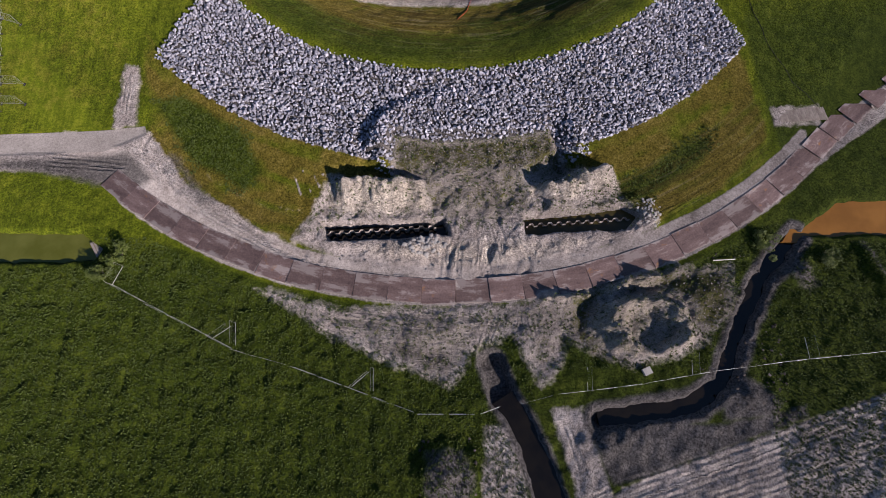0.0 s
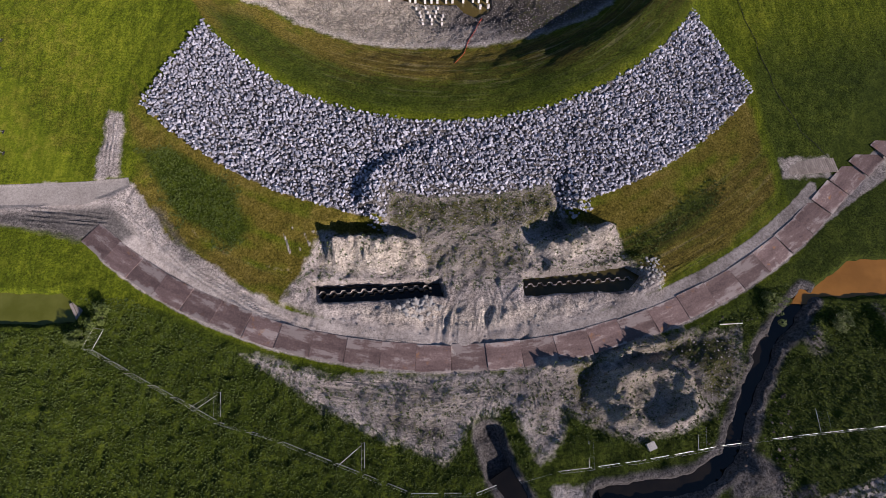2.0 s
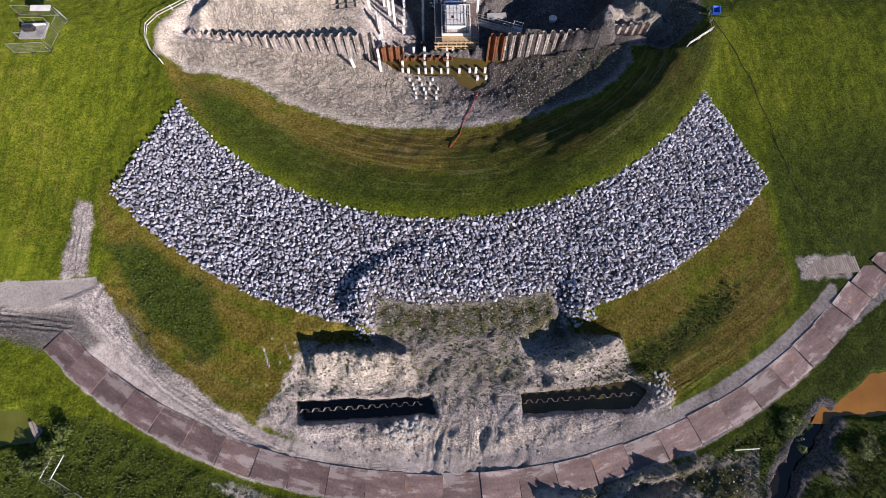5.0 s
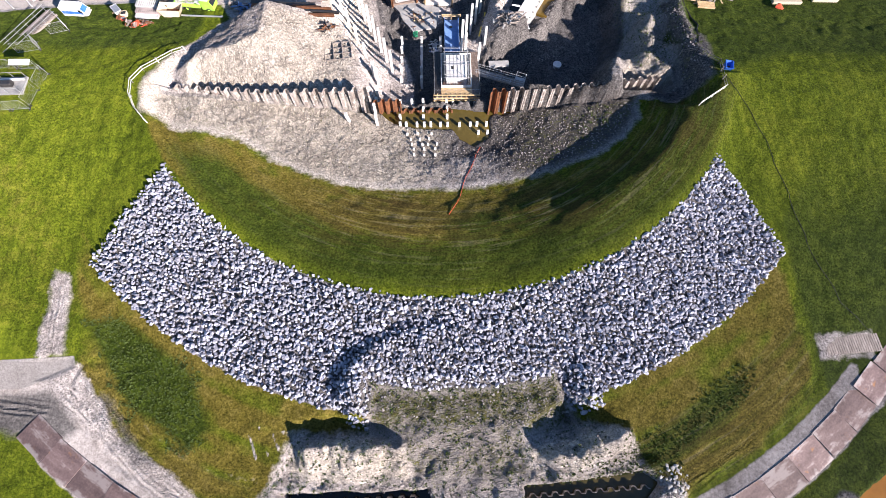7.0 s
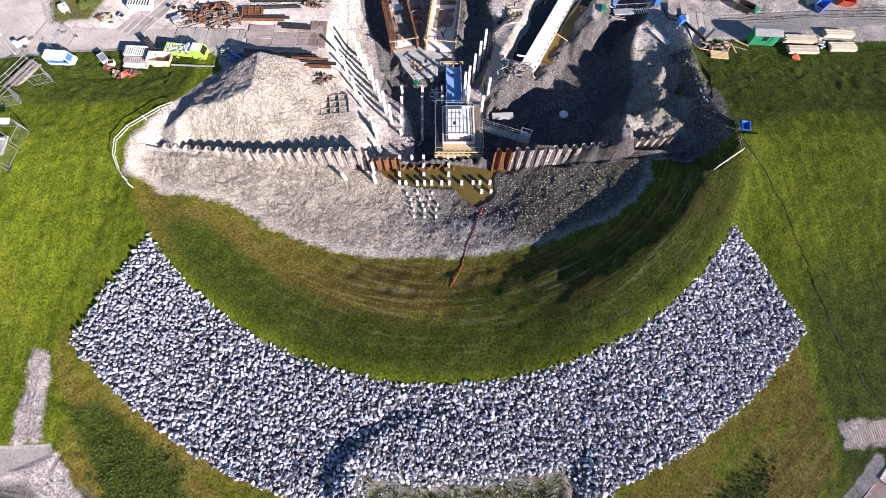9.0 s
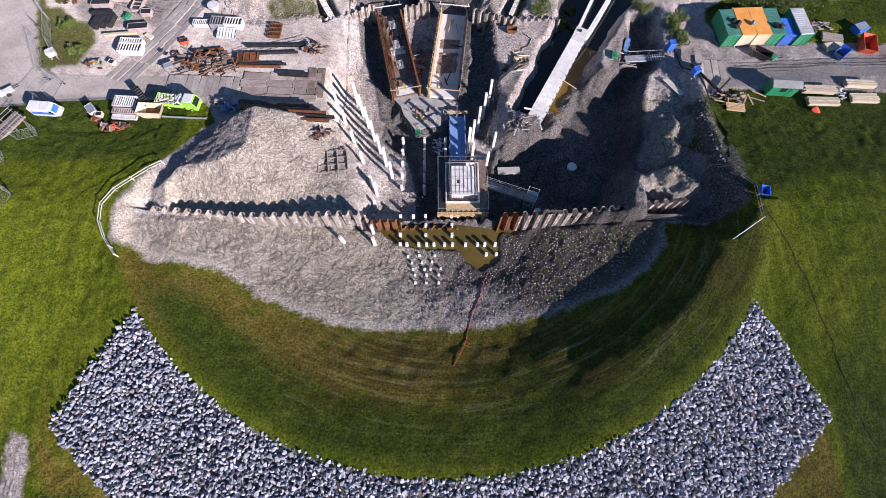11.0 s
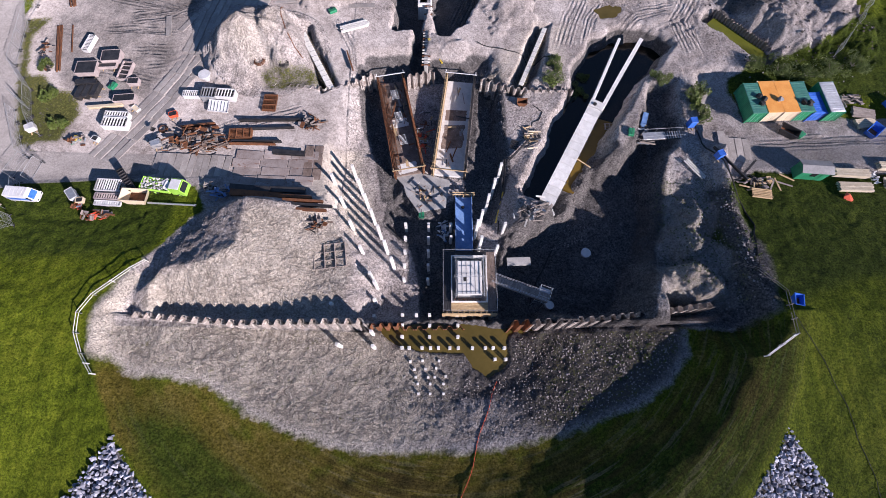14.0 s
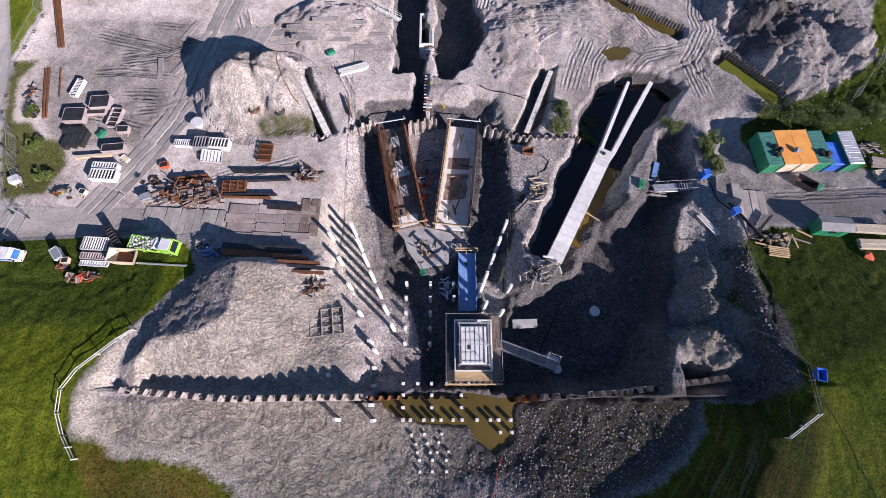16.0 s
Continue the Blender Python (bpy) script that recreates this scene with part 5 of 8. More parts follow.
for z in (2.5, 3.2):
    for sx in (-1.95, 1.95):
        part("scaffold_tube", Shape().rod((sx, -2.9, z), (sx, 3.2, z), 0.035, 5), ZINC, pier)
    for sy in (-2.6, 0.1, 2.9):
        part("scaffold_tube", Shape().rod((-2.2, sy, z), (2.2, sy, z), 0.035, 5), ZINC, pier)
for i in range(9):
    x = -3.2 + i * 0.8
    part("soldier_beam", Shape().box(x - 0.06, -4.85, -0.5, x + 0.06, -4.62, 1.1), WOOD, pier)
for z in (-0.4, 0.2, 0.95):
    part("waler_beam", Shape().box(-3.9, -5.05, z, 3.9, -4.87, z + 0.16), WOOD, pier)
for i in range(24):
    part("rebar_stub", Shape().rod((-2.2 + 0.19 * i, -3.0 + 0.1 * (i % 2), 0.8), (-2.2 + 0.19 * i, -3.0 + 0.1 * (i % 2), 1.9), 0.025, 4), STEEL_RUST, pier)
for sx, sy in ((-3.75, -4.6), (3.85, -4.6), (-3.75, 4.4), (3.85, 4.4), (3.85, 0), (-3.75, 0)):
    part("rail_post", Shape().rod((sx, sy, 0.8), (sx, sy, 2.0), 0.035, 5), ZINC, pier)
for a, b in (((-3.75, -4.6), (-3.75, 4.4)), ((3.85, -4.6), (3.85, 4.4)), ((-3.75, 4.4), (3.85, 4.4)), ((-3.75, -4.6), (3.85, -4.6))):
    part("guard_rail", Shape().rod((*a, 1.9), (*b, 1.9), 0.03, 5), ZINC, pier)

# blue shutter lying north of the pier
shutter = thing("steel_shutter", "long blue steel shutter trough with a timber end frame", "formwork", m=pose(5.35, 94.8, -2.4))
part("trough_floor", Shape().box(-1.3, 0, 0.3, 1.3, 9.2, 0.42), BLUE_STEEL, shutter)
for sx in (-1, 1):
    flange = part("flange", Shape().box(sx * 1.3 - 0.06, 0, 0.0, sx * 1.3 + 0.06, 9.2, 1.15), BLUE_STEEL, shutter)
    for i in range(9):
        part("stiffener", Shape().box(sx * 1.42 - 0.06, 0.3 + i * 1.07, 0.1, sx * 1.42 + 0.06, 0.4 + i * 1.07, 1.1), STEEL_DARK, flange)
part("drain_hole", Shape().rod((-0.1, 7.4, 0.42), (-0.1, 7.4, 0.45), 0.3, 12), STEEL_DARK, shutter)
for dy in (0.1, 0.45):
    part("end_beam", Shape().box(-1.8, 9.2 + dy, 1.0, 1.8, 9.34 + dy, 1.2), WOOD, shutter)
for sx in (-1.6, 0, 1.6):
    part("end_post", Shape().box(sx - 0.07, 9.25, -1.2, sx + 0.07, 9.4, 1.3), WOOD, shutter)

# gangway from the east bank to the pier
gang = thing("gangway", "grey timber gangway with tube railings leading to the pier", "gangway", m=pose(9.3, 89.5, 0.75, 0, 0, -20.5))
for i in range(20):
    part("board", Shape().box(i * 0.42, -0.65, 0, i * 0.42 + 0.39, 0.65, 0.06), WOOD_GREY, gang)
for sy in (-0.6, 0.6):
    part("bearer", Shape().box(0, sy - 0.08, -0.25, 8.4, sy + 0.08, 0), WOOD_GREY, gang)
    for i in range(5):
        part("rail_post", Shape().rod((0.2 + i * 2, sy, 0), (0.2 + i * 2, sy, 1.1), 0.03, 5), ZINC, gang)
    for z in (0.55, 1.05):
        part("hand_rail", Shape().rod((0, sy, z), (8.4, sy, z), 0.03, 5), ZINC, gang)
stair = thing("scaffold_stair", "small galvanised scaffold stair tower at the gangway's end", "scaffold", m=pose(16.6, 87.3, -3.1, 0, 0, -20.5))
for sx in (-0.8, 0.8):
    for sy in (-0.8, 0.8):
        part("standard", Shape().rod((sx, sy, -1.6), (sx, sy, 5.0), 0.04, 5), ZINC, stair)
for z in (1.8, 3.8, 4.9):
    for s in (-0.8, 0.8):
        part("ledger", Shape().rod((-0.9, s, z), (0.9, s, z), 0.035, 5), ZINC, stair)
        part("ledger", Shape().rod((s, -0.9, z), (s, 0.9, z), 0.035, 5), ZINC, stair)
part("platform", Shape().box(-0.8, -0.8, 3.75, 0.8, 0.8, 3.82), ZINC, stair)
part("brace", Shape().rod((-0.8, -0.8, 0), (0.8, -0.8, 3.7), 0.03, 5), ZINC, stair)
tagged(part("concrete_deck", Shape().box(-1.8, -0.65, 0, 1.8, 0.65, 0.3), CONCRETE_GREY, m=pose(13.6, 92.8, -1.4, 0, 0, 2)), "bluish concrete deck slab in the shaded pit", "slab")

# retaining wall with its covered part
wall = thing("retaining_wall", "white concrete retaining wall with a covered channel", "retaining wall")
ax, ay, bx, by = 18.2, 101.9, 27.8, 119.6
run, turn = math.hypot(bx - ax, by - ay), math.degrees(math.atan2(by - ay, bx - ax))
deck = part("channel_body", Shape().box(0, -1.15, -3.8, run, 1.15, -0.1, c=0.05), CONCRETE_GREY, wall, m=pose(ax, ay, 0.65, 0, 0, turn))
n = 13
for i in range(n):
    part("cover_slab", Shape().box(i * run / n + 0.02, -1.2, -0.1, (i + 1) * run / n - 0.03, 1.2, 0.06 + 0.02 * (i % 2), c=0.02), CONCRETE, deck)
for i in range(14):
    part("edge_bracket", Shape().box(i * run / 14 + 0.3, -1.42, -0.1, i * run / 14 + 0.42, -1.2, 0.12), STEEL_DARK, deck)
part("wall_cap", Shape().box(run, -1.25, -3.8, run + 1.5, 1.25, 0.35, c=0.04), CONCRETE, deck)
part("cap_fitting", Shape().rod((run + 0.5, 0.3, 0.35), (run + 0.5, 0.3, 0.55), 0.3, 10), STEEL_DARK, deck)


def wing(points, w, z0, z1):
    left = strip(points, w / 2)
    return Shape().prism(left, z0, z1)


part("wing_wall", wing([(27.6, 121), (30.9, 128), (34.2, 135)], 0.5, -3.4, 0.75), CONCRETE, wall, "slim white wing wall")
part("wing_wall", wing([(29.5, 120.4), (33.8, 127.7), (38.2, 135)], 0.7, -3.4, 0.75), CONCRETE, wall, "slim white wing wall")
for i, (x, y, l, a) in enumerate(((18.4, 101, 1.6, 70), (17.2, 100.6, 1.8, 20), (19.4, 100.8, 1.2, 100), (17.8, 99.8, 2.2, 55), (16.6, 101.6, 1.5, 0))):
    tagged(part("broken_beam", Shape().box(-l / 2, -0.12, 0, l / 2, 0.12, 0.2), WOOD_GREY if i % 2 else CONCRETE, m=pose(x, y, ground_at(x, y) + 0.3 + 0.2 * i, 0, 12, a)), "broken pale beam lying at the wall's raw end", "debris", "debris at the wall")
tagged(part("walling_strut", Shape().box(-2.2, -0.07, -0.07, 2.2, 0.07, 0.07), WOOD, m=pose(24.6, 110.2, -0.6, 0, 14, -28)), "loose timber strut leaning on the retaining wall", "timber")


def capped_wall(label, a, b, w):
    t = thing("sheet_pile_cofferdam", label, "sheet piling", "capped sheet walls")
    a, b = Vector((*a, 0)), Vector((*b, 0))
    d = (b - a).normalized()
    n = Vector((-d.y, d.x, 0))
    q = math.degrees(math.atan2(d.y, d.x))
    L = (b - a).length
    part("capping_beam", Shape().box(0, -w / 2, -0.25, L, w / 2, 0.0, c=0.03), WOOD_WHITE, t, m=pose(a.x, a.y, 0.85, 0, 0, q))
    part("sheet_body", Shape().box(0, -w / 2 + 0.12, -3.4, L, w / 2 - 0.12, -0.25), STEEL_DARK, t, m=pose(a.x, a.y, 0.85, 0, 0, q))
    stud = Shape().rod((0, -w / 2 - 0.35, -0.3), (0, w / 2 + 0.35, -0.3), 0.025, 4).mesh("tie_rod", WOOD)
    k = int(L / 0.6)
    for i in range(k):
        part("tie_rod", stud, WOOD, t, m=pose(*(a + d * (0.3 + i * 0.6)), 0, 0, q + 12) @ pose(0, 0, 0.85))
    for i in range(int(L / 1.2)):
        part("cap_joint", Shape().box(-0.03, -w / 2, 0, 0.03, w / 2, 0.05), CONCRETE_GREY, t, m=pose(*(a + d * (0.6 + i * 1.2)), 0, 0, q) @ pose(0, 0, 0.85))
    return t


capped_wall("pale capped formwork wall with tie rods in a slot", (-17.1, 123.2), (-23.3, 135.4), 1.1)
capped_wall("grey capped formwork wall with tie rods in a slot", (15.5, 124.3), (20.7, 137.2), 0.8)

# strutted trench wall in the north with its concrete box
trench_wall = thing("trench_wall", "narrow timber-braced wall between two deep trenches", "wall")
part("wall_body", Shape().box(-0.35, 0, -4, 0.35, 32, 0.1, c=0.05), CONCRETE_GREY, trench_wall, m=pose(-1.0, 128.6, 0.25, 0, 0, -1.5))
for i in range(22):
    part("strut", Shape().box(-0.75, i * 0.66 + 0.2, -0.1, 0.75, i * 0.66 + 0.36, 0.12), WOOD_WHITE if i % 3 else STEEL_RUST, trench_wall, m=pose(-1.0, 128.6, 0.3, 0, 0, -1.5))
shaft = thing("concrete_shaft", "white open concrete shaft box in a trench", "shaft", m=pose(-1.4, 147, -3.2))
for x0, y0, x1, y1 in ((-1.3, -3.8, -0.95, 3.8), (0.95, -3.8, 1.3, 3.8), (-0.95, 3.3, 0.95, 3.8), (-0.95, -3.8, 0.95, -3.4)):
    part("shaft_wall", Shape().box(x0, y0, 0, x1, y1, 3.6, c=0.04), CONCRETE, shaft)
part("shaft_cover", Shape().box(-0.9, 0.6, 2.6, 0.9, 3.2, 2.75), STEEL_DARK, shaft)
foot_bridge = thing("trench_bridge", "light timber footbridge with rails over the trench", "footbridge", m=pose(-10.8, 151.2, 0.95, 0, 0, -33))
for i in range(12):
    part("board", Shape().box(i * 0.45, -0.5, 0, i * 0.45 + 0.4, 0.5, 0.05), WOOD_WHITE, foot_bridge)
for sy in (-0.5, 0.5):
    for z in (0.5, 1.0):
        part("hand_rail", Shape().rod((0, sy, z), (5.4, sy, z), 0.04, 5), WOOD_WHITE, foot_bridge)
    for i in range(5):
        part("rail_post", Shape().rod((0.1 + i * 1.3, sy, 0), (0.1 + i * 1.3, sy, 1.05), 0.04, 5), WOOD_WHITE, foot_bridge)
tagged(part("drain_well", Shape().rod((0, 0, 0), (0, 0, 0.6), 0.66, 16).rod((0, 0, 0.6), (0, 0, 0.68), 0.8, 16), WHITE_PAINT, m=pose(25.1, 95.3, ground_at(25.1, 95.3))), "white round well pipe standing in the shaded pit", "well pipe")
tagged(part("drain_well", Shape().rod((0, 0, 0), (0, 0, 1.0), 0.6, 16).rod((0, 0, 1.0), (0, 0, 1.06), 0.66, 16), WHITE_PAINT, m=pose(18.4, 86.6, ground_at(18.4, 86.6))), "white plastic tub on the shaded pit floor", "tub")


# ---- the yard ----
def on_ground(x, y, dz=0.0, turn=0.0):
    return pose(x, y, ground_at(x, y) + dz, 0, 0, turn)


def ribbed(x0, y0, x1, y1, z0, z1, axis, pitch=0.28, deep=0.04):
    """A corrugated steel sheet along x or y, standing."""
    L = (x1 - x0) if axis == "x" else (y1 - y0)
    n = max(2, int(L / pitch))
    pts = []
    for i in range(n * 2 + 1):
        u = i * L / (n * 2)
        off = deep if i % 2 else 0
        pts.append((x0 + u, y0 + off) if axis == "x" else (x0 + off, y0 + u))
    s = Shape()
    v = [(x, y, z) for x, y in pts for z in (z0, z1)]
    s.add(v, [(2 * i, 2 * i + 2, 2 * i + 3, 2 * i + 1) for i in range(len(pts) - 1)])
    return s


def container(label, x, y, turn, mat, roof_mat, front_mat, width=2.44, length=6.06, h=2.6, base=None):
    c = thing("shipping_container", label, "container", "site containers", pose(x, y, (ground_at(x, y) if base is None else base) + 0.1, 0, 0, turn))
    w, l = width / 2, length / 2
    part("floor_frame", Shape().box(-w, -l, 0, w, l, 0.16), STEEL_DARK, c)
    for sx in (-w, w - 0.04):
        part("side_wall", ribbed(sx, -l + 0.1, sx, l - 0.1, 0.16, h - 0.1, "y"), mat, c)
    part("end_wall", ribbed(-w + 0.1, l - 0.05, w - 0.1, l - 0.05, 0.16, h - 0.1, "x"), mat, c)
    for sx in (-1, 1):
        d = part("door_leaf", ribbed(min(0, sx * (w - 0.12)) + 0.02, -l, max(0, sx * (w - 0.12)) - 0.02, -l, 0.2, h - 0.12, "x", 0.4, 0.03), front_mat, c)
        for k in (0.3, 0.75):
            part("lock_rod", Shape().rod((sx * w * k, -l - 0.05, 0.25), (sx * w * k, -l - 0.05, h - 0.2), 0.02, 5), ZINC, d)
        for sy in (-l, l):
            part("corner_post", Shape().box(sx * w - 0.08, sy - 0.08, 0, sx * w + 0.08, sy + 0.08, h), mat, c)
    roof = part("roof", Shape().box(-w, -l, h - 0.1, w, l, h - 0.02), roof_mat, c)
    for i in range(int(length / 0.45) if roof_mat != ORANGE else 0):
        part("roof_rib", Shape().box(-w + 0.08, -l + 0.2 + i * 0.45, h - 0.02, w - 0.08, -l + 0.36 + i * 0.45, h + 0.01), roof_mat, roof)
    return c


container("dark green steel container with rubbish bags on its roof", 53.6, 119.9, 3, GREEN, TEAL, GREEN)
container("cream steel container under a bright orange roof", 56.3, 120.2, 3, CREAM, ORANGE, CREAM, 2.7, 6.3)
container("cream steel container beside its orange twin", 58.95, 120.3, 3, CREAM, ORANGE, CREAM, 2.7, 6.3)
container("teal ribbed steel container with a green front", 61.55, 120.3, 3, TEAL, TEAL, GREEN)
container("bright blue low steel container", 63.95, 119.4, 3, BLUE, BLUE, BLUE, 2.44, 4.2, 2.2)
container("green container with a pale grey roof", 66.4, 120.2, 3, GREEN, ZINC, GREEN)


def crumple(seed, r, n=16, flat=0.7):
    rng = random.Random(seed)
    bm = bmesh.new()
    for _ in range(n):
        v = Vector((rng.gauss(0, 1), rng.gauss(0, 1), rng.gauss(0, 1))).normalized() * r * rng.uniform(0.7, 1.0)
        bm.verts.new((v.x, v.y, v.z * flat))
    bmesh.ops.convex_hull(bm, input=bm.verts)
    bmesh.ops.delete(bm, geom=[v for v in bm.verts if not v.link_faces], context="VERTS")
    bm.verts.index_update()
    s = Shape().add([v.co[:] for v in bm.verts], [[v.index for v in f.verts] for f in bm.faces])
    bm.free()
    return s


for i, (x, y) in enumerate(((54.2, 118.6), (54.7, 119.5), (54.0, 120.1), (57.4, 119.4), (61.2, 118.9), (61.9, 118.4), (62.3, 118.9))):
    tagged(part("rubbish_bag", crumple(i, 0.62, 16, 0.7), BLACK_RUBBER if i != 3 else GREY_ROOF, m=pose(x, y, ground_at(57, 120) + 3.0)), "crumpled black bag lying on a container roof", "bag", "bags on the containers")
hut = thing("site_hut", "green site hut with a grey felt roof", "hut", m=on_ground(60.0, 106.9, 0.15, -4))
part("body", Shape().box(-2.25, -0.95, 0, 2.25, 0.95, 2.3, c=0.03), GREEN, hut)
for i in range(11):
    part("wall_board", Shape().box(-2.2 + i * 0.4, -0.99, 0.05, -1.86 + i * 0.4, -0.95, 2.2), GREEN, hut)
roof = part("roof", Shape().prism([(-1.2, 2.2), (0, 2.6), (1.2, 2.2), (1.2, 2.28), (0, 2.7), (-1.2, 2.28)], -2.45, 2.45, Matrix(((0, 0, 1, 0), (1, 0, 0, 0), (0, 1, 0, 0), (0, 0, 0, 1)))), GREY_ROOF, hut)
for i in range(4):
    part("felt_seam", Shape().box(-1.5 + i, -1.15, 2.3, -1.44 + i, -1.09, 2.34), GREY_ROOF, roof)
part("window", Shape().box(-0.6, -1.03, 1.1, 0.4, -0.99, 1.9), GLASS, hut)
part("door", Shape().box(1.1, -1.03, 0.05, 1.95, -0.99, 2.0), GREEN, hut)


def stack(name, label, category, x, y, turn, rows, cols, size, gap, mat, group="", z=0.0, cross=True):
    """A stack of boards or beams on bearers."""
    t = thing(name, label, category, group, on_ground(x, y, z, turn))
    l, w, h = size
    board = Shape().box(-l / 2, -w / 2, 0, l / 2, w / 2, h, c=0.01).mesh("board", mat)
    for sx in (-0.35, 0.35):
        part("bearer", Shape().box(sx * l - 0.05, -cols * (w + gap) / 2, -0.12, sx * l + 0.05, cols * (w + gap) / 2, 0), WOOD_GREY, t)
    for j in range(rows):
        for i in range(cols):
            part("board", board, mat, t, m=pose(random.uniform(-0.04, 0.04) * l, (i - (cols - 1) / 2) * (w + gap), j * (h + 0.01), 0, 0, random.uniform(-0.8, 0.8)))
    return t


stack("timber_stack", "stack of pale sawn timber beside the hut", "timber", 66.8, 106.9, -3, 4, 6, (5.4, 0.2, 0.18), 0.02, SAWN, "timber stacks", 0.2)
stack("timber_stack", "stack of pale sawn timber on the grass edge", "timber", 74.4, 108.2, -3, 4, 6, (5.0, 0.2, 0.18), 0.02, SAWN, "timber stacks", 0.2)
stack("timber_stack", "low stack of cream sawn boards below the taller stack", "timber", 66.6, 104.3, -2, 3, 7, (5.2, 0.2, 0.16), 0.02, SAWN, "timber stacks", 0.2)
stack("timber_stack", "low stack of cream sawn boards at the field edge", "timber", 74.2, 105.2, -2, 3, 7, (4.6, 0.22, 0.16), 0.03, SAWN, "timber stacks", 0.2)
stack("timber_stack", "small stack of long weathered planks", "timber", 73.0, 118.6, -12, 3, 5, (3.6, 0.35, 0.12), 0.05, WOOD_GREY, "timber stacks", 0.2)
stack("timber_stack", "small stack of pale planks", "timber", 72.8, 116.6, 8, 3, 5, (3.4, 0.3, 0.12), 0.06, SAWN, "timber stacks", 0.2)
stack("timber_stack", "loose stack of reddish planks on weeds", "timber", 51.4, 103.0, -8, 2, 6, (3.0, 0.16, 0.1), 0.12, WOOD, "timber stacks", 0.2)
stack("timber_stack", "few long planks lying on the east bank", "timber", 42.1, 107.5, -55, 1, 3, (4.0, 0.25, 0.08), 0.1, WOOD_WHITE, "timber stacks", 0.2)
stack("timber_stack", "low stack of pale beams on bare ground", "timber", -13.9, 136.8, 20, 2, 4, (5.0, 0.3, 0.2), 0.05, WOOD_WHITE, "timber stacks", 0.15)
for i, (x, y, a) in enumerate(((53.6, 104.6, 60), (54.6, 104.8, 100), (55.8, 104.9, -20), (56.6, 106.2, -30), (52.6, 106, 10), (49.4, 104.2, -15), (50.2, 105.4, 30))):
    tagged(part("plank", Shape().box(-1.2, -0.12, 0, 1.2, 0.12, 0.07), WOOD if i % 2 else WOOD_GREY, m=on_ground(x, y, 0.12 + 0.05 * i, a)), "loose plank lying on trampled weeds", "plank", "loose planks")
tagged(part("tarpaulin", crumple(77, 0.9, 22, 0.55), RED, m=on_ground(64.5, 102.3, 0.35)), "crumpled red-orange tarpaulin on the grass", "tarpaulin")


def skip(label, x, y, turn, mat, w, l, h, name="skip"):
    """An open steel skip with sloped ends."""
    s = thing(name, label, "skip", "skips", on_ground(x, y, 0.12, turn))
    a, b, t = l / 2, l / 2 - h * 0.5, 0.07
    for sy in (-1, 1):
        v = [(-b, sy * w / 2, 0), (b, sy * w / 2, 0), (a, sy * w / 2, h), (-a, sy * w / 2, h)]
        v += [(x_, y_ - sy * t, z_) for x_, y_, z_ in v]
        part("side_panel", Shape().add(v, [(0, 1, 2, 3), (7, 6, 5, 4), (0, 4, 5, 1), (1, 5, 6, 2), (2, 6, 7, 3), (3, 7, 4, 0)]), mat, s)
    for sx in (-1, 1):
        v = [(sx * b, -w / 2, 0), (sx * b, w / 2, 0), (sx * a, w / 2, h), (sx * a, -w / 2, h)]
        v += [(x_ - sx * t, y_, z_) for x_, y_, z_ in v]
        part("end_panel", Shape().add(v, [(0, 1, 2, 3), (7, 6, 5, 4), (0, 4, 5, 1), (1, 5, 6, 2), (2, 6, 7, 3), (3, 7, 4, 0)]), mat, s)
    part("skip_floor", Shape().box(-b, -w / 2 + t, 0, b, w / 2 - t, 0.08), STEEL_RUST, s)
    for sy in (-1, 1):
        part("rim", Shape().box(-a, sy * w / 2 - 0.06, h - 0.05, a, sy * w / 2 + 0.06, h + 0.05), mat, s)
    return s


skip("open skip with pale rim and brown inside", -43.9, 101.5, -3, CREAM, 2.0, 4.0, 1.3)
skip("open bright red skip", 78.4, 116.6, 75, RED, 2.2, 4.0, 1.4)
skip("open dark steel skip on the east road", 59.2, 114.8, -35, STEEL_DARK, 1.6, 3.2, 1.0)
skip("small blue skip with rubbish at the field edge", 48.4, 85.1, 78, BLUE, 1.1, 1.6, 0.8)
skip("small rust-red steel trough on the island", 15.5, 120.8, -5, STEEL_RUST, 1.1, 1.8, 0.7)
skip("small blue tipping skip on weeds", 73.3, 114.9, 40, BLUE, 1.6, 3.0, 1.1)


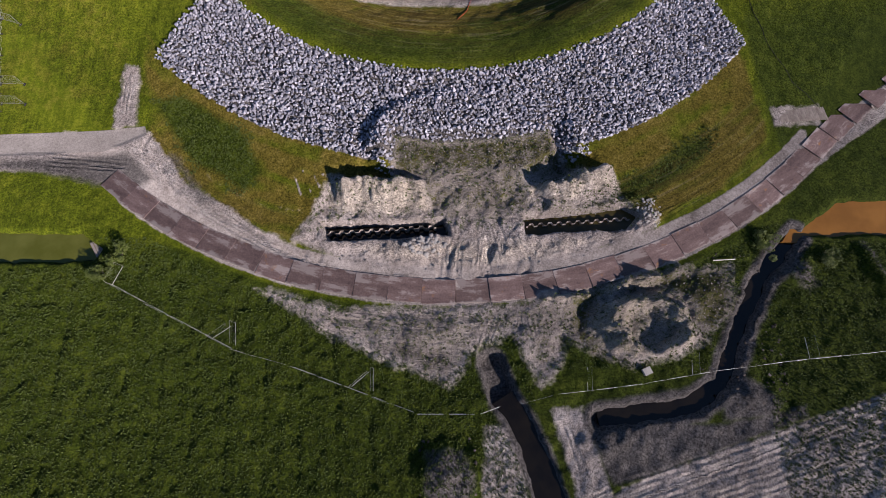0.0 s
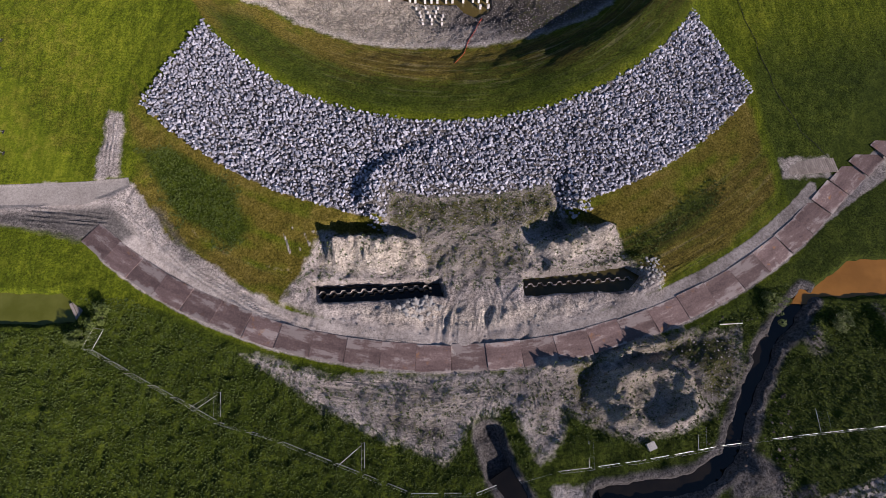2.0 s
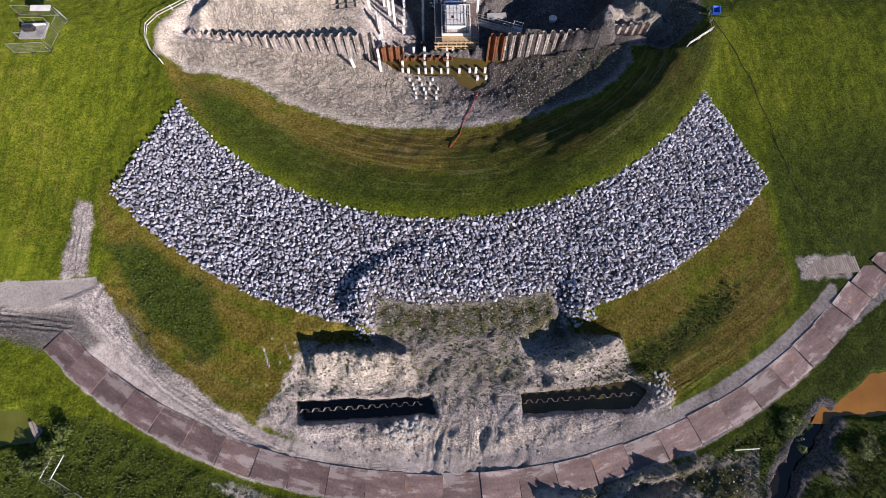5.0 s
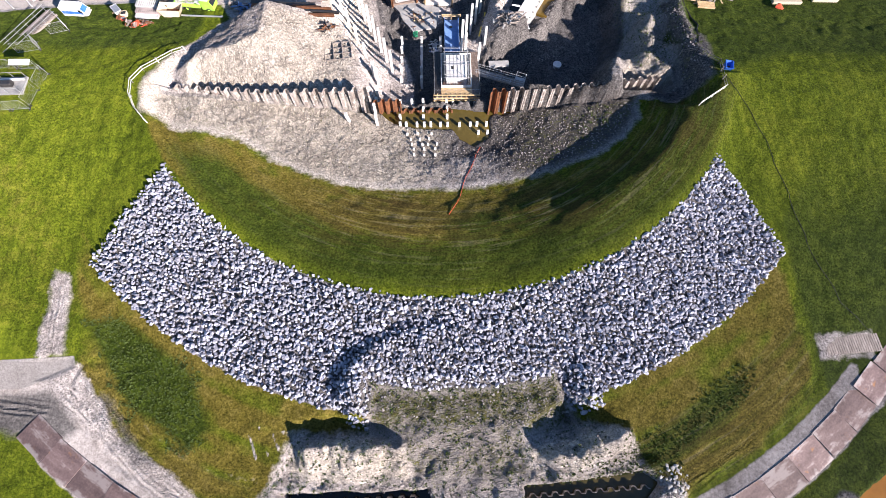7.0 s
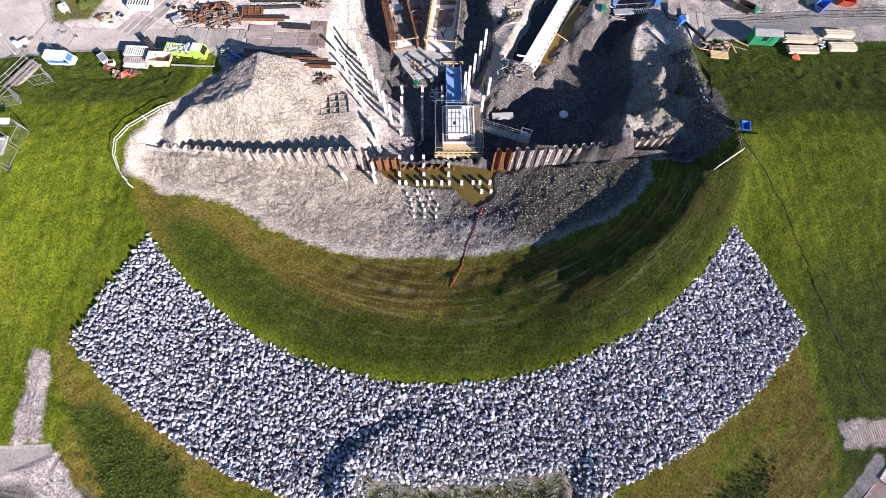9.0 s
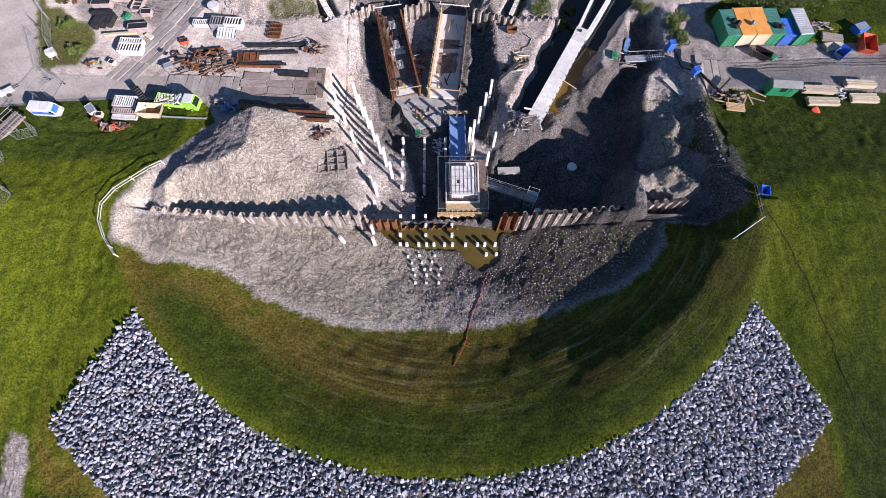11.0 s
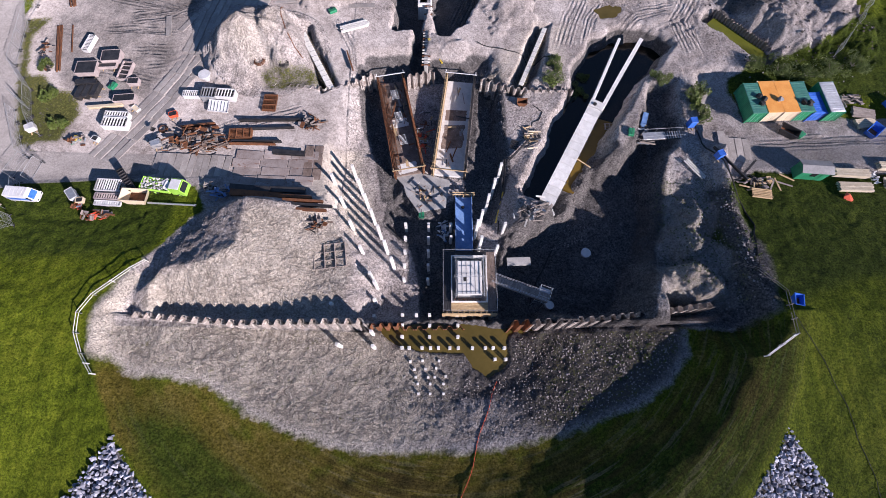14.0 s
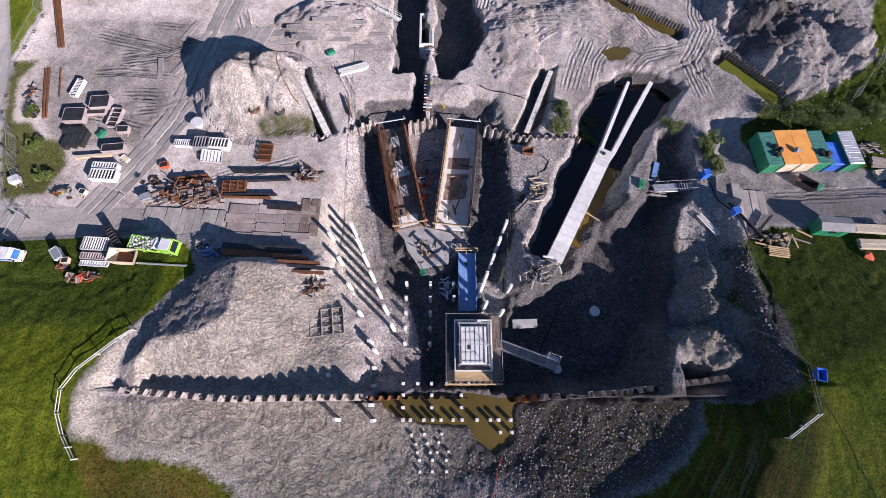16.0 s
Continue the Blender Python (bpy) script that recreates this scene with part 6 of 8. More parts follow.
def van(label, x, y, turn):
    v = thing("delivery_van", label, "van", m=on_ground(x, y, 0, turn) @ Matrix.Scale(0.8, 4))
    prof = [(-2.75, 0.35), (2.55, 0.35), (2.7, 0.95), (2.25, 1.2), (1.75, 2.15), (1.3, 2.45), (-2.7, 2.5), (-2.8, 2.35)]
    body = part("body", Shape().prism(prof, -1.0, 1.0, Matrix(((1, 0, 0, 0), (0, 0, 1, 0), (0, 1, 0, 0), (0, 0, 0, 1)))), WHITE_PAINT, v)
    # flat blue paint stands in for the sky reflected in this pane
    part("windscreen", Shape().add([(2.28, -0.85, 1.25), (2.28, 0.85, 1.25), (1.82, 0.85, 2.1), (1.82, -0.85, 2.1)], [(0, 1, 2, 3)]), BLUE, body, "windscreen painted blue for its sky reflection")
    for sy in (-1.012, 1.012):
        part("side_stripe", Shape().box(-2.6, sy - 0.008, 0.9, 1.9, sy + 0.008, 1.6, c=0), BLUE, body, "broad blue stripe")
        part("side_window", Shape().box(1.2, sy - 0.012, 1.35, 1.75, sy + 0.012, 1.95, c=0), GLASS, body)
        part("mirror", Shape().box(1.85, sy * 1.15 - 0.1, 1.3, 2.0, sy * 1.15 + 0.1, 1.65), BLACK_RUBBER, body)
    for sx in (-1.75, 1.75):
        for sy in (-0.88, 0.88):
            w = part("wheel", Shape().rod((sx, sy - 0.11, 0.34), (sx, sy + 0.11, 0.34), 0.34, 16), BLACK_RUBBER, v)
            part("rim", Shape().rod((sx, sy - 0.13, 0.34), (sx, sy + 0.13, 0.34), 0.19, 10), ZINC, w)
    for i in range(5):
        part("roof_rib", Shape().box(-2.4 + i * 0.75, -0.85, 2.47, -2.32 + i * 0.75, 0.85, 2.51), WHITE_PAINT, body)
    for sy in (-0.75, 0.75):
        part("headlight", Shape().box(2.56, sy - 0.18, 0.75, 2.7, sy + 0.18, 0.95), GLASS, body)
    return v


van("white delivery van with blue stripes parked on the verge", -60.6, 101.8, -4)

# small tipper loaded with rubble
tip = thing("tipper_truck", "lime green tipper truck loaded with white rubble", "truck", m=on_ground(-40.0, 103.3, 0, -8) @ Matrix.Scale(0.92, 4))
part("chassis", Shape().box(-3.6, -0.45, 0.55, 3.7, 0.45, 0.8), STEEL_DARK, tip)
bed = part("load_bed", Shape().box(-3.7, -1.1, 0.85, 1.2, 1.1, 0.95), LIME, tip)
for y in (-1.1, 1.04):
    part("side_board", Shape().box(-3.7, y, 0.95, 1.2, y + 0.06, 1.65), LIME, bed)
for x in (-3.7, 1.14):
    part("end_board", Shape().box(x, -1.1, 0.95, x + 0.06, 1.1, 1.7), LIME, bed)
cab = part("cab", Shape().prism([(1.5, 0.6), (3.8, 0.6), (3.8, 1.4), (3.4, 2.4), (1.5, 2.4)], -1.05, 1.05, Matrix(((1, 0, 0, 0), (0, 0, 1, 0), (0, 1, 0, 0), (0, 0, 0, 1)))), LIME, tip)
part("cab_roof", Shape().box(1.6, -0.9, 2.4, 3.2, 0.9, 2.5), WHITE_PAINT, cab)
part("windscreen", Shape().add([(3.82, -0.9, 1.45), (3.82, 0.9, 1.45), (3.45, 0.85, 2.3), (3.45, -0.85, 2.3)], [(0, 1, 2, 3)]), GLASS, cab)
for sx in (-2.9, -1.6, 2.7):
    for sy in (-0.95, 0.95):
        w = part("wheel", Shape().rod((sx, sy - 0.15, 0.48), (sx, sy + 0.15, 0.48), 0.48, 14), BLACK_RUBBER, tip)
        part("rim", Shape().rod((sx, sy - 0.17, 0.48), (sx, sy + 0.17, 0.48), 0.25, 10), LIME, w)
load = Shape()
for i in range(150):
    s = crumple(i, random.uniform(0.13, 0.3), 9, 0.8)
    load.add(s.v, s.f, pose(random.uniform(-3.5, 1.0) * 1.0, random.uniform(-0.95, 0.95), 1.25 + random.random() * 0.5))
tagged(part("rubble_load", load, RUBBLE, tip), kind="stuff")
for x, y, a in ((0.5, 0.3, 30), (1.0, -0.2, 70)):
    part("white_board", Shape().box(-0.7, -0.55, 0, 0.7, 0.55, 0.08), WHITE_PAINT, tip, "broken white board", m=pose(x, y, 1.85, 12, -18, a))
tagged(part("sewer_pipe", Shape().rod((-3.6, 0, 0.15), (3.6, 0, 0.15), 0.15, 10).rod((3.4, 0, 0.15), (3.7, 0, 0.15), 0.2, 10), ZINC, m=on_ground(-38.6, 100.5, 0.02, -3)), "long pale plastic pipe lying on the grass edge", "pipe")


def panel_stack(label, x, y, turn, w, l, h, mat, bars=7, tilt=0.0, z=0.0):
    """Ribbed shuttering panels: a deep frame with cross bars."""
    h = h * 0.7
    t = thing("formwork_panel", label, "formwork", "stacked formwork panels", pose(x, y, ground_at(x, y) + 0.1 + z, tilt, 0, turn))
    part("backing", Shape().box(-l / 2, -w / 2, 0, l / 2, w / 2, max(0.08, h - 0.3), c=0.02), STEEL_DARK if h > 0.5 else mat, t)
    for sx in (-1, 1):
        part("frame_end", Shape().box(sx * l / 2 - 0.05, -w / 2, 0, sx * l / 2 + 0.05, w / 2, h), mat, t)
    for sy in (-1, 1):
        part("frame_side", Shape().box(-l / 2, sy * w / 2 - 0.06, 0, l / 2, sy * w / 2 + 0.06, h), mat, t)
    for i in range(bars + 1):
        u = -l / 2 + i * l / bars
        part("cross_bar", Shape().box(u - 0.05, -w / 2, h - 0.2, u + 0.05, w / 2, h), mat, t)
    return t


panel_stack("white ribbed formwork panels stacked by the road", -48.6, 103.6, -3, 1.9, 4.0, 1.5, WHITE_PAINT, 11)
panel_stack("pinkish ribbed formwork panels in a low stack", -48.3, 101.7, -3, 0.9, 4.0, 1.1, PINKISH, 11)
panel_stack("white ribbed formwork panel lying low on the grass", -48.2, 100.6, -3, 0.7, 3.9, 0.6, WHITE_PAINT, 11)
panel_stack("dark blue formwork frame leaning on a stack", -46.1, 104.4, -50, 0.9, 4.4, 0.4, STEEL_DARK, 8, 0, 1.2)
panel_stack("white ribbed formwork panels in the yard", -51.4, 117.0, -3, 0.9, 3.8, 1.5, WHITE_PAINT, 9)
panel_stack("white ribbed formwork panels stacked high", -51.2, 115.3, -3, 1.7, 3.9, 1.7, WHITE_PAINT, 8)
panel_stack("narrow white ribbed panel standing in the yard", -60.0, 132.0, 80, 1.1, 3.4, 1.1, WHITE_PAINT, 11)
panel_stack("pink and white striped panels in the yard", -52.4, 126.2, 84, 1.7, 3.6, 1.0, PINKISH, 4)
panel_stack("white ribbed formwork panel near the sand heap", -40.1, 121.2, -2, 1.1, 2.6, 1.2, WHITE_PAINT, 8)
panel_stack("white ribbed formwork panels near the sand heap", -37.0, 121.1, -2, 1.9, 2.3, 2.0, ZINC, 5)
panel_stack("white deep formwork panel near the sand heap", -34.2, 121.0, -4, 1.6, 3.0, 1.9, WHITE_PAINT, 6)
panel_stack("white formwork frame tilted on trestles", -35.2, 118.9, -6, 1.9, 3.3, 0.35, WHITE_PAINT, 6, 14, 0.5)


def crate(label, x, y, turn, w, l, h, side, top):
    h = h * 0.72
    w, l = 0.9 * w, 0.9 * l
    t = thing("panel_box", label, "crate", "yard boxes", on_ground(x, y, 0.12, turn))
    part("body", Shape().box(-l / 2, -w / 2, 0, l / 2, w / 2, h - 0.1, c=0.03), side, t)
    part("lid", Shape().box(-l / 2 + 0.05, -w / 2 + 0.05, h - 0.1, l / 2 - 0.05, w / 2 - 0.05, h), top, t, "dark sheet top")
    for sx in (-1, 1):
        part("rim", Shape().box(sx * l / 2 - 0.04, -w / 2, h - 0.1, sx * l / 2 + 0.03, w / 2, h + 0.03), side, t)
    for sy in (-1, 1):
        part("rim", Shape().box(-l / 2, sy * w / 2 - 0.03, h - 0.1, l / 2, sy * w / 2 + 0.04, h + 0.03), side, t)
    for sx in (-0.3, 0.3):
        part("skid", Shape().box(sx * l - 0.08, -w / 2 - 0.4, -0.12, sx * l + 0.08, w / 2, 0), WOOD, t)
    return t


crate("pale pink crate with a dark blue-grey top", -58.7, 126.3, 3, 2.8, 3.7, 1.5, PINKISH, STEEL_DARK)
crate("pale pink crate with a dark blue-grey top", -55.2, 128.9, 5, 2.6, 3.4, 1.5, PINKISH, STEEL_DARK)
crate("low pink crate with slatted dark top", -55.7, 127.2, 3, 0.9, 3.4, 0.9, PINKISH, STEEL_DARK)
crate("small pale crate on skids", -50.4, 123.8, 3, 1.3, 2.0, 1.1, PINKISH, STEEL_DARK)
crate("long dark steel box", -58.0, 123.4, 4, 1.0, 3.8, 1.3, STEEL_DARK, STEEL_DARK)
crate("pale long crate with a dark top", -50.9, 120.2, 6, 1.5, 3.8, 1.4, PINKISH, STEEL_DARK)
for i in range(3):
    crate("black steel bin in a row of three", -58.7 + 1.2 * i, 121.6 + 0.2 * i, 82, 1.0, 3.0, 1.2, STEEL_DARK, STEEL_DARK)
crate("small white tray on the ground", -49.0, 118.6, -35, 0.9, 1.5, 0.5, WHITE_PAINT, CREAM)
crate("small white box beside junk", -53.8, 112.5, -20, 0.9, 1.1, 0.9, WHITE_PAINT, STEEL_DARK)
crate("small dark box with an orange side", -42.5, 117.4, 18, 1.0, 1.4, 0.8, RED, STEEL_DARK)
crate("white pump box on the verge", -53.8, 102.0, -50, 1.2, 2.2, 1.2, WHITE_PAINT, ZINC)
crate("small pale box on the verge", -52.2, 101.0, 5, 0.9, 1.1, 0.8, CREAM, STEEL_DARK)
crate("white generator box by the scrap heap", -43.9, 111.6, 25, 1.1, 1.6, 1.3, ZINC, ZINC)
crate("long blue tank cabinet on the east bank", 36.0, 117.6, 70, 0.9, 2.6, 1.2, BLUE_STEEL, BLUE_STEEL)
crate("bright blue portable toilet cabin", 43.0, 115.9, 5, 1.1, 1.2, 2.2, BLUE, BLUE)
crate("bright blue portable cabin by the path", 44.8, 108.6, 20, 1.1, 1.1, 1.6, BLUE, BLUE)
crate("small white pump cabin by the gate", -64.6, 114.4, 30, 1.2, 1.5, 1.2, WHITE_PAINT, WHITE_PAINT)
crate("pale blue steel box in the east yard", 78.6, 120.6, 20, 1.8, 2.6, 1.5, BLUE, ZINC)
for x, y in ((-54, 123.2), (-18.2, 140.4), (33.1, 114.6), (-1.4, 101.2), (61.4, 114.4)):
    t = thing("bucket_rack", "small green plastic crate with tools", "crate", "green crates", on_ground(x, y, 0.05, random.uniform(0, 90)))
    part("tub", Shape().box(-0.7, -0.45, 0, 0.7, 0.45, 0.5, c=0.05), GREEN, t)
    part("handle_bar", Shape().rod((-0.6, 0, 0.5), (0.6, 0, 0.8), 0.04, 5), STEEL_DARK, t)


ROAD_MAT = plain("dusty_timber", (0.25, 0.225, 0.21), (0.39, 0.36, 0.34), 0.8, 0.9, wear=(0.46, 0.42, 0.4), wear_at=0.6, vary=0.3)
DUSTY_PLATE = plain("dusty_plate", (0.25, 0.2, 0.183), (0.4, 0.35, 0.33), 0.6, 0.85, wear=(0.22, 0.14, 0.11), wear_at=0.58, vary=0.5)


# road mats and plates of the yard
def mats(name, label, spots, size, mat, dz=0.08):
    me = Shape().box(-size[0] / 2, -size[1] / 2, -0.06, size[0] / 2, size[1] / 2, 0.06, c=0.02).mesh(name, mat)
    for x, y, a in spots:
        ob = new(name, me)
        ob.matrix_basis = pose(x, y, ground_at(x, y) + dz + random.uniform(-0.02, 0.03), random.uniform(-1, 1), random.uniform(-1, 1), a)
        tagged(ob, label, "road mat", name + "s of the yard")


mats("timber_mat", "worn grey timber road mat pressed in sandy ground", [(x + s, y - 0.4 * s, a) for x, y, a in [(-51, 111, 58), (-48.4, 115.4, 59), (-46, 119.4, 60), (-43.8, 123.6, 64), (-42.1, 127.9, 72), (-41.1, 132.4, 79), (-40.4, 137, 82), (-39.6, 141.6, 80), (-38.7, 146.2, 79), (-37.8, 150.8, 79)] for s in (-1.7, -0.6, 0.6, 1.7)] + [(-40.6, 129.4, 62), (-28.6, 144.8, 8), (-24, 145.6, 6), (-19.2, 146.2, 4), (-14.4, 146.6, 3), (-27.6, 143.1, 8), (-22.9, 143.5, 6), (-15.9, 144.6, 4), (-11.2, 145, 3), (-13, 142.1, 3)] + [(-44, 145.4, 65), (-47.4, 136.6, 100), (-43.9, 137.5, 62)] + [(-28.5 + 4.9 * k, 145.2 - 0.2 * k, -3) for k in range(3)] + [(-27 + 4.9 * k, 142.8, 1) for k in range(3)], (4.8, 1.0), ROAD_MAT, 0.04)
mats("timber_mat", "worn grey timber road mat laid across the site road", [(-43.4 + 1.12 * k, 107.9 - 0.06 * k, 84 + (k * 7) % 5) for k in range(11)] + [(-36.8 + 1.1 * k, 143.9 + 0.05 * k, 66 + k) for k in range(7)], (4.6, 1.05), ROAD_MAT, 0.04)
mats("timber_mat", "broad worn timber road mat at the east gate", [(46.8 + 1.25 * k, 111.6 - 0.1 * k, 86) for k in range(5)] + [(45.2 + 1.3 * k, 120 + 1.4 * k, 60) for k in range(3)], (4.8, 1.15), ROAD_MAT, 0.04)
mats("floor_plate", "dusty steel floor plate on the storage floor", [(-29.2 + 4.4 * i + (0.4 if j % 2 else 0), 105.2 + 1.55 * j, -3) for i in range(3) for j in range(4)], (4.3, 1.5), DUSTY_PLATE)
mats("floor_plate", "brown rusty steel plate standing apart on the storage floor", [(-17.9, 106.4 + 2.1 * j, 87) for j in range(3)] + [(-19.4, 106.4 + 2.1 * j, 87) for j in range(3)], (2.0, 1.35), BROWN_SLAB, 0.1)


def h_beam(label, x, y, turn, length, h=0.5, w=0.5, mat=STEEL_RUST, z=0.0, tilt=0.0):
    s = Shape().box(0 - length / 2, -w / 2, 0, length / 2, w / 2, 0.05).box(-length / 2, -w / 2, h - 0.05, length / 2, w / 2, h).box(-length / 2, -0.03, 0.05, length / 2, 0.03, h - 0.05)
    return tagged(part("steel_beam", s, mat, m=pose(x, y, ground_at(x, y) + 0.06 + z, 0, tilt, turn)), label, "steel beam", "steel beams")


for x, y, a, l, mat, z, w in ((-27.2, 103.1, -5, 6.2, STEEL_DARK, 0.6, 0.9), (-21.6, 102.9, -2, 5.4, STEEL_DARK, 0.6, 0.9), (-26, 102.0, -5, 8, STEEL_RUST, 0.4, 1.0), (-20, 101.3, -3, 5, STEEL_RUST, 0.4, 0.5), (-18.6, 100.4, -3, 6, STEEL_RUST, 0.3, 0.4), (-17.2, 99.7, -4, 6, STEEL_DARK, 0.3, 0.4), (-17.8, 99.0, -3, 5.6, STEEL_RUST, 0.2, 0.4),
                              (-22.6, 110.1, -4, 5.2, STEEL_DARK, 0.1, 0.8), (-38, 115.3, 8, 5.4, STEEL_RUST, 0.1, 0.3), (-37.6, 114.7, 6, 6, STEEL_RUST, 0.1, 0.3), (-28, 112.2, 0, 8, STEEL_DARK, 0.1, 0.3), (-28.6, 111.7, -1, 7.4, STEEL_RUST, 0.1, 0.25), (-26.2, 116.3, 1, 10.5, STEEL_DARK, 0.1, 0.35), (-26.8, 114.7, 3, 9, STEEL_DARK, 0.1, 0.25), (-14.2, 128.8, -72, 4.4, STEEL_RUST, 0.2, 0.25), (-54, 118.9, 6, 5.6, CREAM, 0.2, 0.5), (50.4, 107.4, 45, 4.6, STEEL_DARK, 0.3, 0.3), (46.2, 107.2, -56, 7, STEEL_DARK, 0.2, 0.22), (14.6, 111.6, 48, 5.2, STEEL_DARK, 0.2, 0.25)):
    h_beam("long steel beam lying on the storage ground", x, y, a, l, 0.45, w, mat, z)


def pipes(label, x0, y0, x1, y1, n, r, mat=STEEL_RUST, spread=0.25):
    for i in range(n):
        q = math.atan2(y1 - y0, x1 - x0)
        ox, oy = -math.sin(q) * (i - n / 2) * spread, math.cos(q) * (i - n / 2) * spread
        a, b = Vector((x0 + ox, y0 + oy, ground_at(x0, y0) + r + 0.05)), Vector((x1 + ox + random.uniform(-0.3, 0.3), y1 + oy, ground_at(x1, y1) + r + 0.05))
        ob = part("steel_pipe", Shape().rod(a - a, b - a, r, 8), mat, m=Matrix.Translation(a))
        tagged(ob, label, "pipe", "steel pipes of the yard")


pipes("long rusty steel pipe in a bundle on the yard", -69.6, 152.2, -65.6, 141.2, 5, 0.14)
pipes("long rusty steel pipe lying on the yard", -66.6, 136.4, -64, 126.2, 4, 0.12)
pipes("thin rusty steel pipe lying on the yard", -64.4, 136.6, -62.6, 130.4, 1, 0.1)
pipes("thin dark steel pipe on the island", 12.2, 110, 11.2, 97.4, 2, 0.12, STEEL_DARK)
pipes("long yellow pipe on the island's edge", 11.8, 104.4, 10.7, 99.2, 1, 0.12, YELLOW)
pipes("slim yellow rail over the trench end", -0.5, 134.5, 2.0, 129.9, 2, 0.07, YELLOW)


def scrap(label, x, y, n, lx, ly, h, mats_, seed, long=(0.6, 2.6)):
    """A tangled heap of steel scrap, each bar, tube and plate a part."""
    rng = random.Random(seed)
    t = thing("scrap_heap", label, "scrap heap", "scrap heaps", on_ground(x, y))
    for i in range(n):
        m = pose(rng.gauss(0, lx * 0.42), rng.gauss(0, ly * 0.42), 0.1 + rng.random() * h, rng.uniform(-14, 14), rng.uniform(-18, 18), rng.choice((0, 90, 20, -15)) + rng.uniform(-25, 25))
        l = rng.uniform(*long)
        k = i % 4
        s = Shape().rod((-l / 2, 0, 0), (l / 2, 0, 0), rng.uniform(0.05, 0.12), 6) if k < 2 else Shape().box(-l / 2, -0.14, -0.05, l / 2, 0.14, 0.05) if k == 2 else Shape().box(-l / 4, -0.35, -0.03, l / 4, 0.35, 0.03).box(-l / 4, -0.35, 0.03, -l / 4 + 0.06, 0.35, 0.3)
        part(("scrap_bar", "scrap_tube", "scrap_beam", "scrap_plate")[k], s, mats_[rng.randrange(len(mats_))], t, m=m)
    return t


RUSTS = [STEEL_RUST, STEEL_RUST, STEEL_DARK, BROWN_SLAB, WOOD_GREY]
scrap("broad heap of rusty reinforcement and pipe scrap", -37.4, 112.2, 190, 5.4, 2.2, 1.2, RUSTS, 1)
scrap("small tangle of rusty couplings", -67.6, 131, 26, 0.9, 1.8, 0.6, RUSTS, 2, (0.3, 1.0))
scrap("small tangle of rusty chain and clamps", -65.7, 126.8, 16, 0.9, 0.8, 0.4, RUSTS, 3, (0.3, 0.8))
scrap("heap of orange-rusty steel sections on the slab edge", -19.6, 115.6, 26, 2.0, 1.7, 0.7, RUSTS, 4, (0.8, 2.4))
scrap("loose rusty clamps and beam ends on sand", -16.4, 96.8, 26, 1.8, 1.4, 0.5, RUSTS, 5, (0.4, 1.4))
scrap("loose red frames lying on the grass", -48.5, 98.4, 30, 3.0, 0.8, 0.4, [RED, STEEL_RUST, WOOD_GREY], 6, (0.5, 1.8))
scrap("loose red and grey frames by the verge", -52.4, 100.0, 14, 0.9, 0.5, 0.4, [RED, ZINC, STEEL_RUST], 7, (0.4, 1.2))
scrap("untidy heap of blue and grey site materials", -31.4, 102.4, 36, 1.8, 0.9, 0.8, [BLUE_STEEL, ZINC, STEEL_DARK, WOOD_GREY], 8, (0.5, 2.0))
scrap("untidy junk of frames and tubes on weeds", -57.2, 112.4, 26, 1.5, 0.9, 0.6, [ZINC, STEEL_RUST, GREEN, YELLOW, WOOD_GREY], 9, (0.4, 1.8))
scrap("formwork scrap scattered between the wall boxes", -1.2, 115.5, 44, 1.4, 5.5, 0.7, [WOOD, RED, STEEL_DARK, ZINC, STEEL_RUST], 10, (0.4, 1.8))
scrap("boards, tubes and tools scattered on the blinding slab", -0.8, 104.6, 46, 2.4, 2.4, 0.5, [WOOD, WOOD_GREY, STEEL_DARK, ZINC, STEEL_RUST], 20, (0.5, 2.4))
scrap("timber and steel scraps on the island", 16.8, 114.2, 30, 1.6, 2.6, 0.4, [WOOD, WOOD_GREY, STEEL_DARK, CREAM], 11, (0.6, 2.4))
scrap("broken concrete and bars at the wall's raw end", 15.2, 99.2, 46, 2.6, 2.0, 0.8, [CONCRETE, WOOD_GREY, STEEL_DARK, CONCRETE_GREY], 12, (0.4, 2.0))
scrap("tools and hoses heaped beside the blue shutter", 2.0, 99.0, 34, 0.9, 2.4, 0.6, [ZINC, STEEL_DARK, BLUE_STEEL, WHITE_PAINT], 13, (0.4, 1.4))
scrap("poles and pipes stacked on the east bank", 35.6, 114.6, 30, 0.8, 2.6, 0.5, [STEEL_DARK, ZINC, WOOD_GREY], 14, (1.0, 2.8))
scrap("planks and rubbish heaped on trampled weeds", 51.6, 105.2, 36, 2.6, 1.2, 0.5, [WOOD_GREY, WOOD, STEEL_DARK], 15, (0.5, 2.2))
scrap("white sacks and frames by the timber", 70.8, 106.6, 20, 1.0, 0.9, 0.6, [WHITE_PAINT, ZINC], 16, (0.4, 1.0))
scrap("dark beams and pallets behind the skips", 71.4, 121.2, 26, 2.2, 1.3, 0.6, [WOOD_GREY, STEEL_DARK], 17, (0.8, 3.0))
scrap("scattered boards and stones on the verge", -33.6, 103.6, 26, 1.6, 0.8, 0.4, [WOOD_GREY, CONCRETE_GREY, STEEL_DARK], 18, (0.3, 1.2))


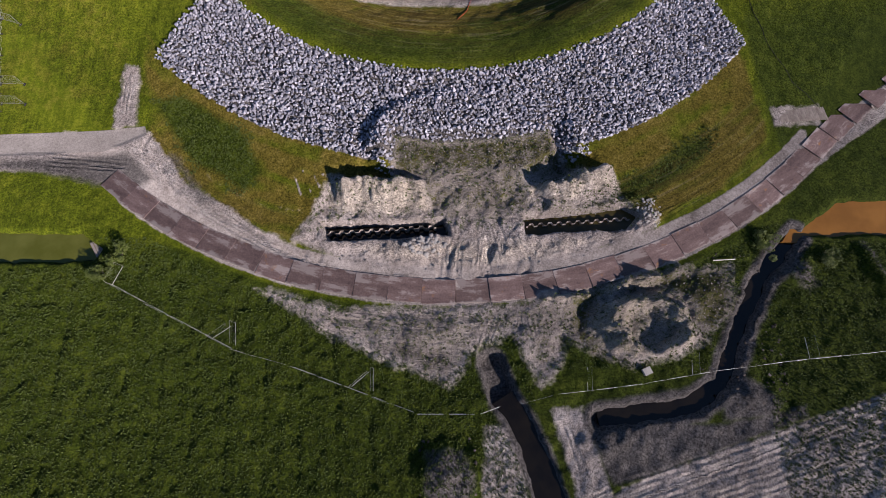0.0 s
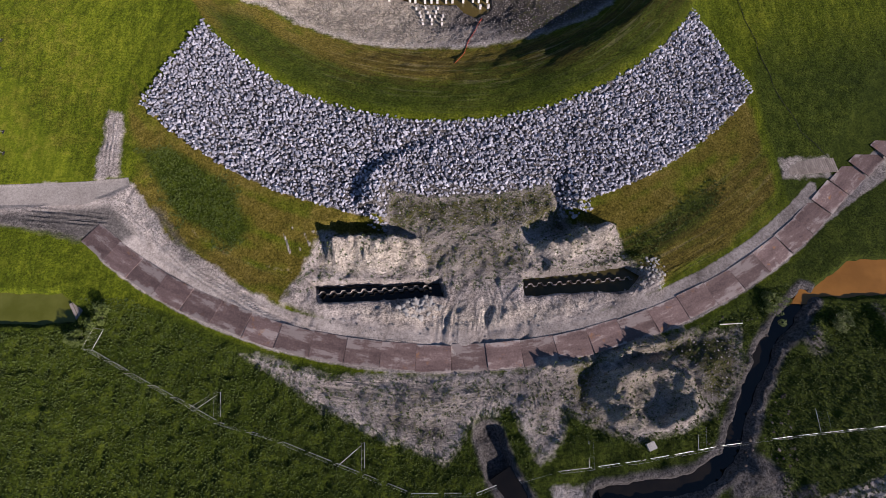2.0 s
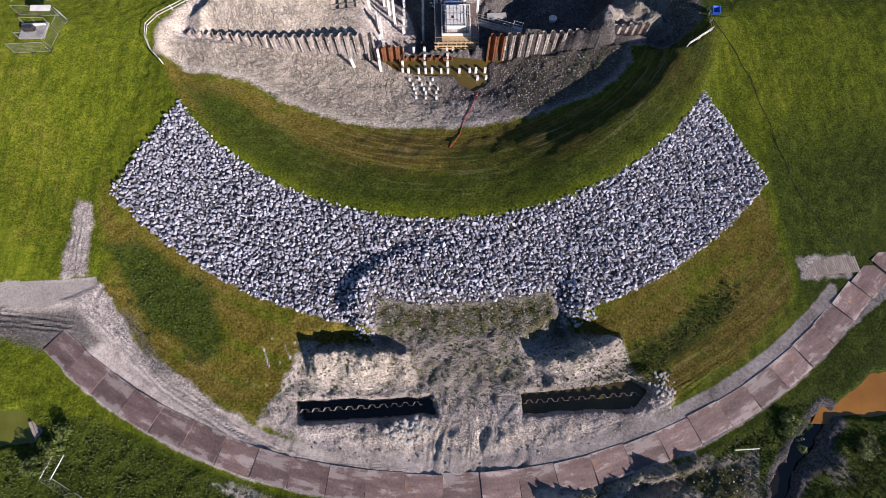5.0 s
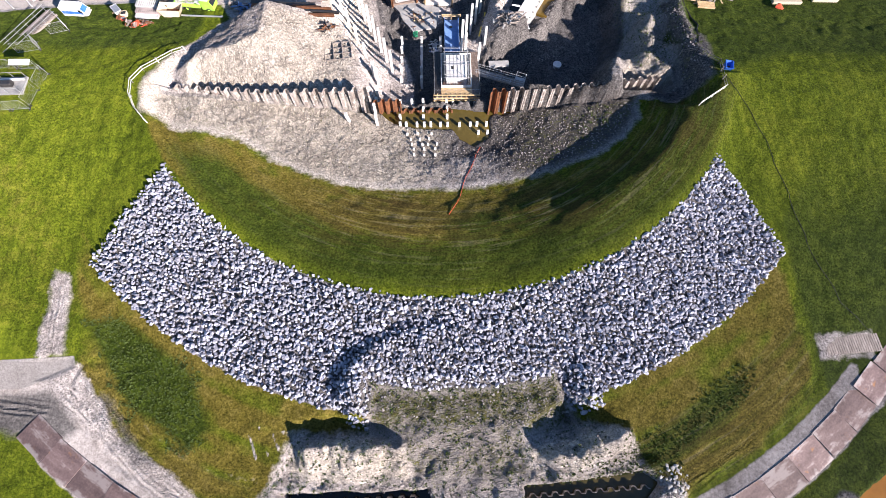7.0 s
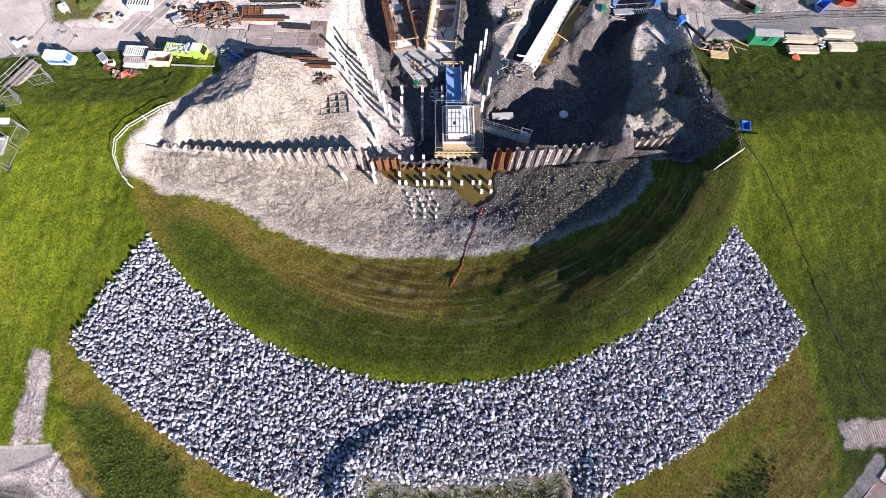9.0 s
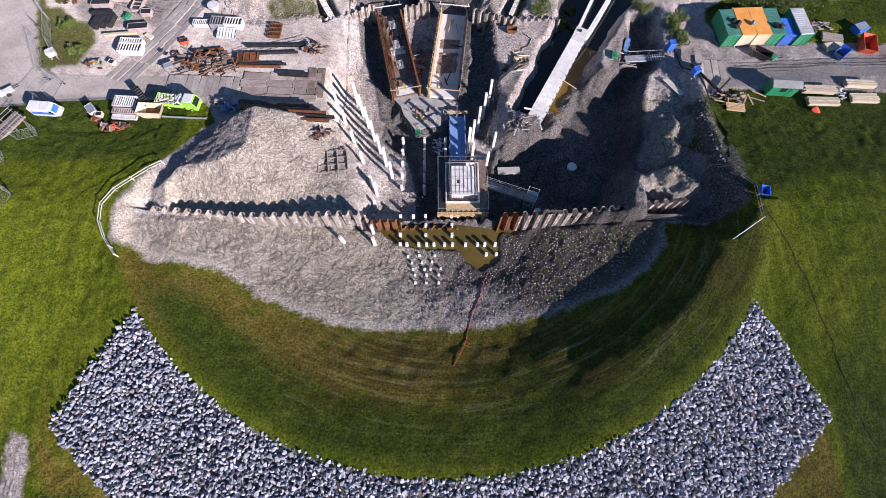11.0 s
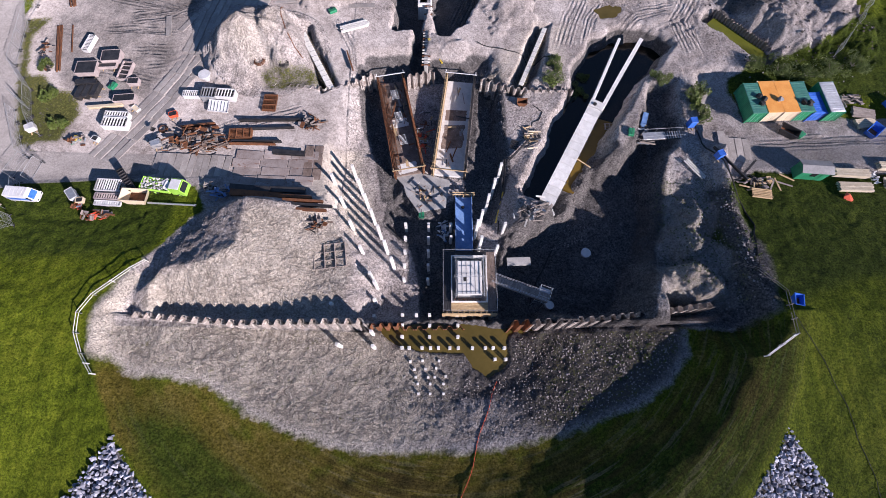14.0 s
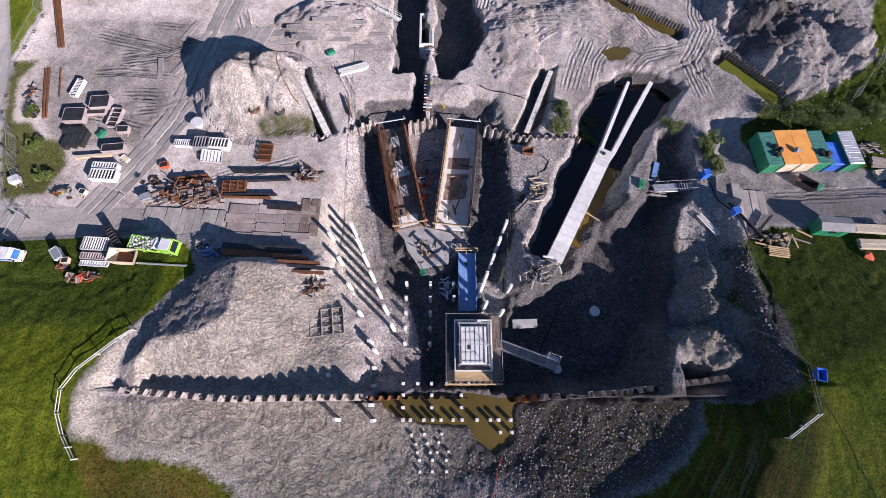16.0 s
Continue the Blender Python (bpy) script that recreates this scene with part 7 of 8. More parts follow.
def mesh_stack(label, x, y, turn, l, w, mat, n, layers=3):
    t = thing("mesh_mat_stack", label, "reinforcement", "stacked mesh", on_ground(x, y, 0.1, turn))
    for j in range(layers):
        for i in range(n):
            u = -w / 2 + i * w / (n - 1)
            part("mesh_bar", Shape().box(-l / 2, u - 0.04, 0.16 * j, l / 2, u + 0.04, 0.16 * j + 0.08), mat, t)
    for i in range(4):
        part("bearer", Shape().box(-l / 2 + 0.2 + i * (l - 0.4) / 3 - 0.06, -w / 2, -0.1, -l / 2 + 0.2 + i * (l - 0.4) / 3 + 0.06, w / 2, 0.16 * layers + 0.02), mat, t)
    return t


mesh_stack("rusty square stack of steel mesh", -26.9, 119.8, 88, 3.3, 2.1, STEEL_RUST, 9)
mesh_stack("rusty stack of steel mesh behind the scrap", -30.8, 113.6, 3, 3.8, 1.8, STEEL_RUST, 9, 4)
mesh_stack("pale steel frame stack lying on the sand slope", -14.2, 92.3, 8, 4.9, 3.6, WOOD_GREY, 4, 2)
mesh_stack("dark steel grating on the island", 13.8, 112.6, 70, 1.8, 1.2, STEEL_DARK, 6, 1)
mesh_stack("pale steel ladder grid on the east bank", 31.6, 118.0, -2, 2.8, 1.2, WOOD_GREY, 5, 1)
mesh_stack("pale pallet frames east of the ditch", 54.2, 138.4, -42, 5.0, 3.4, WOOD_GREY, 4, 1)


def coil(x, y, label, mat, r=0.7):
    t = Shape()
    for k in range(3):
        ring = [(r * (1 - 0.12 * k) * math.cos(a), r * (1 - 0.12 * k) * math.sin(a), 0.1 + 0.12 * k) for a in np.linspace(0, 2 * math.pi, 15)]
        for a, b in zip(ring, ring[1:]):
            t.rod(a, b, 0.06, 5)
    tagged(part("cable_coil", t, mat, m=on_ground(x, y, 0.05)), label, "coil", "coils")


coil(-28.6, 126.2, "rusty coil of steel cable by the sand heap", STEEL_RUST, 0.9), coil(-24.6, 126, "dark coil of hose by the sand heap", STEEL_DARK, 0.8), coil(-43.8, 114.8, "rusty drum ring on pale ground", STEEL_RUST, 0.7)
funnel = Shape().rod((0, 0, 0), (0, 0, 1.2), 0.5, 14, 1.0).rod((0, 0, 1.2), (0, 0, 1.3), 1.05, 14, 1.0)
tagged(part("concrete_hopper", funnel, WHITE_PAINT, m=on_ground(-38.4, 124.9, 0.02)), "white cone-shaped concrete hopper by the sand heap", "hopper")

# gangway over the east slope
gang_e = thing("steel_gangway", "grey steel gangway with ladder steps over the east slope", "gangway", m=pose(35.0, 113.9, 0.9, 0, 0, 4))
part("tread_plate", Shape().box(0, -0.7, 0, 3.6, 0.7, 0.08), ZINC, gang_e)
for i in range(7):
    part("rung", Shape().box(3.7 + i * 0.42, -0.65, 0, 3.85 + i * 0.42, 0.65, 0.06), ZINC, gang_e)
for sy in (-0.7, 0.7):
    part("side_beam", Shape().box(0, sy - 0.05, -0.15, 6.6, sy + 0.05, 0.02), STEEL_DARK, gang_e)
    part("hand_rail", Shape().rod((0, sy, 1.0), (6.6, sy, 1.0), 0.03, 5), ZINC, gang_e)
    for i in range(4):
        part("rail_post", Shape().rod((0.2 + i * 2.05, sy, 0), (0.2 + i * 2.05, sy, 1.0), 0.03, 5), ZINC, gang_e)
part("support_leg", Shape().rod((0.2, 0, -2.6), (0.2, 0, 0), 0.08, 6), STEEL_DARK, gang_e), part("support_leg", Shape().rod((6.4, 0, -1.5), (6.4, 0, 0), 0.08, 6), STEEL_DARK, gang_e)


# ---- fences ----
panel = thing("fence_panel", "galvanised mesh site fence panel on concrete feet", "fence panel", "site fence")
part("frame", Shape().rod((0, 0, 0.1), (0, 0, 2.0), 0.024, 5).rod((3.4, 0, 0.1), (3.4, 0, 2.0), 0.024, 5).rod((0, 0, 2.0), (3.4, 0, 2.0), 0.026, 5).rod((0, 0, 0.2), (3.4, 0, 0.2), 0.02, 5), ZINC, panel)
infill = Shape()
for i in range(1, 22):
    infill.rod((i * 0.155, 0, 0.2), (i * 0.155, 0, 2.0), 0.004, 3)
for i in range(1, 7):
    infill.rod((0, 0, 0.2 + i * 0.26), (3.4, 0, 0.2 + i * 0.26), 0.004, 3)
tagged(part("infill", infill, WIRE, panel), kind="stuff")
for x in (0, 3.4):
    part("foot", Shape().box(x - 0.1, -0.3, 0, x + 0.1, 0.3, 0.12), STEEL_DARK, panel)
# slack fence of the meadow: thin posts and wires over a pale kick rail
slack = thing("fence_panel", "thin wire fence panel with a pale kick rail", "fence panel", "meadow fence")
part("kick_rail", Shape().rod((0, 0, 0.12), (3.5, 0, 0.12), 0.03, 5), ZINC, slack)
part("top_wire", Shape().rod((0, 0, 1.9), (3.5, 0, 1.9), 0.008, 4), ZINC, slack), part("post", Shape().rod((0, 0, 0), (0, 0, 1.95), 0.018, 5), ZINC, slack)
thin = Shape()
for i in range(1, 15):
    thin.rod((i * 0.235, 0, 0.15), (i * 0.235, 0, 1.9), 0.003, 3)
tagged(part("infill", thin, WIRE, slack), kind="stuff")
standing = set()


def fence(line, kind=panel):
    for (ax, ay), (bx, by) in zip(line, line[1:]):
        L = math.hypot(bx - ax, by - ay)
        n = max(1, round(L / 3.5))
        for i in range(n):
            x, y = ax + (bx - ax) * i / n, ay + (by - ay) * i / n
            m = pose(x, y, ground_at(x, y) + 0.02, random.uniform(-2, 2), 0, math.degrees(math.atan2(by - ay, bx - ax))) @ Matrix.Diagonal((L / n / 3.5, 1, 1, 1))
            if kind not in standing:
                kind.matrix_basis = m
                standing.add(kind)
            else:
                copy_thing(kind, m)


fence([(-44.9, 19.6), (-45.8, 16.9), (-36.7, 12.2), (-27.5, 7.5), (-19.3, 5.1), (-8.9, 1.2), (-3.1, -1.0), (4.8, -1.2), (7.9, -0.2)], slack)
fence([(10.2, -0.1), (15, 1), (20.1, 1.4), (26.8, 2.1), (35.9, 3.4), (45.9, 4.4), (59, 5.4), (76, 6.8)], slack)
fence([(-30.9, 9.2), (-28, 11.2), (-27.5, 7.5)], slack), fence([(-11.8, 2.5), (-9, 4.8), (-8.9, 1.2)], slack), fence([(19, 1.3), (19.4, 5)], slack), fence([(33, 3), (33.6, 6.4)], slack), fence([(49, 4.7), (49.2, 8.2)], slack)
fence([(-69.4, 42.8), (-71, 52), (-72.4, 60), (-74.2, 70), (-76.4, 80)])
for x, y, a in ((-73.6, 67.4, -12), (-72.8, 62.8, -20), (-70.6, 50.8, -3), (-69.8, 47.2, -3)):
    fence([(x, y), (x + 4.4 * math.cos(radians(a)), y + 4.4 * math.sin(radians(a)))])
fence([(-72.8, 152), (-71.3, 148.1), (-72.7, 137.1), (-71.6, 127.1), (-67.2, 122), (-65.4, 116.6), (-62.6, 112.6)]), fence([(-69.4, 121), (-65.8, 117.8)]), fence([(-68.6, 118), (-66, 112.6), (-64.2, 109)])
fence([(-66.4, 86.4), (-59.6, 86.3), (-58.2, 85.2), (-59.0, 78.6), (-64.8, 78.2)])
fence([(-61.6, 98.4), (-60.0, 96.6), (-63.2, 95.6)]), fence([(-63.8, 93.2), (-62.2, 91.2), (-66.0, 90.4)]), fence([(-64.6, 105.4), (-63.2, 109.4), (-61.0, 108.2), (-61.9, 104.3)]), fence([(-63.0, 104.4), (-62.0, 100.4)])
fence([(72, 131), (76, 136), (79, 141)])


def rail_fence(label, line, mat, rails=(0.55, 1.0), gap=2.2):
    t = thing("rail_fence", label, "fence", "rail fences")
    for (ax, ay), (bx, by) in zip(line, line[1:]):
        L = math.hypot(bx - ax, by - ay)
        n = max(1, round(L / gap))
        for i in range(n + 1):
            x, y = ax + (bx - ax) * i / n, ay + (by - ay) * i / n
            part("post", Shape().box(x - 0.06, y - 0.06, ground_at(x, y) - 0.2, x + 0.06, y + 0.06, ground_at(x, y) + 1.1), mat, t)
        za, zb = ground_at(ax, ay), ground_at(bx, by)
        for h in rails:
            part("rail", Shape().rod((ax, ay, za + h), (bx, by, zb + h), 0.05, 4), mat, t)
    return t


rail_fence("white timber post-and-rail fence on the dike crest", [(-38.5, 90.7), (-39.9, 89.4), (-43.5, 85.7), (-44.6, 83.3), (-44.2, 80.7), (-42.9, 78.2), (-40.6, 75.7)], WOOD_WHITE)
rail_fence("grey timber post-and-rail fence on the dike crest", [(44, 91.3), (45.2, 89.8), (47.5, 86.4), (46.5, 80.6)], WOOD_GREY)
rail_fence("white timber rail closing the dike path", [(46.5, 80.6), (42.3, 77.9)], WOOD_WHITE)

# footbridge and barrier in the west
fb = thing("footbridge", "slatted grey footbridge with white tube railings", "footbridge", m=pose(-69.6, 89.4, 3.3, 0, 0, 62.0))
for i in range(29):
    part("slat", Shape().box(i * 0.43, -1.0, 0, i * 0.43 + 0.33, 1.0, 0.07), WOOD_GREY, fb)
for sy in (-1, 1):
    part("bearer", Shape().box(0, sy - 0.08, -0.3, 12.5, sy + 0.08, 0), WOOD_GREY, fb)
    for z in (0.55, 1.1):
        part("hand_rail", Shape().rod((0, sy, z), (12.5, sy, z), 0.035, 5), ZINC, fb)
    for i in range(7):
        part("rail_post", Shape().rod((0.15 + i * 2, sy, -2), (0.15 + i * 2, sy, 1.15), 0.04, 5), ZINC, fb)
for x0, y0, x1, y1 in ((-74.1, 108.6, -69.2, 103.3), (-76, 106.4, -72.1, 102.7)):
    b = thing("barrier", "white painted road barrier pole on posts", "barrier", "road barriers")
    part("boom", Shape().rod((x0, y0, 2.0), (x1, y1, 2.0), 0.09, 6), WHITE_PAINT, b)
    for k in (0.05, 0.95):
        part("post", Shape().rod((x0 + (x1 - x0) * k, y0 + (y1 - y0) * k, 0.8), (x0 + (x1 - x0) * k, y0 + (y1 - y0) * k, 2.1), 0.08, 6), WHITE_PAINT, b)
loader = thing("compact_trailer", "small white and black trailer on the west road", "trailer", m=on_ground(-69.2, 106.0, 0, 40))
part("bed", Shape().box(-1.1, -0.6, 0.45, 1.1, 0.6, 0.7), WHITE_PAINT, loader)
part("drawbar", Shape().rod((1.1, 0, 0.5), (2.1, 0, 0.45), 0.06, 5), STEEL_DARK, loader)
for sy in (-0.7, 0.7):
    part("wheel", Shape().rod((0, sy - 0.1, 0.33), (0, sy + 0.1, 0.33), 0.33, 14), BLACK_RUBBER, loader)
part("water_tank", Shape().rod((-0.7, 0, 0.72), (-0.7, 0, 1.3), 0.4, 12), WHITE_PAINT, loader)
enclosure = thing("pump_enclosure", "low grey pump enclosure with tube rails", "enclosure", m=on_ground(-62.6, 82.6, 0, 2))
part("base_slab", Shape().box(-2, -1.6, 0, 2, 1.6, 0.25), CONCRETE_GREY, enclosure)
part("pump", Shape().box(-1.4, -0.4, 0.25, 0.4, 0.5, 1.0, c=0.1), STEEL_DARK, enclosure)
part("pipe_run", Shape().rod((-1.8, 0.9, 0.5), (1.8, 0.9, 0.5), 0.18, 8), WHITE_PAINT, enclosure)
for sx in (-1.9, 0, 1.9):
    for sy in (-1.5, 1.5):
        part("rail_post", Shape().rod((sx, sy, 0.2), (sx, sy, 1.3), 0.04, 5), ZINC, enclosure)
for sy in (-1.5, 1.5):
    part("hand_rail", Shape().rod((-1.9, sy, 1.3), (1.9, sy, 1.3), 0.035, 5), ZINC, enclosure)
tagged(part("notice_board", Shape().box(-1.6, -0.5, 0, 1.6, 0.5, 0.08), WHITE_PAINT, m=pose(-61.4, 85.9, ground_at(-61.4, 85.9) + 2.0, 12, 0, 0)), "white sheet roof over the enclosure's entrance", "sheet roof")
tagged(part("survey_pole", Shape().rod((0, 0, 0.1), (3.2, 0, 0.1), 0.07, 6), WOOD_WHITE, m=on_ground(39.1, 18.6, 0.1, 2)), "white pole lying on the spoil bank", "pole")
jetty = thing("pond_jetty", "dark rotten timber landing at the pond's end", "jetty", m=pose(-48.6, 22.4, -0.1, 0, 0, -55))
for i in range(7):
    part("board", Shape().box(-2.2, -1.4 + i * 0.42, 0, 2.2, -1.05 + i * 0.42, 0.1), WOOD_GREY, jetty)
part("bearer", Shape().box(-2.0, -1.4, -0.3, -1.8, 1.5, 0), STEEL_DARK, jetty), part("bearer", Shape().box(1.8, -1.4, -0.3, 2.0, 1.5, 0), STEEL_DARK, jetty)
board_ramp = thing("timber_ramp", "weathered timber ramp of close boards by the road", "ramp", m=on_ground(58.2, 42.6, 0.12, 3))
for i in range(26):
    part("board", Shape().box(-4.3 + i * 0.33, -1.3, 0, -4.02 + i * 0.33, 1.3, 0.08), WOOD_GREY, board_ramp)
tagged(part("inspection_lid", Shape().box(-0.5, -0.4, 0, 0.5, 0.4, 0.5).box(-0.56, -0.46, 0.5, 0.56, 0.46, 0.56), CONCRETE_GREY, m=on_ground(27, 3.6, 0, 20)), "small grey metal box on the ditch bank", "box")


def lay(name, label, category, line, r, mat, dz=0.06):
    """A hose or cable that follows the ground."""
    pts, s = [], Shape()
    for (ax, ay), (bx, by) in zip(line, line[1:]):
        n = max(2, int(math.hypot(bx - ax, by - ay) / 1.2))
        for i in range(n):
            x, y = ax + (bx - ax) * i / n, ay + (by - ay) * i / n
            pts.append(Vector((x + 0.15 * math.sin(y * 0.9), y + 0.15 * math.sin(x * 1.1), 0)))
    for p in pts:
        p.z = ground_at(p.x, p.y) + dz
    for i, p in enumerate(pts):
        q = (pts[min(i + 1, len(pts) - 1)] - pts[max(i - 1, 0)]).to_track_quat("Z", "Y").to_matrix()
        s.v += [tuple(p + q @ Vector((r * math.cos(k * 1.2566), r * math.sin(k * 1.2566), 0))) for k in range(5)]
    n = len(pts)
    s.f = [[i * 5 + k, i * 5 + (k + 1) % 5, i * 5 + 5 + (k + 1) % 5, i * 5 + 5 + k] for i in range(n - 1) for k in range(5)] + [[4, 3, 2, 1, 0], [n * 5 - 5 + k for k in range(5)]]
    return tagged(part(name, s, mat), label, category)


lay("drain_hose", "black drain hose lying over the dike meadow", "hose", [(44.5, 92), (47, 84), (50.4, 76.5), (51.4, 73), (54.5, 56.4), (58, 48), (62.2, 43.2)], 0.035, BLACK_RUBBER)
lay("suction_hose", "thin red hose running down the clay slope", "hose", [(9.6, 75.4), (8.6, 73.4), (5.6, 65), (3.6, 60.5)], 0.04, RED)
lay("drain_hose", "black cable across the yard's north side", "cable", [(8, 133.6), (14, 131.6), (24, 130.4)], 0.07, BLACK_RUBBER, 0.3)
lay("drain_hose", "dark hose along the pit's east bank", "hose", [(44, 117), (44.6, 110), (47, 103), (48, 97), (45.6, 90.4)], 0.12, BLACK_RUBBER)
lay("drain_hose", "dark hose in the shaded pit", "hose", [(20, 96), (17, 91), (15, 85.5)], 0.12, BLACK_RUBBER)
lay("drain_hose", "rusty bent pipe on the second sand heap", "pipe", [(-25.6, 137.6), (-25.4, 134), (-23, 129), (-21, 126.6)], 0.08, STEEL_RUST)
lay("water_hose", "curled black hose on the island", "hose", [(17.4, 120.4), (18.9, 119), (18.4, 117.4), (17.2, 117), (17, 115.6)], 0.08, BLACK_RUBBER)


# ---- bushes ----
def bush(label, x, y, r, h, seed):
    rng = random.Random(seed)
    t = thing("bush", label, "bush", "bushes of the site", on_ground(x, y))
    stems = Shape()
    for i in range(6):
        a = rng.uniform(0, 6.28)
        stems.rod((0, 0, -0.1), (0.6 * r * math.cos(a), 0.6 * r * math.sin(a), h * rng.uniform(0.5, 0.85)), 0.05, 4, 0.015)
    part("stem", stems, WOOD_GREY, t)
    f = Shape()
    clumps = [(rng.gauss(0, 0.45) * r, rng.gauss(0, 0.45) * r, h * rng.uniform(0.25, 0.9), rng.uniform(0.25, 0.5) * r) for _ in range(11)]
    for cx, cy, cz, cr in clumps:
        for _ in range(120):
            d = Vector((rng.gauss(0, 1), rng.gauss(0, 1), rng.gauss(0, 0.8))).normalized() * cr * rng.uniform(0.6, 1.05)
            m = pose(cx + d.x, cy + d.y, max(0.05, cz + d.z), rng.uniform(-60, 60), rng.uniform(-60, 60), rng.uniform(0, 360))
            k = rng.uniform(0.08, 0.18)
            f.add([(-k, 0, 0), (0, -k * 0.5, 0.03), (k, 0, 0), (0, k * 0.5, 0.03)], [(0, 1, 2, 3)], m)
    tagged(part("foliage", f, LEAF, t), kind="stuff")


for i, (x, y, r, h) in enumerate(((21.6, 128.6, 1.5, 1.4), (21.2, 125.0, 1.9, 1.6), (26.4, 125.2, 1.8, 1.6), (27.6, 128.4, 1.4, 1.3), (39.6, 125.4, 1.6, 1.5), (44.4, 121.2, 1.6, 1.8), (45.6, 122.4, 1.7, 2.0), (45, 119.4, 1.4, 1.4), (45.4, 117.4, 1.3, 1.2), (57, 128.6, 2, 1.5), (61.5, 127.6, 2.4, 1.7), (66, 127, 2.2, 1.5), (70.5, 127.6, 2.4, 1.6), (75, 129, 2.4, 1.8), (-60.6, 115.5, 1.4, 1.0), (-63.6, 120.6, 1.5, 1.0), (-66.2, 127, 1.3, 0.9), (-47.6, 18.6, 1.4, 1.4), (-45.6, 21.2, 1.6, 1.4), (55.6, 18.8, 1.5, 1.2), (47, 21.4, 1.8, 1.3))):
    bush("green leafy bush on waste ground", x, y, r, h, 200 + i)


# ---- loose growth and clods ----
def scatter(name, label, category, count, spot, blades, mat, seed, kind="stuff"):
    """Very many small pieces joined into one mesh."""
    rng = np.random.default_rng(seed)
    px, py = spot(rng, count)
    px, py = np.clip(px, -95, 95), np.clip(py, -23, 173)
    pz = gz[np.round((py + 24) / STEP).astype(int), np.round((px + 96) / STEP).astype(int)]
    v, f = blades(rng, np.stack([px, py, pz], -1))
    me = bpy.data.meshes.new(name)
    n = f.shape[1]
    me.vertices.add(len(v)), me.loops.add(f.size), me.polygons.add(len(f))
    me.vertices.foreach_set("co", v.astype(np.float32).ravel())
    me.loops.foreach_set("vertex_index", f.astype(np.int32).ravel())
    me.polygons.foreach_set("loop_start", np.arange(0, f.size, n, dtype=np.int32))
    me.materials.append(mat)
    me.update()
    return tagged(new(name, me), label, category, kind=kind)


def tuft(height, spread, each=7):
    def blades(rng, p):
        n = len(p)
        a = rng.uniform(0, 6.283, (n, each))
        tip = rng.uniform(0.4, 1.0, (n, each)) * spread
        h = rng.uniform(0.5, 1.0, (n, each)) * height
        w = 0.34 * spread
        c, s = np.cos(a), np.sin(a)
        base = p[:, None, :] + np.stack([0.25 * spread * c, 0.25 * spread * s, 0 * c - 0.05], -1)
        left = base + np.stack([-s * w, c * w, 0 * c], -1)
        right = base + np.stack([s * w, -c * w, 0 * c], -1)
        top = p[:, None, :] + np.stack([c * tip, s * tip, h], -1)
        v = np.stack([left, right, top], 2).reshape(-1, 3)
        return v, np.arange(len(v)).reshape(-1, 3)
    return blades


def clod(size):
    """Lumps of five corners."""
    def blades(rng, p):
        n = len(p)
        k = (rng.uniform(0.3, 1.0, n) ** 2 * size)[:, None]
        a = rng.uniform(0, 6.283, n)
        corner = []
        for i in range(4):
            q = a + i * 1.571 + rng.uniform(-0.4, 0.4, n)
            corner.append(p + k * np.stack([np.cos(q), np.sin(q), rng.uniform(-0.3, 0.15, n)], -1))
        corner.append(p + k * np.stack([rng.uniform(-0.3, 0.3, n), rng.uniform(-0.3, 0.3, n), rng.uniform(0.4, 0.9, n)], -1))
        v = np.stack(corner, 1).reshape(-1, 3)
        b = np.arange(n)[:, None, None] * 5
        f = (b + np.array([[0, 1, 4], [1, 2, 4], [2, 3, 4], [3, 0, 4]])[None]).reshape(-1, 3)
        return v, f
    return blades


def region(test, box):
    def spot(rng, count):
        x, y = rng.uniform(box[0], box[2], count * 4), rng.uniform(box[1], box[3], count * 4)
        k = np.nonzero(test(x, y))[0][:count]
        return x[k], y[k]
    return spot


def ring_r(x, y):
    return np.hypot(x - RING[0], y - RING[1])


def growth(name, stops, rough=0.75):
    m, nt, b = nodes_of(name, rough)
    geo, tc = nt.nodes.new("ShaderNodeNewGeometry"), nt.nodes.new("ShaderNodeTexCoord")
    n = noise_of(nt, tc.outputs["Object"], 0.3, 4)
    f = math_of(nt, "ADD", math_of(nt, "MULTIPLY", geo.outputs["Random Per Island"], 0.5), math_of(nt, "MULTIPLY", n, 0.5))
    nt.links.new(ramp(nt, f, stops), b.inputs["Base Color"])
    return m


TALL = growth("tall_grass", [(0.25, (0.045, 0.072, 0.009)), (0.5, (0.065, 0.1, 0.012)), (0.8, (0.095, 0.13, 0.018))])
CLODS = growth("earth_clods", [(0.25, (0.2, 0.18, 0.17)), (0.5, (0.28, 0.255, 0.245)), (0.8, (0.38, 0.345, 0.335))], 0.95)
PEAT = growth("peat_clods", [(0.25, (0.03, 0.025, 0.023)), (0.5, (0.07, 0.06, 0.055)), (0.8, (0.16, 0.14, 0.13))], 0.95)


def not_wet(x, y):
    return (np.minimum(along(x, y, DITCH_E), along(x, y, DITCH_S)) > 2.3) & (inside(x, y, POND_W) < -0.5) & (inside(x, y, POND_E) < -0.5)


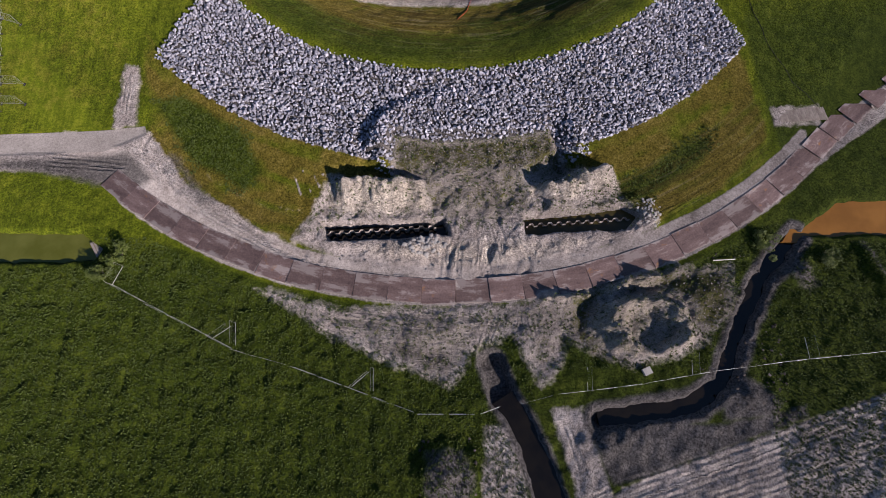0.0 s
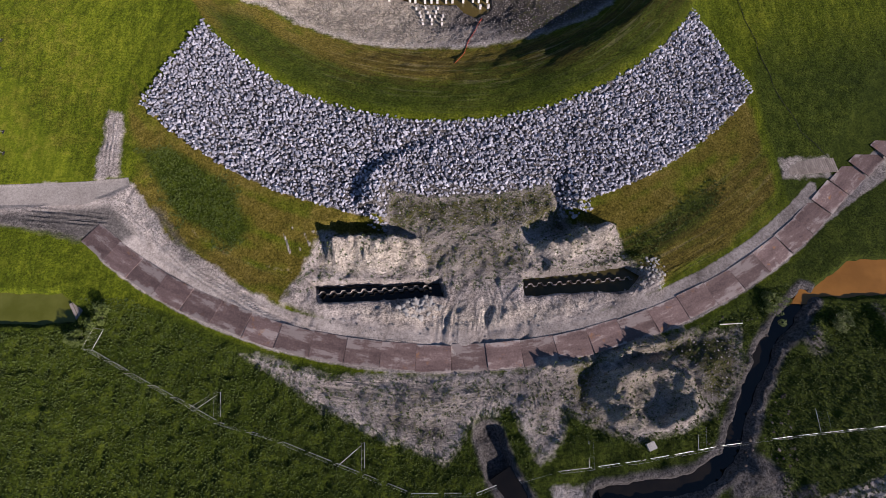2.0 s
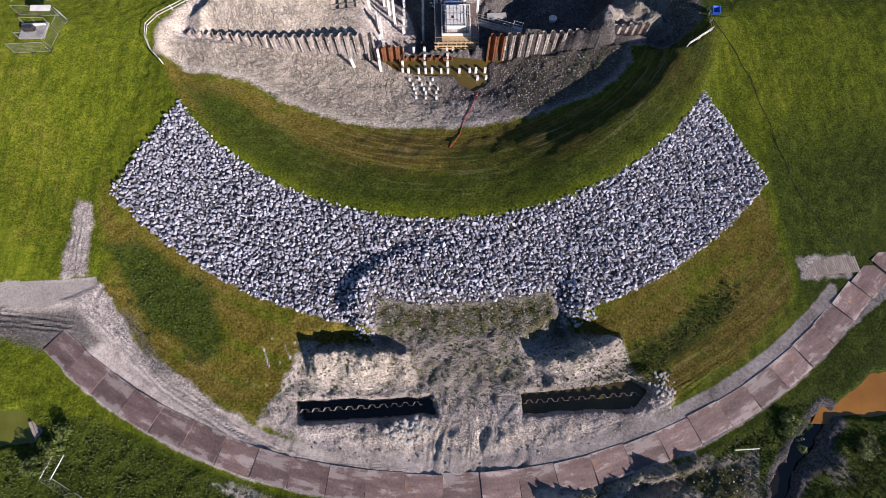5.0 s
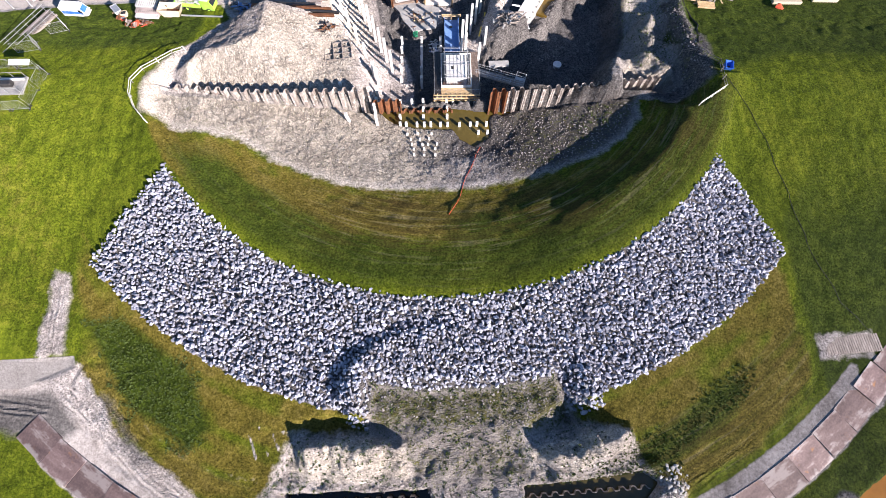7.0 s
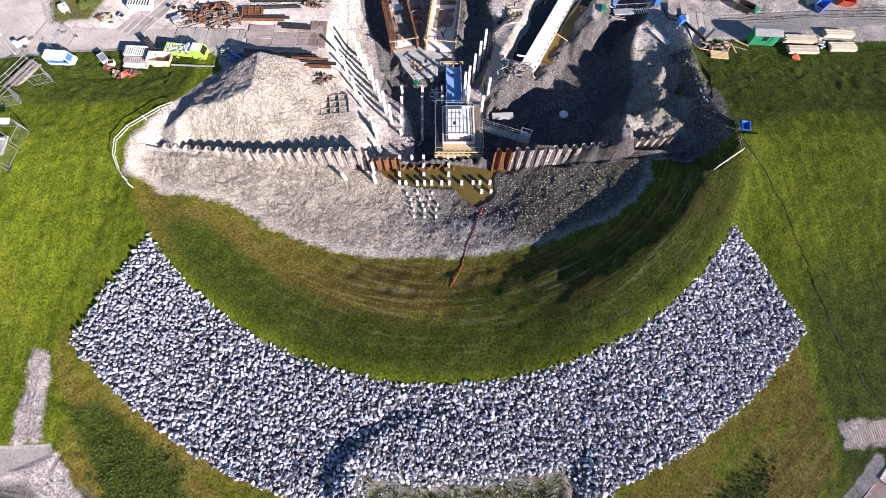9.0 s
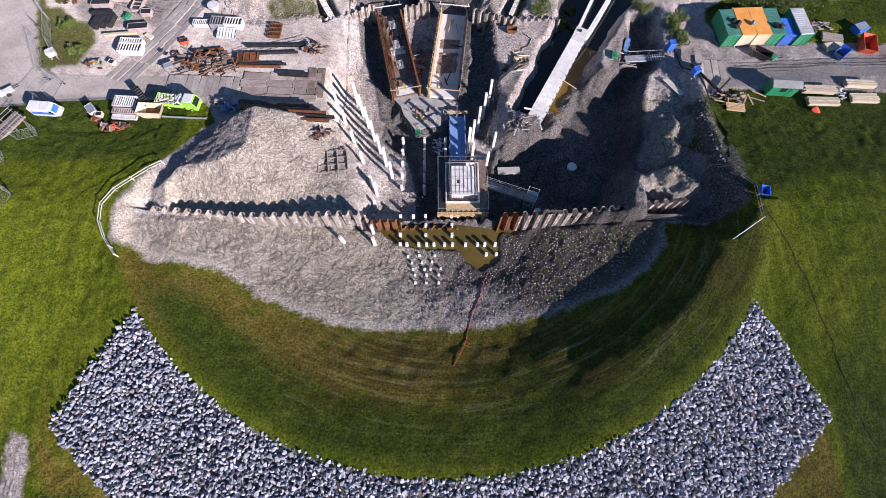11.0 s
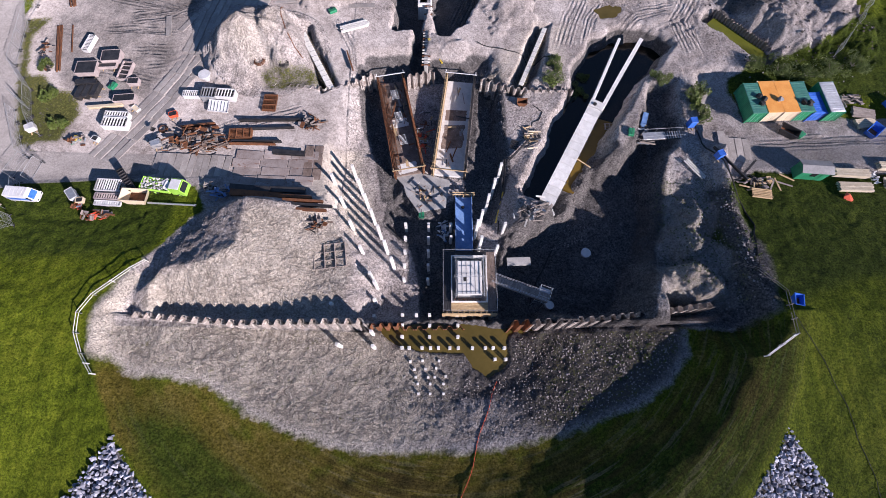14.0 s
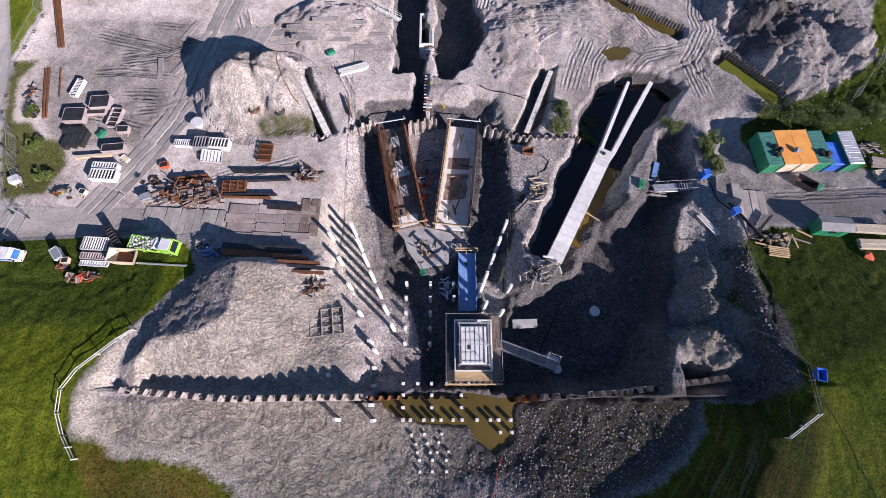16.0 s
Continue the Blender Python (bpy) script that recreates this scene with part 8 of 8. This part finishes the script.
scatter("tall_grass", "tall lush grass of the south meadow", "grass", 26000, region(lambda x, y: (ring_r(x, y) > 87) & (inside(x, y, SPOIL) < 0.5) & not_wet(x, y) & ((y > 4) | (x < 12) | (x > 42)), (-66, -14, 66, 24)), tuft(0.2, 0.24, 6), TALL, 11)
scatter("weeds", "weeds sprouting on bare earth", "weeds", 5000, region(lambda x, y: ((inside(x, y, PLATFORM) > 0) & (y > 24)) | (inside(x, y, SPOIL) > 0) | ((inside(x, y, CLAY) > 0.5) & (x > 18) & (rough_of(x, y, 6, 75) > 0.12)) | ((x > 36) & (y > 88)), (-26, 2, 47, 106)), tuft(0.2, 0.26, 6), TALL, 15)
scatter("clods", "crumbled clods of bare earth", "earth", 4500, region(lambda x, y: (inside(x, y, PLATFORM) > 0) | (inside(x, y, SPOIL) > 0), (-42, 2, 46, 82)), clod(0.2), CLODS, 16)
scatter("clods", "crumbled clods and rubble of the yard", "earth", 1000, region(lambda x, y: (y > 112) & ((x > -36) & (x < -16) | (x > 8)), (-40, 112, 80, 160)), clod(0.24), CLODS, 17)
scatter("peat_clods", "dark peaty clods on the spoil banks", "earth", 3500, region(lambda x, y: ((x > 50) & (y > 130)) | ((x > 34) & (x < 46) & (y > -2) & (y < 20)) | ((x > -3) & (x < 4) & (y < -4)), (-4, -12, 80, 154)), clod(0.32), PEAT, 18)
PALE = growth("pale_crumbs", [(0.25, (0.24, 0.22, 0.2)), (0.5, (0.38, 0.35, 0.325)), (0.8, (0.52, 0.48, 0.445))], 0.95)
scatter("clay_crumbs", "grey crumbs of torn clay on the bund's inner slope", "earth", 3000, region(lambda x, y: (inside(x, y, CLAY) > 0.8) & (x > 2 + 12 * rough_of(x, y, 5, 73)) & (y < 81.5) & (inside(x, y, WATER_S) < -0.5), (-6, 66, 36, 82)), clod(0.17), CLODS, 21)
scatter("clay_crumbs", "pale crumbs of sand and clay", "earth", 2600, region(lambda x, y: (inside(x, y, CLAY) > 0.3) & (y < 81.5) | (inside(x, y, [(-40, 84), (-33, 99), (-27, 101), (-14, 99), (-10, 92), (-9, 84)]) > 0), (-42, 66, 0, 101)), clod(0.15), PALE, 22)
scatter("clay_crumbs", "lumps of pale earth on the pit's east bank", "earth", 1500, region(lambda x, y: x > 35 + 0.2 * (y - 84), (34, 84, 46, 112)), clod(0.24), CLODS, 23)
scatter("clods", "lumps of earth along the pits of the dig", "earth", 2500, region(lambda x, y: ((x < -6) | (x > 8)) & (x > -16) & (x < 26), (-18, 96, 28, 127)), clod(0.2), CLODS, 24)
scatter("weeds", "rank weeds in patches on the bund's foot", "weeds", 5200, region(lambda x, y: (inside(x, y, [(-45, 46.6), (-40, 47), (-30, 40.4), (-26, 33), (-29, 31), (-38, 36.5)]) + 3 * rough_of(x, y, 3, 77) > 0) | ((np.abs(ring_r(x, y) - 73.5 + 0.1 * (x - 30)) + 3 * rough_of(x, y, 3, 78) < 1.8) & (x > 20) & (x < 44)), (-46, 24, 46, 50)), tuft(0.2, 0.24, 6), TALL, 25)
scatter("rubble", "pale rubble beside the trenches", "rubble", 900, region(lambda x, y: (np.hypot((x + 2) / 2, y - 21.6) < 1.6) | (np.hypot(x - 31, y - 26) < 2.2) | (np.hypot(x - 20, y - 36) < 2), (-8, 19, 34, 40)), clod(0.5), RUBBLE, 19)
